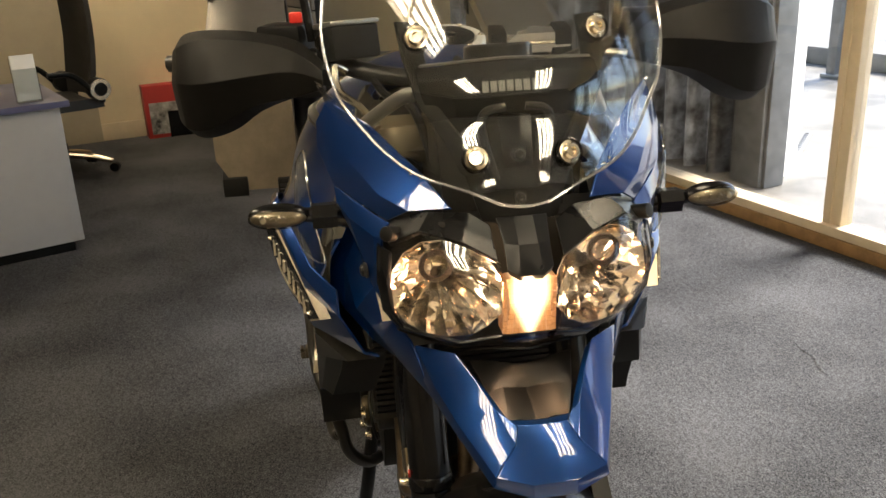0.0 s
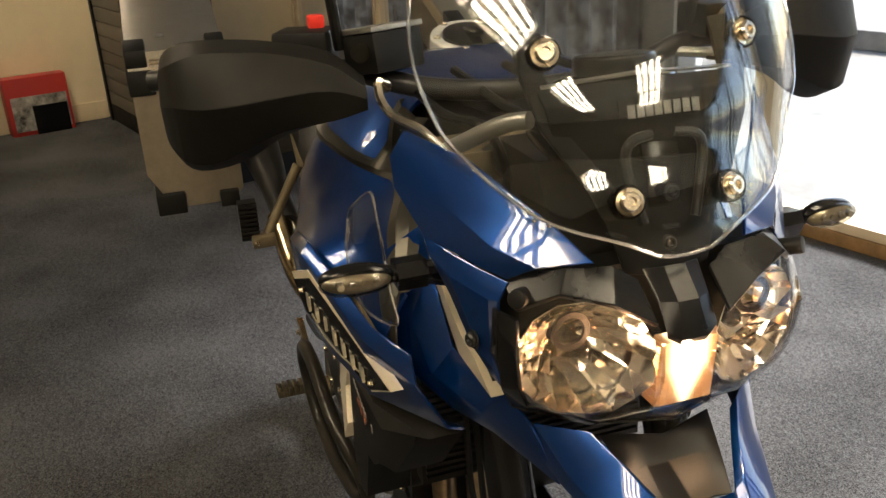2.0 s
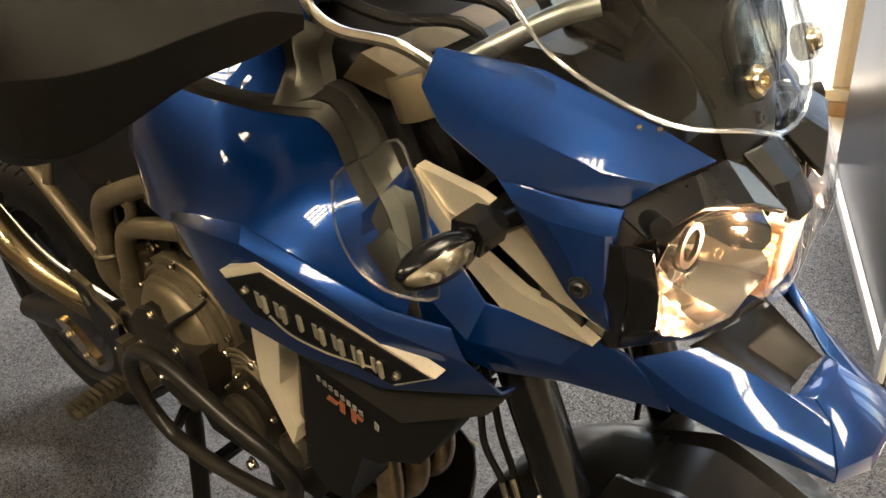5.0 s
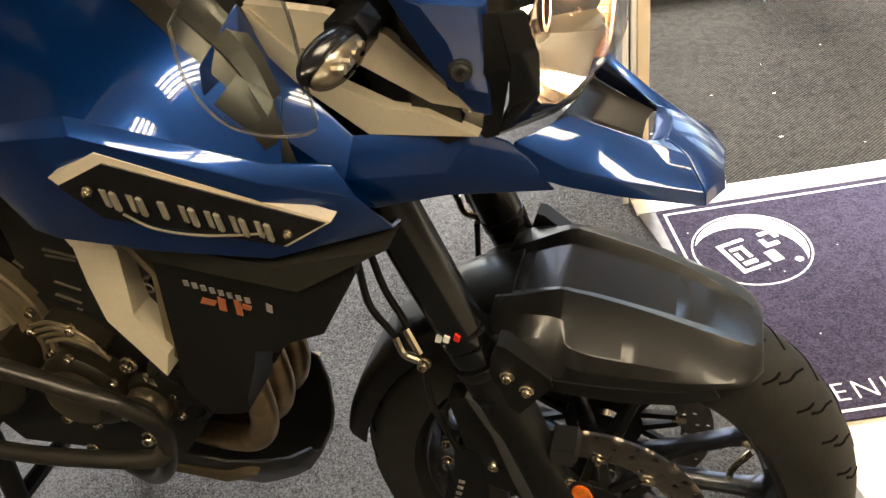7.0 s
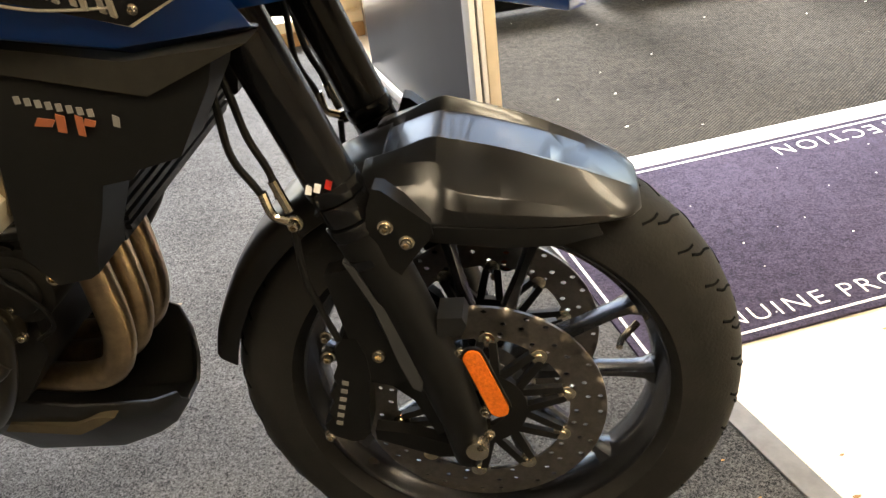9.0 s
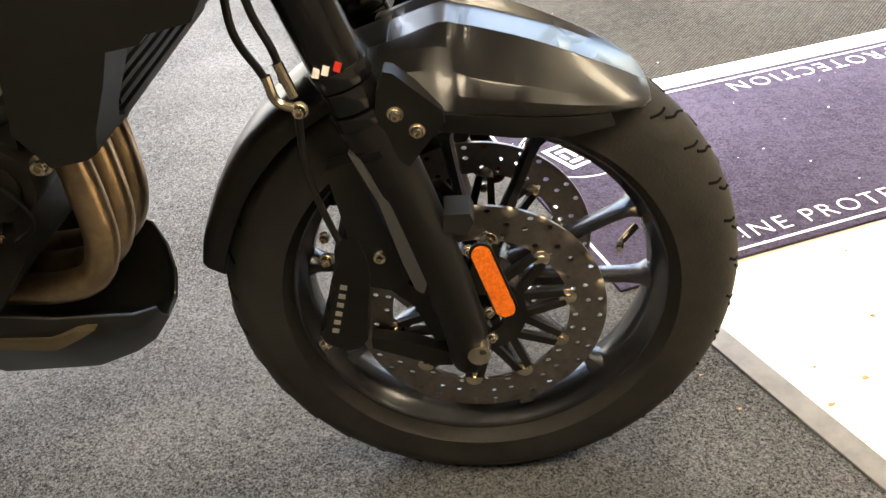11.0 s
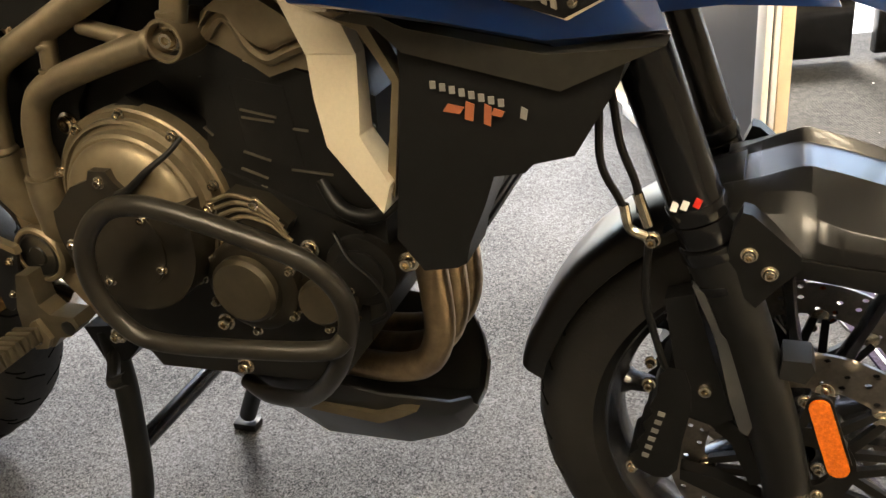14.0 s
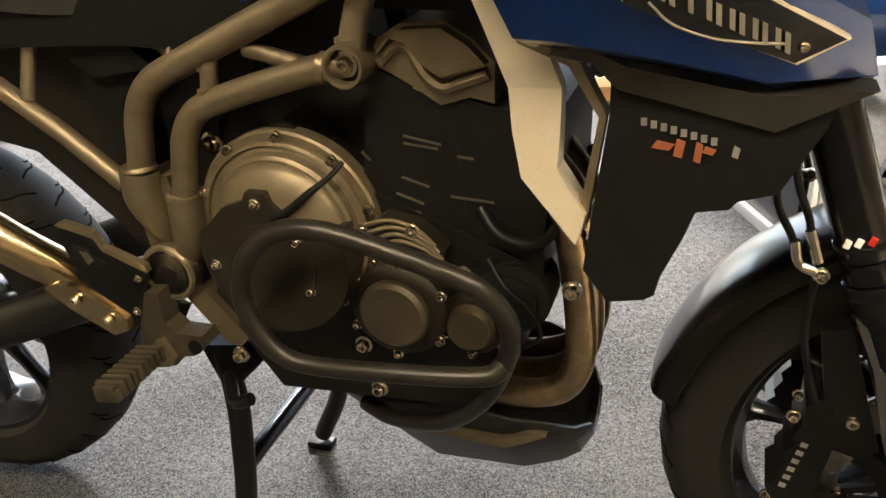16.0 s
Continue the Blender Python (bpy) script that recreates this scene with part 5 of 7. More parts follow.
# shroud, badge and radiator cowl -------------------------------------------------------------
def shroud_side(s):
    f = group_of("tank_shroud", "glossy blue tank shroud with badge panel")
    folded("shroud", s, [[(-0.475, 0.284, 0.992), (-0.412, 0.292, 1.014), (-0.344, 0.288, 1.022), (-0.21, 0.246, 0.958), (-0.165, 0.215, 0.938)],
                         [(-0.468, 0.290, 0.985), (-0.414, 0.302, 1.003), (-0.335, 0.300, 1.010), (-0.21, 0.258, 0.944), (-0.150, 0.215, 0.905)],
                         [(-0.430, 0.286, 0.905), (-0.395, 0.296, 0.905), (-0.310, 0.284, 0.888), (-0.225, 0.252, 0.862), (-0.135, 0.185, 0.852)],
                         [(-0.42, 0.262, 0.892), (-0.38, 0.27, 0.892), (-0.30, 0.262, 0.876), (-0.22, 0.235, 0.852), (-0.135, 0.165, 0.845)]], 0.004, BLUE, 0.003, f)
    yb = lambda x, z: 0.299 - 0.36 * (x + 0.345)
    out = [(-0.362, 0.978), (-0.323, 0.993), (-0.166, 0.896), (-0.205, 0.878), (-0.338, 0.938)]
    plate("badge_rim", s, out, lambda x, z: yb(x, z) - 0.01, lambda x, z: yb(x, z) + 0.005, SILVER, 0.002, f, "pale champagne badge rim")
    cx, cz = -0.27, 0.938
    inn = [(cx + (x - cx) * 0.955 + 0.001, cz + (z - cz) * 0.90 - 0.004) for x, z in out]
    plate("badge_panel", s, inn, lambda x, z: yb(x, z), lambda x, z: yb(x, z) + 0.0065, GLOSS, 0.001, f, "black badge panel")
    for x, z in ((-0.338, 0.961), (-0.201, 0.892)):
        bolt("bolt", (x, s * (yb(x, z) + 0.006), z), 0.0035, 0.005, f, axis=(0, s, 0))
    # raised plain marks for the maker's name, over a curved line
    for k in range(7):
        u = k / 6
        x, z = -0.322 + 0.105 * u, 0.952 - 0.052 * u
        h = 0.0088
        for m in ((-0.0020, 0.0020),) if k == 2 else ((-0.0058, -0.0016), (0.0016, 0.0058)):
            bm = B()
            slab(bm, [(x + m[0], z - h - m[0] * 0.5), (x + m[1], z - h - m[1] * 0.5), (x + m[1] - 0.001, z + h * 0.8 - m[1] * 0.5), (x + m[0] - 0.001, z + h * 0.8 - m[0] * 0.5)], s * (yb(x, z) + 0.006), s * (yb(x, z) + 0.0095))
            part("raised_mark", bm, MARK, f, bevel=0.0008)
    pipe("raised_line", [(x, s * (yb(x, z) + 0.0075), z) for x, z in ((-0.318, 0.936), (-0.30, 0.918), (-0.27, 0.905), (-0.24, 0.899), (-0.212, 0.896))], 0.0012, MARK, 6, 4, f)
    # dark grey edge and black radiator cowl
    yc = lambda x, z: 0.252 - 0.45 * max(0.0, x + 0.25)
    plate("cowl_edge", s, [(-0.405, 0.885), (-0.375, 0.893), (-0.34, 0.876), (-0.225, 0.850), (-0.135, 0.845), (-0.215, 0.818), (-0.345, 0.856), (-0.368, 0.878)], lambda x, z: yc(x, z) - 0.03, lambda x, z: yc(x, z) + 0.008, TRIM, 0.004, f, "satin bronze grey cowl edge")
    plate("radiator_cowl", s, [(-0.352, 0.862), (-0.215, 0.822), (-0.165, 0.838), (-0.172, 0.815), (-0.207, 0.757), (-0.240, 0.754), (-0.247, 0.747), (-0.275, 0.743), (-0.285, 0.715), (-0.303, 0.675), (-0.308, 0.654), (-0.318, 0.648), (-0.352, 0.642), (-0.376, 0.675), (-0.353, 0.83)], lambda x, z: yc(x, z) - 0.06, yc, GUARD, 0.004, f, "matt black radiator cowl")
    # champagne silver strake with its thin forward edge
    plate("strake", s, [(-0.484, 0.945), (-0.466, 0.899), (-0.447, 0.850), (-0.397, 0.850), (-0.410, 0.884), (-0.440, 0.915), (-0.46, 0.95)], 0.222, 0.241, SILVER, 0.002, f, "champagne silver strake")
    plate("strake_tip", s, [(-0.447, 0.8496), (-0.443, 0.81), (-0.434, 0.767), (-0.381, 0.706), (-0.373, 0.733), (-0.400, 0.777), (-0.398, 0.81), (-0.397, 0.8496)], lambda x, z: 0.222, lambda x, z: 0.240 + 0.16 * (0.85 - z), SILVER, 0.002, f, "bright champagne silver strake tip")
    plate("strake_edge", s, [(-0.437, 0.903), (-0.385, 0.885), (-0.356, 0.828), (-0.375, 0.715), (-0.381, 0.73), (-0.363, 0.826), (-0.39, 0.872), (-0.436, 0.892)], lambda x, z: 0.226, lambda x, z: 0.247, BRONZE, 0.002, f)
    # printed plain marks
    for k in range(8):
        bm = B()
        x, z = -0.323 + 0.0085 * k, 0.826 - 0.0022 * k
        box(bm, (x - 0.0026, 0, z - 0.0034), (x + 0.0026, 0.0008, z + 0.0034), Matrix.Translation((0, s * yc(x, z) + (0.0002 if s > 0 else -0.001), 0)))
        part("printed_mark", bm, GREY_MARK, f)
    for x, z, w, h, mat in ((-0.306, 0.806, 0.010, 0.0035, ORANGE_MARK), (-0.292, 0.804, 0.005, 0.008, ORANGE_MARK), (-0.276, 0.801, 0.004, 0.009, ORANGE_MARK), (-0.267, 0.803, 0.006, 0.003, ORANGE_MARK), (-0.245, 0.802, 0.0035, 0.005, GREY_MARK)):
        bm = B()
        slab(bm, [(x - w, z - h), (x + w * 0.5, z - h - 0.002), (x + w, z + h - 0.003), (x - w * 0.5, z + h)], s * yc(x, z), s * (yc(x, z) + 0.0009))
        part("printed_mark", bm, mat, f)


sides(shroud_side)
bm = B()
slab(bm, [(-0.66, 0.90), (-0.64, 0.985), (-0.42, 0.985), (-0.40, 0.93), (-0.42, 0.86), (-0.50, 0.895)], -0.13, 0.13)
part("air_box", bm, GUARD, bike, "black air box under the tank", bevel=0.012)
bm = B()
box(bm, (-0.35, -0.17, 0.64), (-0.32, 0.17, 0.86))
rad = part("radiator", bm, ENGINE, bike)
for k in range(20):
    bm = B()
    box(bm, (-0.3195, -0.165, 0.65 + k * 0.0105), (-0.313, 0.165, 0.655 + k * 0.0105))
    part("fin", bm, ENGINE, rad)

# tank and seat ---------------------------------------------------------------------------
tank = group_of("fuel_tank", "glossy blue fuel tank with dark grey trim")
half = {-0.2: ((0, 1.05), (0.09, 1.055), (0.158, 1.048), (0.203, 1.0), (0.236, 0.945)), -0.28: ((0, 1.11), (0.09, 1.10), (0.158, 1.075), (0.205, 1.03), (0.25, 0.968)), -0.36: ((0, 1.165), (0.11, 1.155), (0.145, 1.10), (0.205, 1.05), (0.283, 1.0)),
        -0.46: ((0, 1.2), (0.12, 1.185), (0.188, 1.125), (0.238, 1.06), (0.290, 0.985)), -0.56: ((0, 1.205), (0.11, 1.19), (0.205, 1.13), (0.255, 1.05), (0.265, 0.97)),
        -0.68: ((0, 1.16), (0.10, 1.14), (0.165, 1.08), (0.19, 1.0), (0.19, 0.93)), -0.82: ((0, 1.02), (0.08, 1.01), (0.13, 0.97), (0.15, 0.93), (0.15, 0.9))}
rows = []
for x, prof in half.items():
    rows.append([(x, -y, z) for y, z in reversed(prof)] + [(x, y, z) for y, z in prof[1:]])
trim_line = [(-0.60, 1.3), (-0.405, 1.3), (-0.392, 1.10), (-0.361, 1.092), (-0.322, 1.076), (-0.294, 1.062), (-0.257, 1.036), (-0.229, 1.012), (-0.19, 0.985)]


def ahead_of_trim(face):
    """True for the part of the tank between its trim and the steering head."""
    c = face.calc_center_median()
    return c.x > -0.405 and c.z > np.interp(c.x, [x for x, z in trim_line], [z for x, z in trim_line])


bm = B()
skin(bm, rows, 0, 10)
bmesh.ops.delete(bm, geom=[f for f in bm.faces if ahead_of_trim(f)], context="FACES")
bmesh.ops.recalc_face_normals(bm, faces=bm.faces[:])
bmesh.ops.solidify(bm, geom=bm.faces[:], thickness=0.004)
part("tank_shell", bm, BLUE, tank)
# added black infill, a shrunken tank skin, keeps the gap ahead of the trim dark
bm = B()
skin(bm, rows, 0, 6)
bmesh.ops.delete(bm, geom=[f for f in bm.faces if f.calc_center_median().x < -0.45 or f.calc_center_median().z < 0.93], context="FACES")
for v in bm.verts:
    v.co.y *= 0.86
    v.co.z -= 0.03
part("front_panel", bm, GUARD, tank, "black infill for the dark gap ahead of the tank")
cap = B()
ring(cap, [(0.046, 0.0), (0.063, 0.0), (0.063, 0.017), (0.060, 0.021), (0.049, 0.021), (0.046, 0.018)], 44)
bmesh.ops.transform(cap, matrix=Matrix.Translation((-0.565, 0.015, 1.197)) @ pose(0, 0, 0, 0, 14, 0) @ pose(0, 0, 0, 90, 0, 0), verts=cap.verts[:])
part("filler_ring", cap, SILVER_RING, tank, "bright silver filler ring", bevel=0.002)
for k in range(6):
    a = math.radians(30 + 60 * k)
    x, y = 0.0545 * math.cos(a), 0.0545 * math.sin(a)
    bolt("bolt", (-0.560 + x, 0.015 + y, 1.2165 - 0.25 * x), 0.004, 0.004, tank, axis=(0.24, 0, 0.97))
cap = B()
rod(cap, (-0.563, 0.015, 1.212), (-0.561, 0.015, 1.2195), 0.044, seg=32)
box(cap, (-0.588, 0.007, 1.218), (-0.533, 0.023, 1.226))
part("filler_cap", cap, GLOSS, tank, bevel=0.002)
tank_grid = [smooth_path(r[4:], 14) for r in rows]
tank_grid = [p for i in range(len(tank_grid[0])) for p in smooth_path([r[i] for r in tank_grid], 14)]
tank_grid = [p for p in tank_grid if p.y > 0.1 and p.z > 0.93]


def tank_y(x, z):
    """Half width of the tank's flank at x, z, from its nearest surface points."""
    near = sorted(((p.x - x) ** 2 + (p.z - z) ** 2 + 1e-7, p.y) for p in tank_grid)[:6]
    return sum(y / d for d, y in near) / sum(1 / d for d, y in near)


def tank_strip(name, s, top, low, mat, lift, label=""):
    """A band laid on the tank's flank between an upper and a lower edge, with turned-in edges."""
    a, b = smooth_path([(x, 0, z) for x, z in top], 4), smooth_path([(x, 0, z) for x, z in low], 4)
    grid = []
    for p, q in zip(a, b):
        row = []
        for k, up in ((0, -0.006), (0.05, lift), (0.38, lift + 0.004), (0.46, lift + 0.001), (0.90, lift - 0.002), (1, -0.006)):
            m = p.lerp(q, k)
            row.append((m.x, s * (tank_y(m.x, m.z) + up), m.z))
        grid.append(row)
    bm = B()
    facet(bm, grid, 0.0)
    return part(name, bm, mat, tank, label, bevel=0.0, angle=30)


for s in (-1, 1):
    tank_strip("tank_trim", s, [(-0.60, 1.128), (-0.54, 1.122), (-0.477, 1.110), (-0.407, 1.096), (-0.358, 1.105), (-0.317, 1.090), (-0.288, 1.077), (-0.251, 1.053), (-0.224, 1.029), (-0.203, 0.997)],
               [(-0.60, 1.108), (-0.54, 1.104), (-0.478, 1.095), (-0.395, 1.080), (-0.361, 1.074), (-0.330, 1.063), (-0.298, 1.045), (-0.271, 1.026), (-0.246, 1.006), (-0.213, 0.970)], TRIM, 0.006, "dark bronze satin tank trim")
    tank_strip("trim_upright", s, [(-0.420, 1.168), (-0.413, 1.145), (-0.404, 1.120), (-0.402, 1.090)], [(-0.368, 1.150), (-0.372, 1.130), (-0.364, 1.108), (-0.352, 1.085)], TRIM, 0.009, "dark bronze satin trim upright")
    folded("trim_tail", s, [[(-0.252, 0.226, 0.998), (-0.232, 0.212, 1.018), (-0.206, 0.212, 1.002)], [(-0.222, 0.232, 0.975), (-0.212, 0.226, 0.985), (-0.196, 0.222, 0.965)], [(-0.205, 0.232, 0.945), (-0.198, 0.228, 0.945), (-0.19, 0.224, 0.935)]], 0.004, TRIM, 0.002, tank, "dark bronze satin trim tail")
bm = B()
rows = []
for x, w, z0, z1 in ((-0.78, 0.1, 1.005, 0.93), (-0.95, 0.16, 0.985, 0.90), (-1.12, 0.175, 1.0, 0.91), (-1.18, 0.165, 1.055, 0.93), (-1.5, 0.14, 1.08, 0.97), (-1.62, 0.08, 1.07, 1.0)):
    rows.append([(x, -w, z1), (x, -w, z1 + 0.04), (x, -w * 0.75, z0 - 0.008), (x, 0, z0), (x, w * 0.75, z0 - 0.008), (x, w, z1 + 0.04), (x, w, z1)])
skin(bm, rows, 0.01, 3)
part("seat", bm, SEAT, bike, "black textured vinyl seat")
for s in (-1, 1):
    plate("side_panel", s, [(-0.66, 0.96), (-0.74, 1.0), (-1.1, 0.93), (-1.4, 0.97), (-1.38, 0.93), (-1.1, 0.86), (-0.93, 0.865), (-0.85, 0.86), (-0.74, 0.9)], 0.12, 0.165, BLACK, 0.01, None, "matt black side panel")
    plate("panel_step", s, [(-0.93, 0.86), (-0.90, 0.835), (-0.99, 0.82), (-1.02, 0.845), (-1.0, 0.87)], 0.1, 0.15, BLACK, 0.006)
    plate("inner_frame_cover", s, [(-0.66, 0.95), (-1.0, 0.85), (-1.05, 0.6), (-0.9, 0.5), (-0.62, 0.62)], 0.03, 0.09, ENGINE, 0.01)

for s in (-1, 1):
    bm = B()
    box(bm, (-1.02, min(s * 0.08, s * 0.135), 0.70), (-0.94, max(s * 0.08, s * 0.135), 0.826))
    part("relay_box", bm, BLACK, bike, bevel=0.006)
bm = B()
slab(bm, [(-0.70, 0.95), (-1.42, 0.95), (-1.36, 0.74), (-1.16, 0.70), (-1.05, 0.60), (-0.98, 0.52), (-0.9, 0.55), (-0.86, 0.75)], -0.1, 0.1)
part("inner_mudguard", bm, ENGINE, bike, bevel=0.02)
# frame tubes ---------------------------------------------------------------------------
fr = group_of("trellis_frame", "bronze grey tubular trellis frame")
for s in (-1, 1):
    q = lambda *p: [(x, s * y, z) for x, y, z in p]
    pipe("frame_tube", q((-0.45, 0.15, 1.0), (-0.60, 0.16, 0.955), (-0.70, 0.165, 0.912), (-0.835, 0.165, 0.852), (-0.895, 0.165, 0.822), (-0.922, 0.165, 0.785), (-0.932, 0.165, 0.74), (-0.942, 0.165, 0.69)), 0.0168, BRONZE, 20, 8, fr)
    pipe("frame_tube", q((-0.632, 0.17, 0.852), (-0.70, 0.17, 0.837), (-0.785, 0.17, 0.812), (-0.838, 0.17, 0.79), (-0.862, 0.17, 0.755), (-0.872, 0.17, 0.71), (-0.884, 0.17, 0.655)), 0.0158, BRONZE, 20, 8, fr)
    pipe("frame_tube", q((-0.81, 0.165, 0.86), (-0.818, 0.168, 0.805)), 0.0105, BRONZE, 14, 1, fr)
    pipe("frame_tube", q((-0.765, 0.16, 0.862), (-0.68, 0.165, 0.843)), 0.0095, BRONZE, 14, 1, fr)
    pipe("frame_tube", q((-0.92, 0.12, 0.87), (-0.845, 0.16, 0.848)), 0.0125, BRONZE, 14, 1, fr)
    pipe("frame_tube", q((-0.60, 0.15, 0.97), (-0.622, 0.168, 0.905), (-0.632, 0.175, 0.862)), 0.0145, BRONZE, 16, 3, fr)
    pipe("frame_tube", q((-1.4, 0.15, 0.93), (-1.127, 0.165, 0.812), (-0.966, 0.165, 0.69)), 0.0125, BRONZE, 14, 2, fr)
    pipe("frame_tube", q((-1.075, 0.15, 0.86), (-1.085, 0.165, 0.795)), 0.009, BRONZE, 12, 1, fr)
    bm = B()
    lathe(bm, [(0.0235, 0.13), (0.0235, 0.190), (0.0222, 0.192), (0.0195, 0.192), (0.0185, 0.190), (0.0180, 0.176), (0.0004, 0.176)], 36, (-0.636, 0, 0.851))
    if s < 0:
        mirror(bm)
    part("tube_boss", bm, BRONZE, fr)
    # black disc paints the shade inside the hollow tube end
    bm = B()
    lathe(bm, [(0.0178, 0.1765), (0.0178, 0.1785), (0.0004, 0.1785)], 32, (-0.636, 0, 0.851))
    if s < 0:
        mirror(bm)
    part("boss_recess_shade", bm, GUARD, fr)
    bolt("bolt", (-0.636, s * 0.1785, 0.851), 0.0095, 0.011, fr, axis=(0, s, 0))
    for (x, y, z), (dx, dz), r in (((-0.668, 0.17, 0.845), (0.012, -0.003), 0.0172), ((-0.632, 0.174, 0.876), (0.0, 0.007), 0.0160), ((-0.815, 0.166, 0.842), (-0.001, 0.006), 0.0125), ((-0.818, 0.168, 0.815), (0.0, 0.006), 0.0125), ((-0.858, 0.158, 0.852), (0.006, 0.002), 0.0145)):
        bm = B()
        rod(bm, (x - dx / 2, s * y, z - dz / 2), (x + dx / 2, s * y, z + dz / 2), r, seg=22)
        part("weld_bead", bm, BRONZE, fr, bevel=0.002)
    # cast swing-arm plate
    plate("pivot_casting", s, [(-0.968, 0.705), (-0.909, 0.70), (-0.904, 0.665), (-0.862, 0.665), (-0.872, 0.62), (-0.888, 0.59), (-0.898, 0.553), (-0.836, 0.476), (-0.851, 0.460), (-0.870, 0.466), (-0.921, 0.530), (-0.962, 0.533), (-0.970, 0.562), (-0.958, 0.597), (-0.963, 0.637)], 0.11, 0.158, BRONZE, 0.014, fr, "cast bronze grey pivot plate")
    plate("arm_web", s, [(-0.884, 0.545), (-0.846, 0.497), (-0.852, 0.490), (-0.893, 0.540)], 0.150, 0.164, BRONZE, 0.005, fr)
    for x, z, r in ((-0.943, 0.695, 0.024), (-0.884, 0.665, 0.023)):
        pipe("tube_socket", [(x + 0.002, s * 0.166, z + 0.018), (x - 0.002, s * 0.163, z - 0.02), (0.6 * x - 0.4 * 0.925, s * 0.150, z - 0.062), (0.3 * x - 0.7 * 0.925, s * 0.140, z - 0.085)], [r, r * 1.02, r * 0.95, r * 0.7], BRONZE, 24, 5, fr)
        bm = B()
        bmesh.ops.create_cone(bm, cap_ends=True, segments=28, radius1=r - 0.001, radius2=r - 0.004, depth=0.006, matrix=Matrix.Translation((x + 0.003, s * 0.166, z + 0.021)))
        part("weld_collar", bm, BRONZE, fr, bevel=0.0015)
    bm = B()
    ring(bm, [(0.031, 0), (0.040, 0), (0.040, 0.02), (0.037, 0.024), (0.033, 0.024), (0.031, 0.018)], 40)
    bmesh.ops.transform(bm, matrix=Matrix.Translation((-0.93, s * 0.150 if s > 0 else -0.150, 0.57)) @ Matrix.Diagonal((1, s, 1, 1)), verts=bm.verts[:])
    part("pivot_ring", bm, BRONZE, fr)
    bm = B()
    lathe(bm, [(0.0315, 0.14), (0.0315, 0.171), (0.028, 0.1735), (0.014, 0.1725), (0.012, 0.1745), (0.0004, 0.1745)], 36, (-0.93, 0, 0.57))
    if s < 0:
        mirror(bm)
    part("pivot_cap", bm, GUARD, fr)
    bolt("bolt", (-0.853, s * 0.156, 0.447), 0.009, 0.012, fr, axis=(0, s, 0))
    bolt("bolt", (-0.852, s * 0.13, 0.738), 0.011, 0.012, fr, axis=(0, s, 0))
    # heel guard, foot-peg hanger and peg
    plate("heel_guard", s, [(-1.077, 0.629), (-1.065, 0.630), (-1.021, 0.619), (-1.012, 0.602), (-0.956, 0.579), (-0.952, 0.573), (-0.975, 0.500), (-0.997, 0.486), (-1.02, 0.503), (-1.058, 0.546), (-1.064, 0.571), (-1.078, 0.612)], 0.181, 0.186, GUARD, 0.002, fr, "black heel guard")
    plate("heel_guard_top", s, [(-1.079, 0.634), (-1.066, 0.640), (-1.020, 0.629), (-1.010, 0.610), (-0.950, 0.588), (-0.948, 0.578), (-0.956, 0.5795), (-1.012, 0.6025), (-1.021, 0.6195), (-1.065, 0.6305)], 0.178, 0.188, BRONZE, 0.002, fr)
    plate("emblem", s, [(-1.057, 0.608), (-1.034, 0.606), (-1.026, 0.592), (-1.008, 0.584), (-1.040, 0.574), (-1.062, 0.596)], 0.184, 0.1885, ENGINE, 0.001, fr)
    plate("emblem_core", s, [(-1.047, 0.600), (-1.036, 0.599), (-1.028, 0.588), (-1.038, 0.581)], 0.186, 0.190, GLINT_MARK, 0.001, fr)
    for x, z in ((-0.966, 0.566), (-0.980, 0.516)):
        bolt("bolt", (x, s * 0.186, z), 0.0045, 0.006, fr, axis=(0, s, 0))
    plate("peg_hanger", s, [(-0.971, 0.50), (-0.952, 0.553), (-0.932, 0.554), (-0.931, 0.509), (-0.917, 0.496), (-0.879, 0.496), (-0.873, 0.483), (-0.894, 0.465), (-0.912, 0.462), (-0.928, 0.445), (-0.953, 0.440), (-0.974, 0.464)], 0.165, 0.198, CAP, 0.008, fr)
    plate("hanger_lug", s, [(-0.962, 0.462), (-0.948, 0.485), (-0.936, 0.490), (-0.922, 0.462), (-0.932, 0.447), (-0.953, 0.443)], 0.194, 0.206, BRONZE, 0.004, fr)
    # no hole is cut: a black disc gives its dark inside
    bm = B()
    rod(bm, (-0.892, s * 0.190, 0.479), (-0.892, s * 0.200, 0.479), 0.0105, seg=20)
    part("hanger_hole_shade", bm, GUARD, fr, bevel=0.001)
    bolt("bolt", (-0.944, s * 0.206, 0.460), 0.006, 0.005, fr, axis=(0, s, 0))
    bm = B()
    pm2 = Matrix.Translation((-0.955, s * 0.2, 0.468)) @ pose(0, 0, 0, 0, -6, 0)
    for k in range(9):
        y0 = 0.006 + k * 0.0115
        w = 0.021 if k < 8 else 0.015
        box(bm, (-w, min(s * y0, s * (y0 + 0.008)), -0.01), (w, max(s * y0, s * (y0 + 0.008)), 0.011), pm2)
    box(bm, (-0.017, min(0, s * 0.105), -0.012), (0.017, max(0, s * 0.105), 0.003), pm2)
    part("foot_peg", bm, CAP if s < 0 else BLACK, fr, "ribbed foot peg", bevel=0.002)

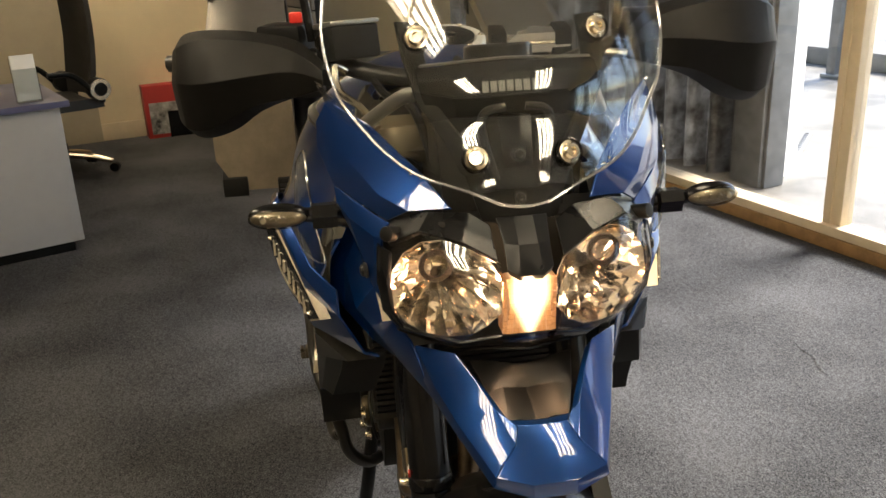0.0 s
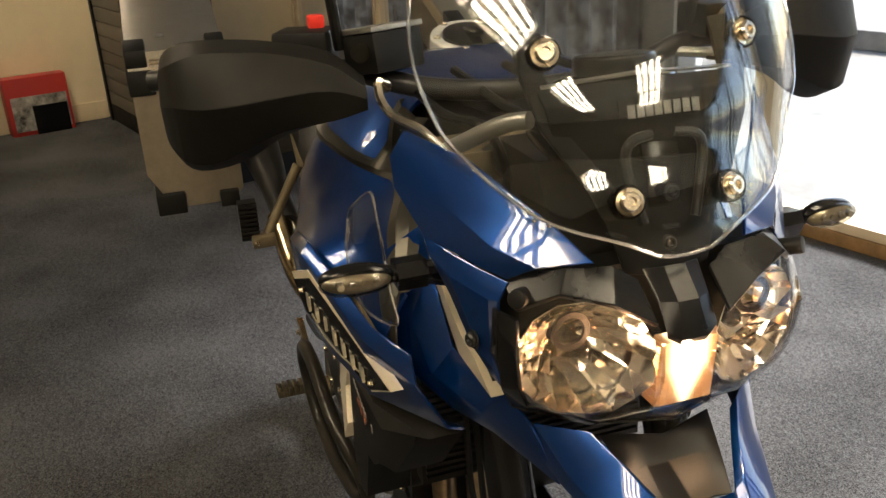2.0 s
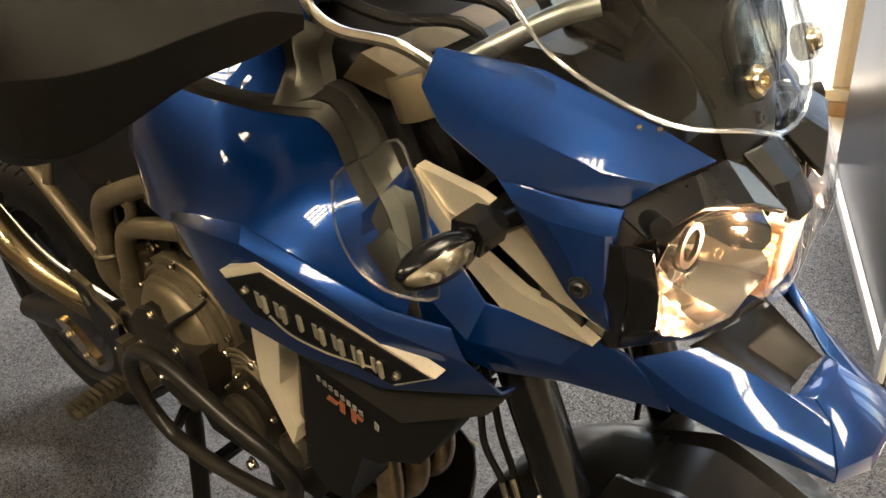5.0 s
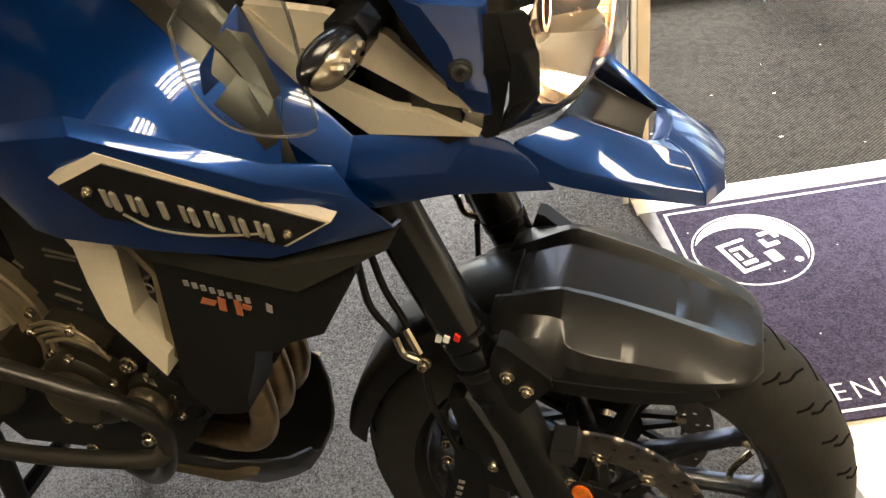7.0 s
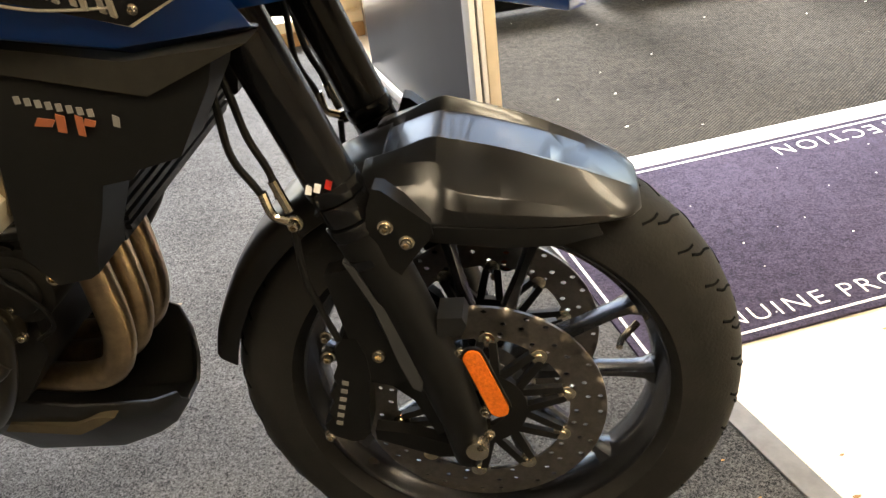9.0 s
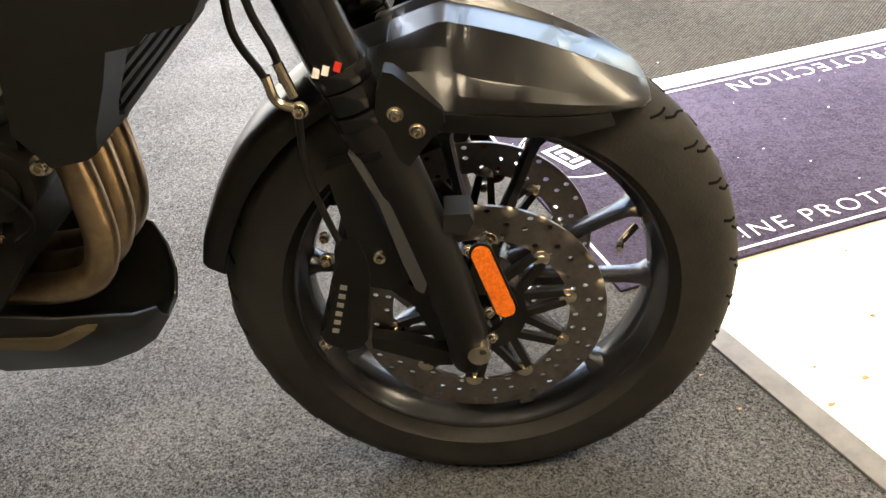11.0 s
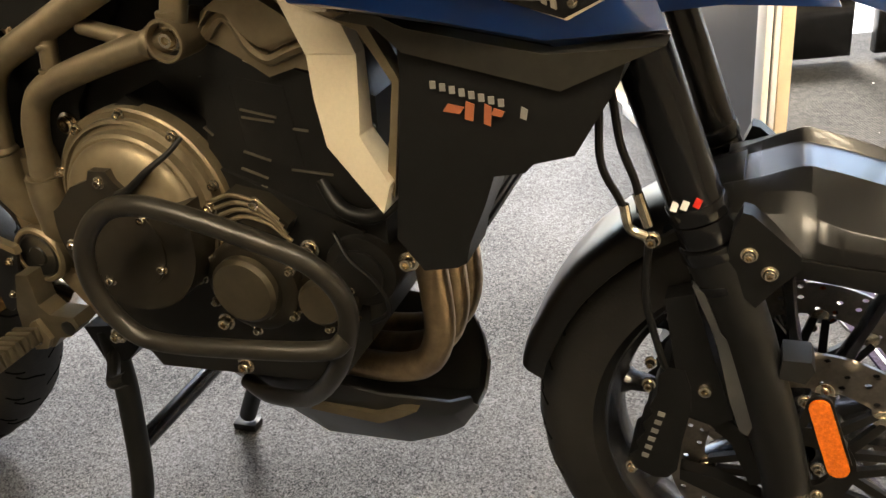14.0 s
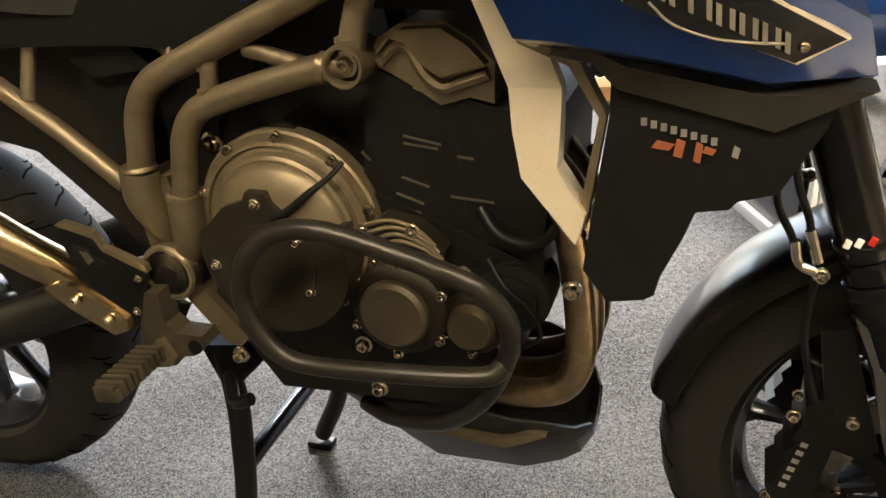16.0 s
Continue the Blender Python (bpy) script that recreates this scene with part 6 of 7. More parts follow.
# engine ----------------------------------------------------------------------------------
eng = group_of("engine", "dark three-cylinder engine with bronze grey covers")
bm = B()
slab(bm, [(-0.63, 0.84), (-0.49, 0.80), (-0.43, 0.78), (-0.44, 0.60), (-0.66, 0.62)], -0.145, 0.145)
part("cylinder_block", bm, ENGINE, eng, bevel=0.008)
bm = B()
slab(bm, [(-0.88, 0.52), (-0.84, 0.72), (-0.74, 0.78), (-0.65, 0.70), (-0.465, 0.625), (-0.475, 0.48), (-0.53, 0.41), (-0.80, 0.40)], -0.15, 0.15)
part("crankcase", bm, ENGINE, eng, bevel=0.012)
for s in (-1, 1):
    plate("head_cover", s, [(-0.622, 0.846), (-0.612, 0.872), (-0.585, 0.888), (-0.535, 0.890), (-0.505, 0.872), (-0.484, 0.848), (-0.486, 0.806), (-0.512, 0.812), (-0.545, 0.802), (-0.575, 0.822), (-0.6, 0.836)], 0.02, 0.152, BRONZE, 0.008, eng, "bronze grey cylinder head cover")
    plate("cover_bulge", s, [(-0.608, 0.858), (-0.600, 0.872), (-0.580, 0.885), (-0.535, 0.887), (-0.508, 0.870), (-0.490, 0.850), (-0.515, 0.843), (-0.540, 0.837), (-0.558, 0.850), (-0.574, 0.872), (-0.592, 0.876)], 0.148, 0.168, BRONZE, 0.009, eng)
    pipe("cover_rib", [(x, s * 0.153, z) for x, z in ((-0.61, 0.848), (-0.59, 0.866), (-0.575, 0.862), (-0.56, 0.835), (-0.54, 0.822), (-0.515, 0.83), (-0.49, 0.838))], 0.0075, BRONZE, 8, 5, eng)
    # glints on the block imitated by thin bright strips, each set by hand
    for x, z, w, tilt in ((-0.572, 0.76, 0.022, 11), (-0.574, 0.753, 0.02, 7), (-0.523, 0.742, 0.009, 7), (-0.584, 0.71, 0.017, 17), (-0.592, 0.689, 0.017, 19), (-0.597, 0.676, 0.018, 15), (-0.599, 0.664, 0.016, 14), (-0.518, 0.693, 0.025, 5), (-0.562, 0.657, 0.008, -14), (-0.641, 0.738, 0.007, 44), (-0.674, 0.739, 0.019, 31), (-0.654, 0.712, 0.008, 41), (-0.637, 0.684, 0.007, 39), (-0.571, 0.817, 0.006, 21)):
        bm = B()
        box(bm, (-w, min(s * 0.143, s * 0.1475), -0.0011), (w, max(s * 0.143, s * 0.1475), 0.0011), Matrix.Translation((x, 0, z)) @ pose(0, 0, 0, 0, tilt, 0))
        part("fin_glint", bm, GLINT_MARK, eng)
    # raised casting panels on the block
    for out, y1 in (([(-0.592, 0.800), (-0.535, 0.790), (-0.525, 0.668), (-0.585, 0.680)], 0.1455), ([(-0.522, 0.785), (-0.452, 0.770), (-0.448, 0.66), (-0.515, 0.668)], 0.1445), ([(-0.64, 0.80), (-0.602, 0.80), (-0.596, 0.70), (-0.64, 0.72)], 0.1452)):
        plate("block_panel", s, out, 0.13, y1, ENGINE, 0.003, eng)
    # clutch cover: stepped dome with a lower plate
    c = (-0.745, 0, 0.65)
    bm = B()
    prof = [(0.119, 0.140), (0.119, 0.160), (0.116, 0.163), (0.109, 0.163), (0.108, 0.170), (0.104, 0.172), (0.102, 0.168), (0.097, 0.170), (0.095, 0.180), (0.091, 0.183)]
    prof += [(0.088 * math.cos(q), 0.183 + 0.026 * math.sin(q)) for q in np.linspace(0.0, 1.56, 9)]
    lathe(bm, [(r, y) for r, y in prof], 56, c)
    if s < 0:
        mirror(bm)
    part("clutch_cover", bm, BRONZE, eng, "domed bronze grey clutch cover")
    bm = B()
    loop = [(c[0] + 0.096 * math.cos(a) + 0.002, c[2] + 0.1 * math.sin(a) - 0.018) for a in np.radians(list(range(165, 376, 10)))]
    loop += [(-0.652, 0.672), (-0.70, 0.668), (-0.736, 0.70), (-0.742, 0.712), (-0.766, 0.712), (-0.772, 0.70), (-0.80, 0.69), (-0.826, 0.664)]
    slab(bm, loop, s * 0.165, s * 0.2115)
    part("clutch_plate", bm, CASE, eng, "dark cover plate", bevel=0.010, seg=3)
    for tri in ([(-0.786, 0.604), (-0.779, 0.600), (-0.765, 0.634), (-0.769, 0.640)], [(-0.776, 0.600), (-0.771, 0.598), (-0.762, 0.616), (-0.766, 0.618)]):
        plate("cast_mark", s, tri, 0.205, 0.2128, GLINT_MARK, 0.0008, eng)
    bm = B()
    slab(bm, [(-0.745 + 0.056 * math.cos(a), 0.618 + 0.056 * math.sin(a)) for a in np.linspace(0, 2 * math.pi, 40, endpoint=False)], s * 0.205, s * 0.2135)
    part("plate_boss", bm, CASE, eng, bevel=0.003)
    pipe("release_arm", [(x, s * y, z) for x, y, z in ((-0.735, 0.210, 0.684), (-0.715, 0.212, 0.692), (-0.69, 0.205, 0.712), (-0.668, 0.19, 0.728), (-0.655, 0.178, 0.742))], [0.005, 0.0048, 0.0035, 0.003], BLACK, 10, 4, eng)
    for x, z in ((-0.755, 0.698), (-0.709, 0.655), (-0.7, 0.592), (-0.822, 0.615), (-0.78, 0.57)):
        bolt("bolt", (x, s * 0.211, z), 0.0055, 0.007, eng, axis=(0, s, 0))
    for k in range(10):
        a = math.radians(-20 + 36 * k)
        bolt("bolt", (c[0] + 0.113 * math.cos(a), s * 0.166, c[2] + 0.113 * math.sin(a)), 0.0052, 0.008, eng, axis=(0, s, 0))
    for (x, z), r, ym in (((-0.607, 0.558), 0.060, 0.195), ((-0.52, 0.54), 0.04, 0.178)):
        bm = B()
        lathe(bm, [(r, 0.14), (r, ym - 0.018), (r * 0.9, ym - 0.012), (r * 0.72, ym - 0.010), (r * 0.68, ym), (r * 0.3, ym + 0.003), (0.0005, ym + 0.003)], 44, (x, 0, z))
        if s < 0:
            mirror(bm)
        part("round_cover", bm, CASE, eng)
        bm = B()
        lathe(bm, [(r * 0.70, ym - 0.008), (r * 0.70, ym + 0.001), (r * 0.62, ym + 0.006), (r * 0.3, ym + 0.0075), (0.0005, ym + 0.0075)], 44, (x, 0, z + 0.004))
        if s < 0:
            mirror(bm)
        part("cover_cap", bm, CAP, eng, "bronze grey cover cap")
        for k in range(6):
            a = math.radians(25 + 60 * k)
            bolt("bolt", (x + r * 1.02 * math.cos(a), s * (ym - 0.018), z + r * 1.02 * math.sin(a)), 0.005, 0.008, eng, axis=(0, s, 0))
    plate("oil_filler", s, [(-0.650, 0.652), (-0.618, 0.676), (-0.575, 0.668), (-0.545, 0.640), (-0.556, 0.622), (-0.60, 0.636)], 0.13, 0.172, CASE, 0.004, eng)
    for k in range(4):
        pipe("filler_rib", [(x + 0.004 * k, s * 0.1735, z - 0.0085 * k) for x, z in ((-0.640, 0.664), (-0.61, 0.673), (-0.578, 0.664), (-0.556, 0.645))], 0.0028, BRONZE, 8, 4, eng)
    for x, z in ((-0.645, 0.654), (-0.583, 0.662)):
        bolt("bolt", (x, s * 0.17, z), 0.007, 0.008, eng, axis=(0, s, 0))
    for x, y, z in ((-0.526, 0.166, 0.609), (-0.643, 0.176, 0.441), (-0.399, 0.183, 0.612), (-0.43, 0.175, 0.755), (-0.545, 0.17, 0.475), (-0.66, 0.17, 0.50)):
        bolt("bolt", (x, s * y, z), 0.0085, 0.012, eng, axis=(0, s, 0))
    bm = B()
    rod(bm, (-0.472, s * 0.10, 0.578), (-0.472, s * 0.160, 0.578), 0.044, seg=40)
    rod(bm, (-0.472, s * 0.160, 0.578), (-0.472, s * 0.167, 0.578), 0.030, seg=40)
    part("oil_filter", bm, ENGINE, eng, bevel=0.004)
    pipe("coolant_hose", [(-0.425, s * 0.12, 0.66), (-0.45, s * 0.15, 0.645), (-0.485, s * 0.155, 0.655), (-0.51, s * 0.14, 0.68)], 0.009, BLACK, 12, 4, eng)
    pipe("oil_line", [(-0.50, s * 0.155, 0.625), (-0.478, s * 0.17, 0.60), (-0.45, s * 0.172, 0.575), (-0.44, s * 0.165, 0.535), (-0.47, s * 0.16, 0.51)], 0.003, BLACK, 8, 4, eng)
for y in (-0.115, -0.06, -0.005):
    pipe("header_pipe", [(-0.455, y, 0.72), (-0.42, y, 0.67), (-0.408, y, 0.60), (-0.402, y, 0.53), (-0.404, y, 0.475), (-0.425, y * 0.97, 0.432), (-0.47, y * 0.9, 0.410), (-0.54, y * 0.8, 0.402), (-0.7, y * 0.6, 0.395)], 0.0190, HEADER, 20, 6, eng, "heat-stained exhaust header")
pan = []
for x, prof in ((-0.76, ((0.09, 0.40), (0.085, 0.36), (0.03, 0.31))), (-0.62, ((0.125, 0.395), (0.118, 0.345), (0.06, 0.245))), (-0.49, ((0.125, 0.378), (0.114, 0.342), (0.062, 0.25))), (-0.44, ((0.108, 0.366), (0.096, 0.330), (0.05, 0.262))), (-0.415, ((0.080, 0.345), (0.072, 0.318), (0.042, 0.275))), (-0.398, ((0.045, 0.330), (0.04, 0.316), (0.02, 0.295)))):
    pan.append([(x, -y, z) for y, z in prof] + [(x, y, z) for y, z in reversed(prof)])
bm = B()
facet(bm, pan, 0.006)
part("belly_pan", bm, SATIN, eng, "satin black belly pan", bevel=0.006)
for s in (-1, 1):
    plate("belly_stripe", s, [(-0.60, 0.338), (-0.50, 0.330), (-0.468, 0.345), (-0.445, 0.358), (-0.47, 0.358), (-0.505, 0.345), (-0.59, 0.35)], 0.11, 0.1235, BRONZE, 0.002, eng)
    pipe("crash_bar", [(x, s * y, z) for x, y, z in ((-0.70, 0.11, 0.36), (-0.645, 0.14, 0.366), (-0.56, 0.18, 0.405), (-0.495, 0.215, 0.475), (-0.462, 0.226, 0.545), (-0.456, 0.236, 0.59), (-0.470, 0.250, 0.630), (-0.507, 0.260, 0.658), (-0.62, 0.265, 0.694),
         (-0.678, 0.268, 0.700), (-0.718, 0.267, 0.683), (-0.748, 0.266, 0.648), (-0.760, 0.262, 0.605), (-0.752, 0.258, 0.562), (-0.728, 0.254, 0.528), (-0.69, 0.252, 0.517), (-0.60, 0.250, 0.519), (-0.49, 0.238, 0.522), (-0.465, 0.228, 0.535))], 0.0115, BAR, 18, 6, None, "satin dark bronze engine crash bar")

# exhaust -------------------------------------------------------------------------------
pipe("link_pipe", [(-0.98, -0.10, 0.45), (-1.06, -0.13, 0.50), (-1.115, -0.165, 0.555), (-1.18, -0.205, 0.63), (-1.3, -0.22, 0.73)], 0.029, GOLD_STEEL, 24, 6, None, "polished straw-tinted exhaust link pipe")
plate("heat_shield", -1, [(-1.076, 0.567), (-1.053, 0.576), (-1.018, 0.573), (-0.957, 0.535), (-0.956, 0.519), (-0.98, 0.509), (-1.038, 0.538)], 0.224, 0.236, GOLD_STEEL, 0.004)
for x, z in ((-1.026, 0.556), (-0.982, 0.532)):
    bolt("bolt", (x, -0.238, z), 0.0055, 0.006, bike)
pipe("silencer", [(-1.28, -0.205, 0.715), (-1.42, -0.215, 0.79), (-1.72, -0.23, 0.90), (-1.80, -0.23, 0.925)], [0.0295, 0.031, 0.052, 0.056, 0.045], SATIN, 28, 5, None, "satin black silencer")
for s in (-1, 1):
    hang = group_of("passenger_peg", "black ribbed rubber passenger foot peg on a bronze grey strut")
    pipe("strut", [(-1.158, s * 0.181, 0.887), (-1.158, s * 0.225, 0.81), (-1.155, s * 0.262, 0.745)], [0.011, 0.010, 0.012], BRONZE, 12, 3, hang)
    bm = B()
    box(bm, (-1.165, min(s * 0.25, s * 0.30), 0.722), (-1.125, max(s * 0.25, s * 0.30), 0.748))
    part("hinge_block", bm, BRONZE, hang, bevel=0.004)
    bolt("bolt", (-1.126, s * 0.290, 0.735), 0.005, 0.006, hang, axis=(1, 0, 0))
    bm = B()
    comb = [(-1.165, 0.735), (-1.165, 0.825)]
    for k in reversed(range(8)):
        z = 0.742 + 0.0098 * k
        comb += [(-1.150, z + 0.0085), (-1.150, z + 0.006), (-1.142, z + 0.005), (-1.142, z), (-1.150, z - 0.001)]
    slab(bm, comb + [(-1.150, 0.735)], s * 0.281, s * 0.320)
    part("rubber_peg", bm, BLACK, hang, "folded black ribbed rubber peg")
# swing arm
pipe("swing_arm", [(-0.92, -0.13, 0.56), (-1.1, -0.14, 0.50), (-1.3, -0.14, 0.42), (-1.5, -0.135, 0.355)], [0.03, 0.036, 0.034, 0.028], ENGINE, 16, 5)
pipe("drive_arm", [(-0.92, 0.13, 0.56), (-1.1, 0.15, 0.50), (-1.3, 0.15, 0.42), (-1.5, 0.14, 0.355)], [0.035, 0.045, 0.05, 0.06], ENGINE, 16, 5)

# centre stand
st = group_of("centre_stand", "black tubular centre stand")
for s in (-1, 1):
    pipe("stand_leg", [(-0.905, s * 0.125, 0.43), (-0.892, s * 0.135, 0.37), (-0.885, s * 0.15, 0.30), (-0.895, s * 0.17, 0.16), (-0.955, s * 0.185, 0.03)], 0.0165, BLACK, 16, 6, st)
    bm = B()
    box(bm, (-0.985, s * 0.185 - 0.016, 0.0), (-0.935, s * 0.185 + 0.016, 0.016))
    part("stand_foot", bm, BLACK, st, bevel=0.005)
    plate("stand_bracket", s, [(-0.93, 0.44), (-0.86, 0.45), (-0.84, 0.42), (-0.87, 0.39), (-0.91, 0.385)], 0.1, 0.14, BLACK, 0.004, st)
pipe("cross_bar", [(-0.888, -0.158, 0.245), (-0.888, 0.158, 0.245)], 0.014, GLOSS, 16, 1, st)
pipe("lever", [(-0.90, -0.13, 0.40), (-0.87, -0.17, 0.395), (-0.845, -0.2, 0.40), (-0.82, -0.2, 0.41)], 0.009, BLACK, 10, 3, st)

# screen and cockpit --------------------------------------------------------------------
ck = group_of("cockpit")
scr = []
for z, x0, w, k in ((1.098, 0.030, 0.030, 2.2), (1.112, 0.027, 0.062, 2.2), (1.128, 0.021, 0.113, 2.2), (1.151, 0.013, 0.147, 2.2), (1.186, -0.001, 0.178, 2.2), (1.218, -0.008, 0.196, 2.1), (1.28, -0.033, 0.205, 2.1), (1.37, -0.075, 0.185, 2.2), (1.44, -0.11, 0.14, 2.4)):
    scr.append([(x0 - k * (w * u) ** 2, w * u, z + 0.004 * (u * u - 1) * (z < 1.1)) for u in (-1, -0.8, -0.5, -0.2, 0.2, 0.5, 0.8, 1)])
bm = B()
skin(bm, scr, 0.004, 4)
screen = part("windscreen", bm, SCREEN, ck, "clear acrylic windscreen")
screen.visible_shadow = False
rim_line = [r[0] for r in reversed(scr)] + scr[0][1:-1] + [r[-1] for r in scr]
pipe("screen_edge", rim_line, 0.0021, EDGE, 8, 4, ck, "rounded clear acrylic edge").visible_shadow = False
for s in (-1, 1):
    for x, y, z in ((-0.056, 0.102, 1.272), (0.012, 0.052, 1.147)):
        bm = B()
        rod(bm, (x - 0.006, s * y, z - 0.003), (x + 0.006, s * y, z + 0.002), 0.0155, seg=28)
        part("grommet", bm, SMOKE, ck, bevel=0.002)
        bolt("screen_bolt", (x + 0.004, s * y, z + 0.001), 0.0095, 0.009, ck, axis=(0.9, s * 0.25, 0.35), label="bright button-head screen bolt")
    folded("screen_arm", s, [[(-0.09, 0.088, 1.285), (-0.078, 0.122, 1.29)], [(-0.075, 0.092, 1.25), (-0.07, 0.118, 1.255)], [(-0.035, 0.085, 1.20), (-0.045, 0.108, 1.205)], [(-0.005, 0.055, 1.155), (-0.015, 0.075, 1.15)], [(0.0, 0.04, 1.125), (-0.005, 0.066, 1.125)]], 0.008, BLACK, 0.002, ck)
    folded("tinted_wing", s, [[(-0.175, 0.215, 1.215), (-0.19, 0.2, 1.188)], [(-0.13, 0.195, 1.2), (-0.15, 0.196, 1.17)], [(-0.09, 0.16, 1.165), (-0.09, 0.158, 1.15)]], 0.003, SCREEN, 0.0, ck).visible_shadow = False
    pipe("stay", [(-0.20, s * 0.16, 1.15), (-0.12, s * 0.12, 1.195), (-0.09, s * 0.10, 1.205)], 0.009, ALU, 12, 3, ck)
    bm = B()
    rod(bm, (-0.075, s * 0.045, 1.175), (-0.13, s * 0.047, 1.198), 0.036, 0.044, seg=36)
    part("instrument_pod", bm, GLOSS, ck, bevel=0.006)
bm = B()
rod(bm, (-0.113, 0.003, 1.205), (-0.119, 0.003, 1.2535), 0.043, 0.041, seg=44)
part("dial_hood", bm, FENDER, ck, "satin black instrument hood", bevel=0.006, seg=3)
bm = B()
facet(bm, [[(-0.065, -0.105, 1.238), (-0.052, -0.05, 1.242), (-0.048, 0, 1.243), (-0.052, 0.05, 1.242), (-0.065, 0.105, 1.238)],
           [(-0.045, -0.105, 1.226), (-0.028, -0.05, 1.232), (-0.024, 0, 1.233), (-0.028, 0.05, 1.232), (-0.045, 0.105, 1.226)],
           [(-0.04, -0.1, 1.2), (-0.020, -0.05, 1.205), (-0.016, 0, 1.206), (-0.020, 0.05, 1.205), (-0.04, 0.1, 1.2)],
           [(-0.035, -0.075, 1.17), (-0.022, -0.04, 1.175), (-0.03, 0, 1.175), (-0.022, 0.04, 1.175), (-0.035, 0.075, 1.17)],
           [(-0.012, -0.06, 1.12), (-0.004, -0.03, 1.12), (-0.008, 0, 1.12), (-0.004, 0.03, 1.12), (-0.012, 0.06, 1.12)],
           [(0.0, -0.045, 1.07), (0.008, -0.02, 1.068), (0.01, 0, 1.068), (0.008, 0.02, 1.068), (0.0, 0.045, 1.07)]], 0.006)
part("instrument_cowl", bm, BLACK, ck, "black instrument cowl", bevel=0.004)
for s in (-1, 1):
    pipe("cowl_rib", [(-0.020, s * 0.012, 1.196), (-0.016, s * 0.034, 1.192), (-0.014, s * 0.040, 1.175), (-0.006, s * 0.033, 1.14), (0.0, s * 0.027, 1.118)], 0.005, SATIN, 10, 4, ck)
bm = B()
facet(bm, [[(-0.0235, y, 1.188) for y in (-0.02, 0, 0.02)], [(-0.005, y, 1.13) for y in (-0.017, 0, 0.017)]], 0.004)
part("centre_duct", bm, GLOSS, ck, bevel=0.003)
bm = B()
facet(bm, [[(-0.062, y, 1.2405 + 0.004 * (1 - abs(y) / 0.1)) for y in (-0.1, -0.05, 0, 0.05, 0.1)], [(-0.069, y, 1.2412 + 0.004 * (1 - abs(y) / 0.1)) for y in (-0.1, -0.05, 0, 0.05, 0.1)]], 0.002)
part("cowl_lip", bm, ALU, ck, "pale cowl lip")
for k in range(8):
    bm = B()
    y = -0.033 + 0.0094 * k
    box(bm, (0, -0.0036, -0.006), (0.0012, 0.0036, 0.006), Matrix.Translation((-0.0212 + 0.0006 * abs(k - 3.5), y, 1.219)) @ pose(0, 0, 0, 0, -17, 0))
    part("raised_mark", bm, GREY_MARK, ck)
bm = B()
box(bm, (-0.0005, -0.044, -0.0105), (0.0006, 0.044, 0.0105), Matrix.Translation((-0.0216, 0, 1.219)) @ pose(0, 0, 0, 0, -17, 0))
part("mark_plate", bm, BLACK, ck)
for y, z in ((0.0, 1.145), (0.0, 1.095)):
    bolt("bolt", (0.0, y, z), 0.006, 0.006, ck, SATIN, (1, 0, 0.3))

# handlebar, guards and controls
bars = group_of("handlebar")
# the bars stand turned to the right, so the far half swings forward
SWING = Matrix.Translation((-0.33, 0, 0)) @ pose(0, 0, 0, 0, 0, -18) @ Matrix.Translation((0.33, 0, 0))


def swung(s, p):
    v = Vector(p)
    return tuple(SWING @ Vector((v.x, -v.y, v.z))) if s > 0 else tuple(v)


arm = [(-0.52, -0.44, 1.205), (-0.47, -0.33, 1.213), (-0.42, -0.22, 1.215), (-0.36, -0.12, 1.19)]
pipe("bar", arm + [(-0.335, 0, 1.18)] + [swung(1, p) for p in reversed(arm)], 0.0135, SATIN, 16, 6, bars)
GUARD_SECTIONS = ((0.200, ((0.020, 1.215), (0.048, 1.207), (0.054, 1.195), (0.050, 1.182), (0.020, 1.178))), (0.240, ((-0.005, 1.245), (0.042, 1.236), (0.056, 1.208), (0.048, 1.172), (0.010, 1.168))),
                  (0.300, ((-0.030, 1.256), (0.020, 1.249), (0.054, 1.205), (0.030, 1.160), (-0.010, 1.145))), (0.345, ((-0.045, 1.260), (0.006, 1.252), (0.044, 1.198), (0.012, 1.138), (-0.035, 1.115))),
                  (0.390, ((-0.060, 1.260), (-0.014, 1.250), (0.022, 1.192), (-0.010, 1.118), (-0.065, 1.096))), (0.425, ((-0.085, 1.253), (-0.035, 1.238), (-0.012, 1.190), (-0.030, 1.120), (-0.082, 1.095))),
                  (0.448, ((-0.120, 1.235), (-0.085, 1.222), (-0.062, 1.182), (-0.075, 1.135), (-0.110, 1.115))), (0.456, ((-0.150, 1.210), (-0.130, 1.200), (-0.120, 1.175), (-0.125, 1.150), (-0.145, 1.140))))
HALF_TURN = Matrix.Translation((-0.33, 0, 0)) @ pose(0, 0, 0, 0, 0, -9)
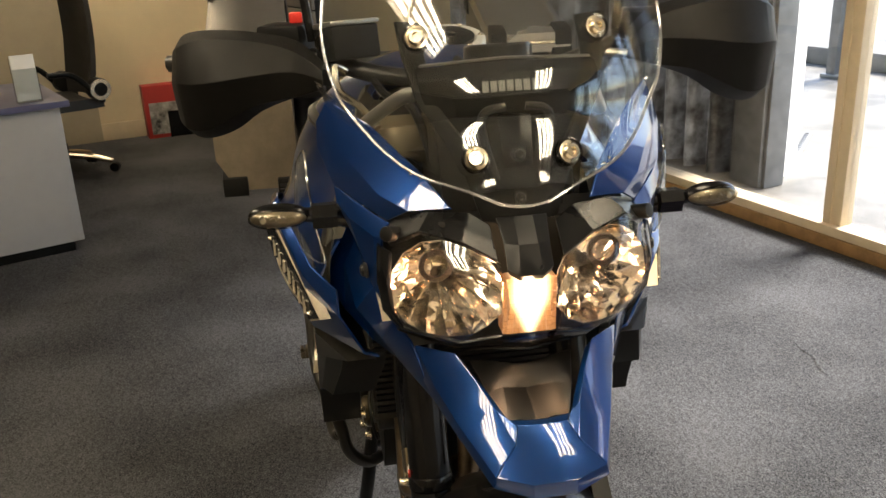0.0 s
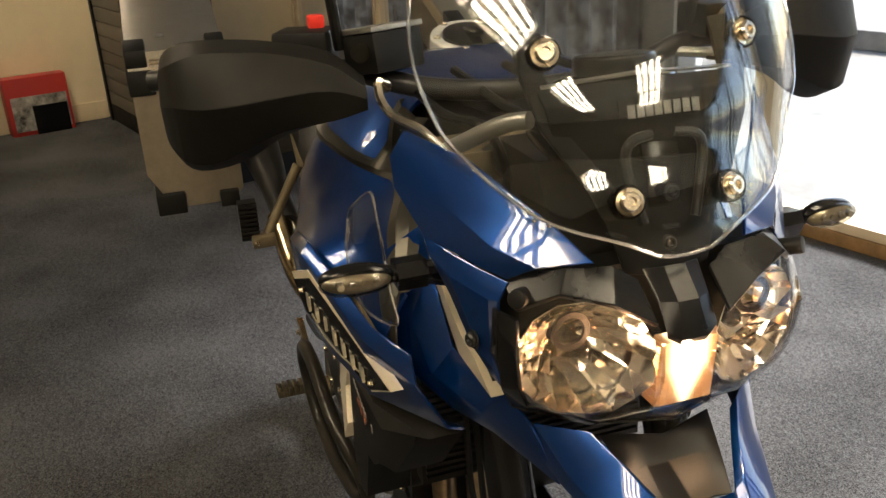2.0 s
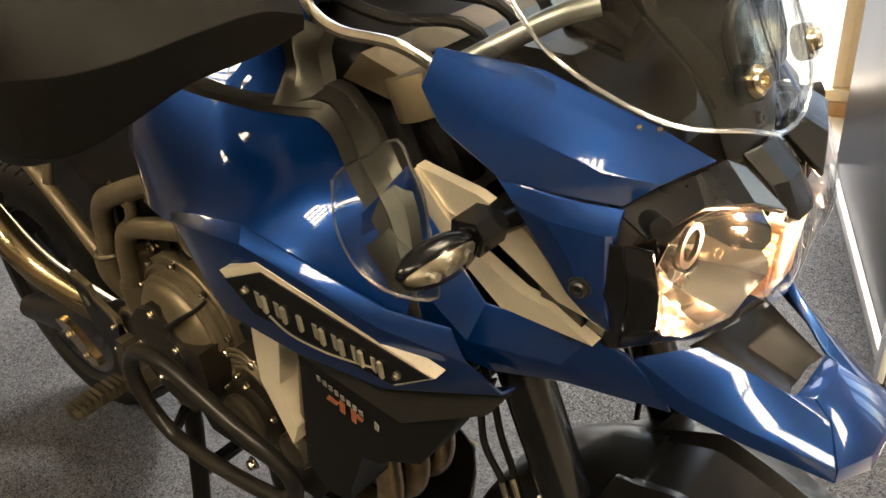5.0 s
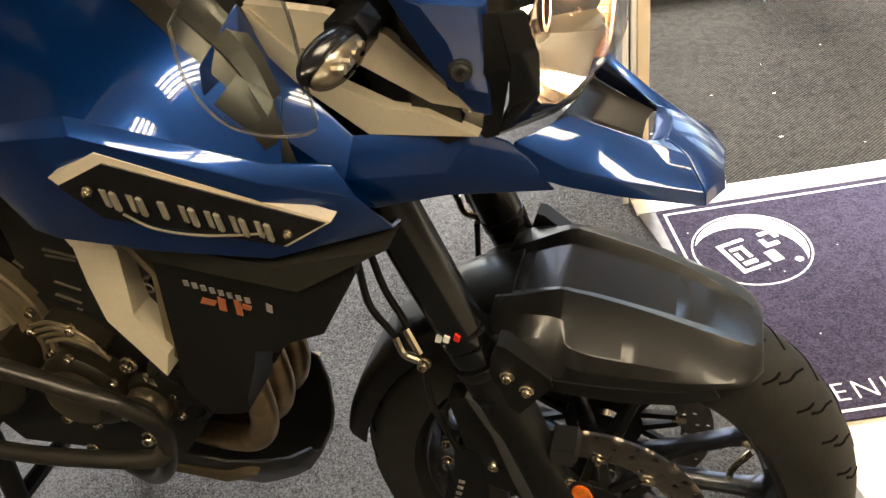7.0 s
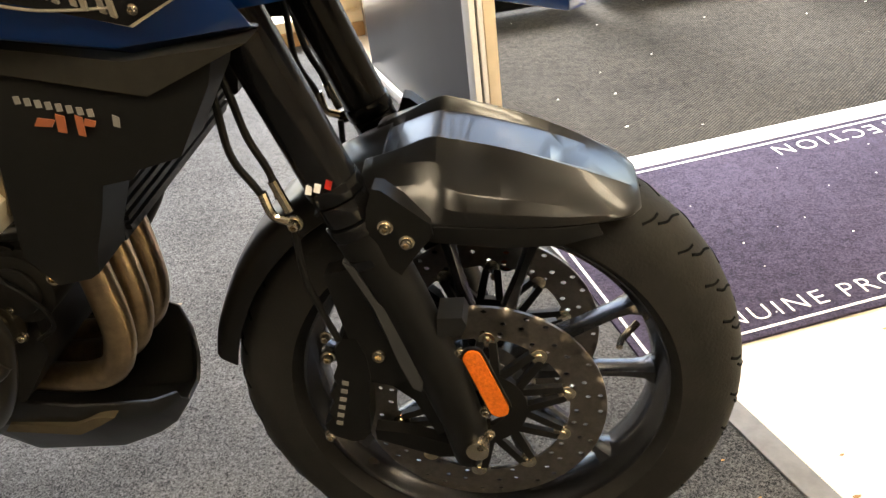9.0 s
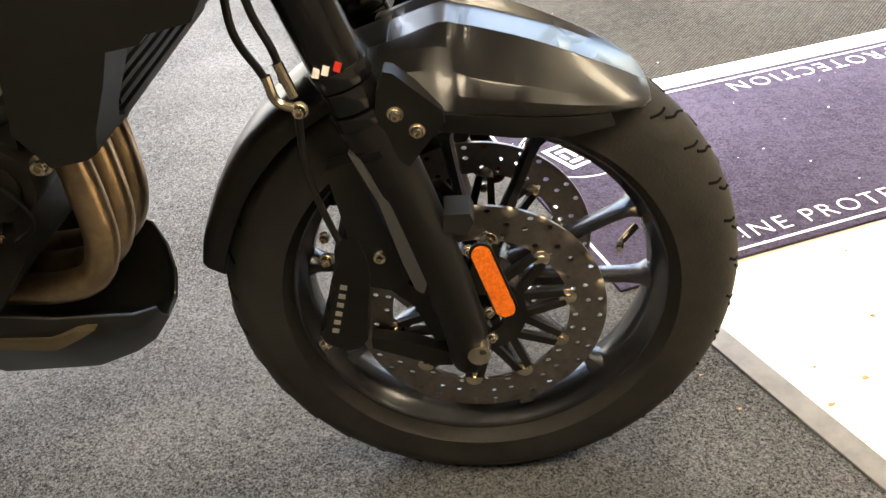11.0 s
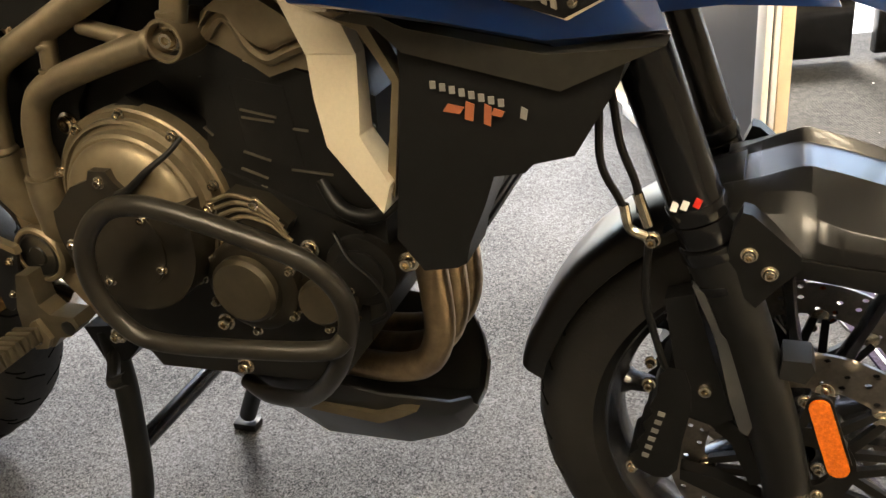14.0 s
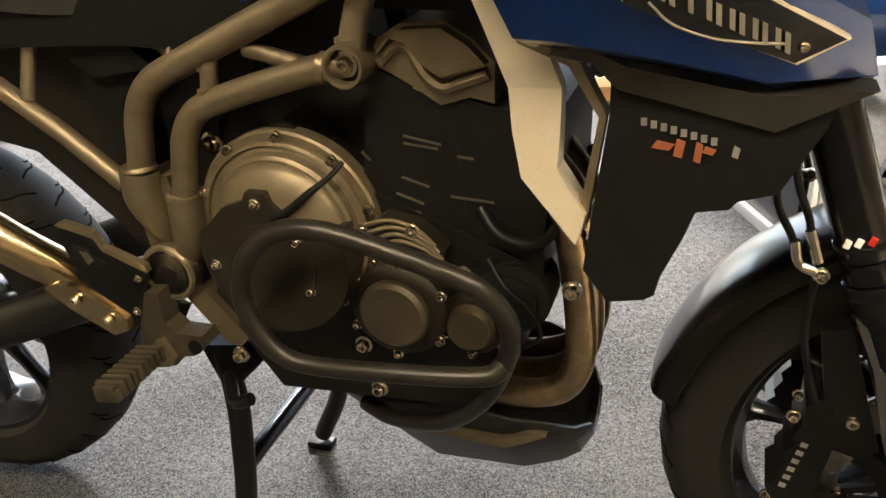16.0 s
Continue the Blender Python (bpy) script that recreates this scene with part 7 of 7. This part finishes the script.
for s in (-1, 1):
    w = lambda *path: [swung(s, p) for p in path]
    bm = B()
    rod(bm, swung(s, (-0.455, -0.30, 1.214)), swung(s, (-0.506, -0.413, 1.207)), 0.0175, seg=20)
    part("grip", bm, RUBBER, bars)
    bm = B()
    loft(bm, [[swung(s, HALF_TURN @ Vector((x, -y, z))) for x, z in prof] for y, prof in GUARD_SECTIONS], 0.005, 3)
    if s > 0:
        bmesh.ops.translate(bm, vec=(0, 0.025, 0.024), verts=bm.verts[:])
    part("hand_guard", bm, SHELL, bars, "matt black plastic hand guard", bevel=0.0014, seg=2, angle=11)
    pipe("clutch_lever" if s > 0 else "brake_lever", w((-0.40, -0.2, 1.205), (-0.385, -0.28, 1.20), (-0.42, -0.36, 1.195), (-0.45, -0.42, 1.19)), 0.007, ALU, 10, 4, bars)
    bm = B()
    box(bm, (-0.035, -0.03, -0.022), (0.035, 0.03, 0.022), Matrix.Translation((-0.425, -0.252, 1.243)) @ pose(0, 0, 0, 0, 0, 65))
    if s > 0:
        mirror(bm)
        bmesh.ops.transform(bm, matrix=SWING, verts=bm.verts[:])
    part("switchgear", bm, BLACK, bars, bevel=0.008)
    pipe("mirror_stem", w((-0.40, -0.215, 1.24), (-0.395, -0.225, 1.32), (-0.40, -0.25, 1.40), (-0.42, -0.27, 1.46)), 0.007, BLACK, 10, 4, bars)
bm = B()
box(bm, (-0.02, -0.035, -0.026), (0.045, 0.04, 0.022), Matrix.Translation((-0.395, -0.172, 1.236)) @ pose(0, 0, 0, 0, -8, 24))
part("master_cylinder", bm, BLACK, bars, "black brake fluid reservoir", bevel=0.005)
bm = B()
box(bm, (-0.022, -0.037, 0.0222), (0.047, 0.042, 0.029), Matrix.Translation((-0.395, -0.172, 1.236)) @ pose(0, 0, 0, 0, -8, 24))
part("reservoir_lid", bm, ALU, bars, bevel=0.002)
bm = B()
rod(bm, (-0.355, -0.199, 1.241), (-0.349, -0.2015, 1.2415), 0.0115, seg=24)
part("sight_glass", bm, SMOKE, bars)
pipe("banjo", [(-0.345, -0.175, 1.2), (-0.328, -0.186, 1.211)], [0.008, 0.0075, 0.004], CHROME, 14, 2, bars)
pipe("brake_hose", [(-0.33, -0.188, 1.208), (-0.318, -0.188, 1.19), (-0.295, -0.18, 1.175), (-0.25, -0.16, 1.165), (-0.22, -0.14, 1.14)], 0.0055, CHROME, 10, 5, bars)
bm = B()
box(bm, (-0.44, -0.246, 1.264), (-0.42, -0.226, 1.280))
part("kill_switch", bm, RED, bars, "red kill switch", bevel=0.004)
for k in range(4):
    pipe("cable", [(-0.40, -0.14 + 0.07 * k, 1.2), (-0.30, -0.12 + 0.07 * k, 1.17 + 0.006 * k), (-0.22, -0.09 + 0.05 * k, 1.16), (-0.2, -0.06 + 0.04 * k, 1.05)], 0.006, BLACK, 8, 5, bars)

# indicators
def indicator(s):
    o = group_of("indicator", "slim amber-dotted clear indicator on a black stalk")
    pipe("stalk", [(-0.135, s * 0.13, 1.038), (-0.13, s * 0.17, 1.045), (-0.122, s * 0.215, 1.056), (-0.118, s * 0.247, 1.061)], [0.017, 0.016, 0.011, 0.009], GLOSS, 18, 5, o)
    bm = B()
    bmesh.ops.create_uvsphere(bm, u_segments=28, v_segments=16, radius=1.0, matrix=Matrix.Translation((-0.116, s * 0.276, 1.064)) @ pose(0, 0, 0, 0, 0, s * 6) @ Matrix.Diagonal((0.0135, 0.038, 0.0145, 1)))
    part("body", bm, GLOSS, o)
    bm = B()
    slab(bm, [(-0.138, 1.046), (-0.134, 1.070), (-0.110, 1.073), (-0.102, 1.060), (-0.108, 1.044)], s * 0.205, s * 0.236)
    part("stalk_boot", bm, GLOSS, o, bevel=0.005)
    bm = B()
    bmesh.ops.create_uvsphere(bm, u_segments=28, v_segments=16, radius=1.0, matrix=Matrix.Translation((-0.111, s * 0.277, 1.0615)) @ pose(0, 0, 0, 0, 0, s * 6) @ Matrix.Diagonal((0.0118, 0.0345, 0.0118, 1)))
    part("reflector", bm, POD, o)
    bm = B()
    bmesh.ops.create_uvsphere(bm, u_segments=28, v_segments=16, radius=1.0, matrix=Matrix.Translation((-0.109, s * 0.278, 1.061)) @ pose(0, 0, 0, 0, 0, s * 6) @ Matrix.Diagonal((0.0138, 0.0365, 0.0136, 1)))
    part("lens", bm, SMOKE, o).visible_shadow = False
    for k in range(4):
        bm = B()
        rod(bm, (-0.106, s * (0.259 + 0.012 * k), 1.063), (-0.0965, s * (0.259 + 0.012 * k), 1.063), 0.005, 0.0035, seg=10)
        part("diode", bm, POD, o)
    if s > 0:
        o.location += Vector((0, 0.008, -0.02))


sides(indicator)


# aluminium panniers -----------------------------------------------------------------------
def pannier(s):
    o = thing("pannier", "brushed aluminium pannier with black plastic corners", "pannier", group="panniers")
    X0, X1 = -1.46, -1.86
    Y0, Y1 = 0.28, 0.50
    Z0, Z1 = 0.735, 1.115
    sect = [(Y0, Z0 + 0.03), (Y0 + 0.03, Z0), (Y1 - 0.05, Z0), (Y1, Z0 + 0.09), (Y1, Z1 - 0.055), (Y0, Z1 - 0.055)]
    bm = B()
    a = [bm.verts.new((X0, s * y, z)) for y, z in sect]
    b = [bm.verts.new((X1, s * y, z)) for y, z in sect]
    bm.faces.new(a)
    bm.faces.new(b[::-1])
    for i in range(len(sect)):
        j = (i + 1) % len(sect)
        bm.faces.new((a[i], b[i], b[j], a[j]))
    part("case", bm, ALU_WARM, o, bevel=0.008)
    bm = B()
    lid = [(Y0, Z1 - 0.052), (Y1, Z1 - 0.052), (Y1, Z1 - 0.015), (Y1 - 0.03, Z1), (Y0 + 0.03, Z1), (Y0, Z1 - 0.015)]
    a = [bm.verts.new((X0 + 0.004, s * y, z)) for y, z in lid]
    b = [bm.verts.new((X1 - 0.004, s * y, z)) for y, z in lid]
    bm.faces.new(a)
    bm.faces.new(b[::-1])
    for i in range(len(lid)):
        j = (i + 1) % len(lid)
        bm.faces.new((a[i], b[i], b[j], a[j]))
    part("lid", bm, LID, o, "polished aluminium lid", bevel=0.006)
    for x in (X0, X1):
        d = 1 if x == X0 else -1
        for y0, y1, z0, z1 in ((Y0 + 0.012, Y0 + 0.06, Z0 - 0.012, Z0 + 0.03), (Y1 - 0.08, Y1 - 0.01, Z0 - 0.014, Z0 + 0.04), (Y0 - 0.006, Y0 + 0.05, Z1 - 0.10, Z1 - 0.04), (Y1 - 0.055, Y1 + 0.006, Z1 - 0.10, Z1 - 0.04), (Y0 - 0.004, Y0 + 0.04, Z1 - 0.035, Z1 + 0.006), (Y1 - 0.045, Y1 + 0.004, Z1 - 0.035, Z1 + 0.006)):
            bm = B()
            box(bm, (min(x - d * 0.05, x + d * 0.007), min(s * y0, s * y1), z0), (max(x - d * 0.05, x + d * 0.007), max(s * y0, s * y1), z1))
            part("corner_guard", bm, BLACK, o, bevel=0.006)
    bm = B()
    box(bm, (X0 + 0.004, min(s * 0.345, s * 0.435), Z1 - 0.13), (X0 + 0.016, max(s * 0.345, s * 0.435), Z1 - 0.05))
    latch = part("latch", bm, BLACK, o, "black lid latch", bevel=0.004)
    bm = B()
    box(bm, (X0 + 0.0165, min(s * 0.37, s * 0.41), Z1 - 0.085), (X0 + 0.02, max(s * 0.37, s * 0.41), Z1 - 0.068))
    part("latch_plate", bm, WHITE, latch)
    for z in (Z1 - 0.02, Z1 - 0.062):
        bm = B()
        rod(bm, (X0 + 0.015, s * (Y0 + 0.04), z), (X0 + 0.015, s * (Y1 - 0.05), z), 0.004, seg=10)
        part("wire_handle", bm, CHROME, o)
    bm = B()
    box(bm, (-1.75, min(s * 0.14, s * 0.274), 0.93), (-1.55, max(s * 0.14, s * 0.274), 0.96))
    part("carrier_bracket", bm, BLACK, o, bevel=0.004)
    lean = Matrix(((1, 0, 0, 0), (0, 1, 0, 0), (-0.36, 0, 1, 0.36 * X0), (0, 0, 0, 1)))
    for ob in o.children_recursive:
        if ob.type == "MESH":
            ob.data.transform(lean)


sides(pannier)
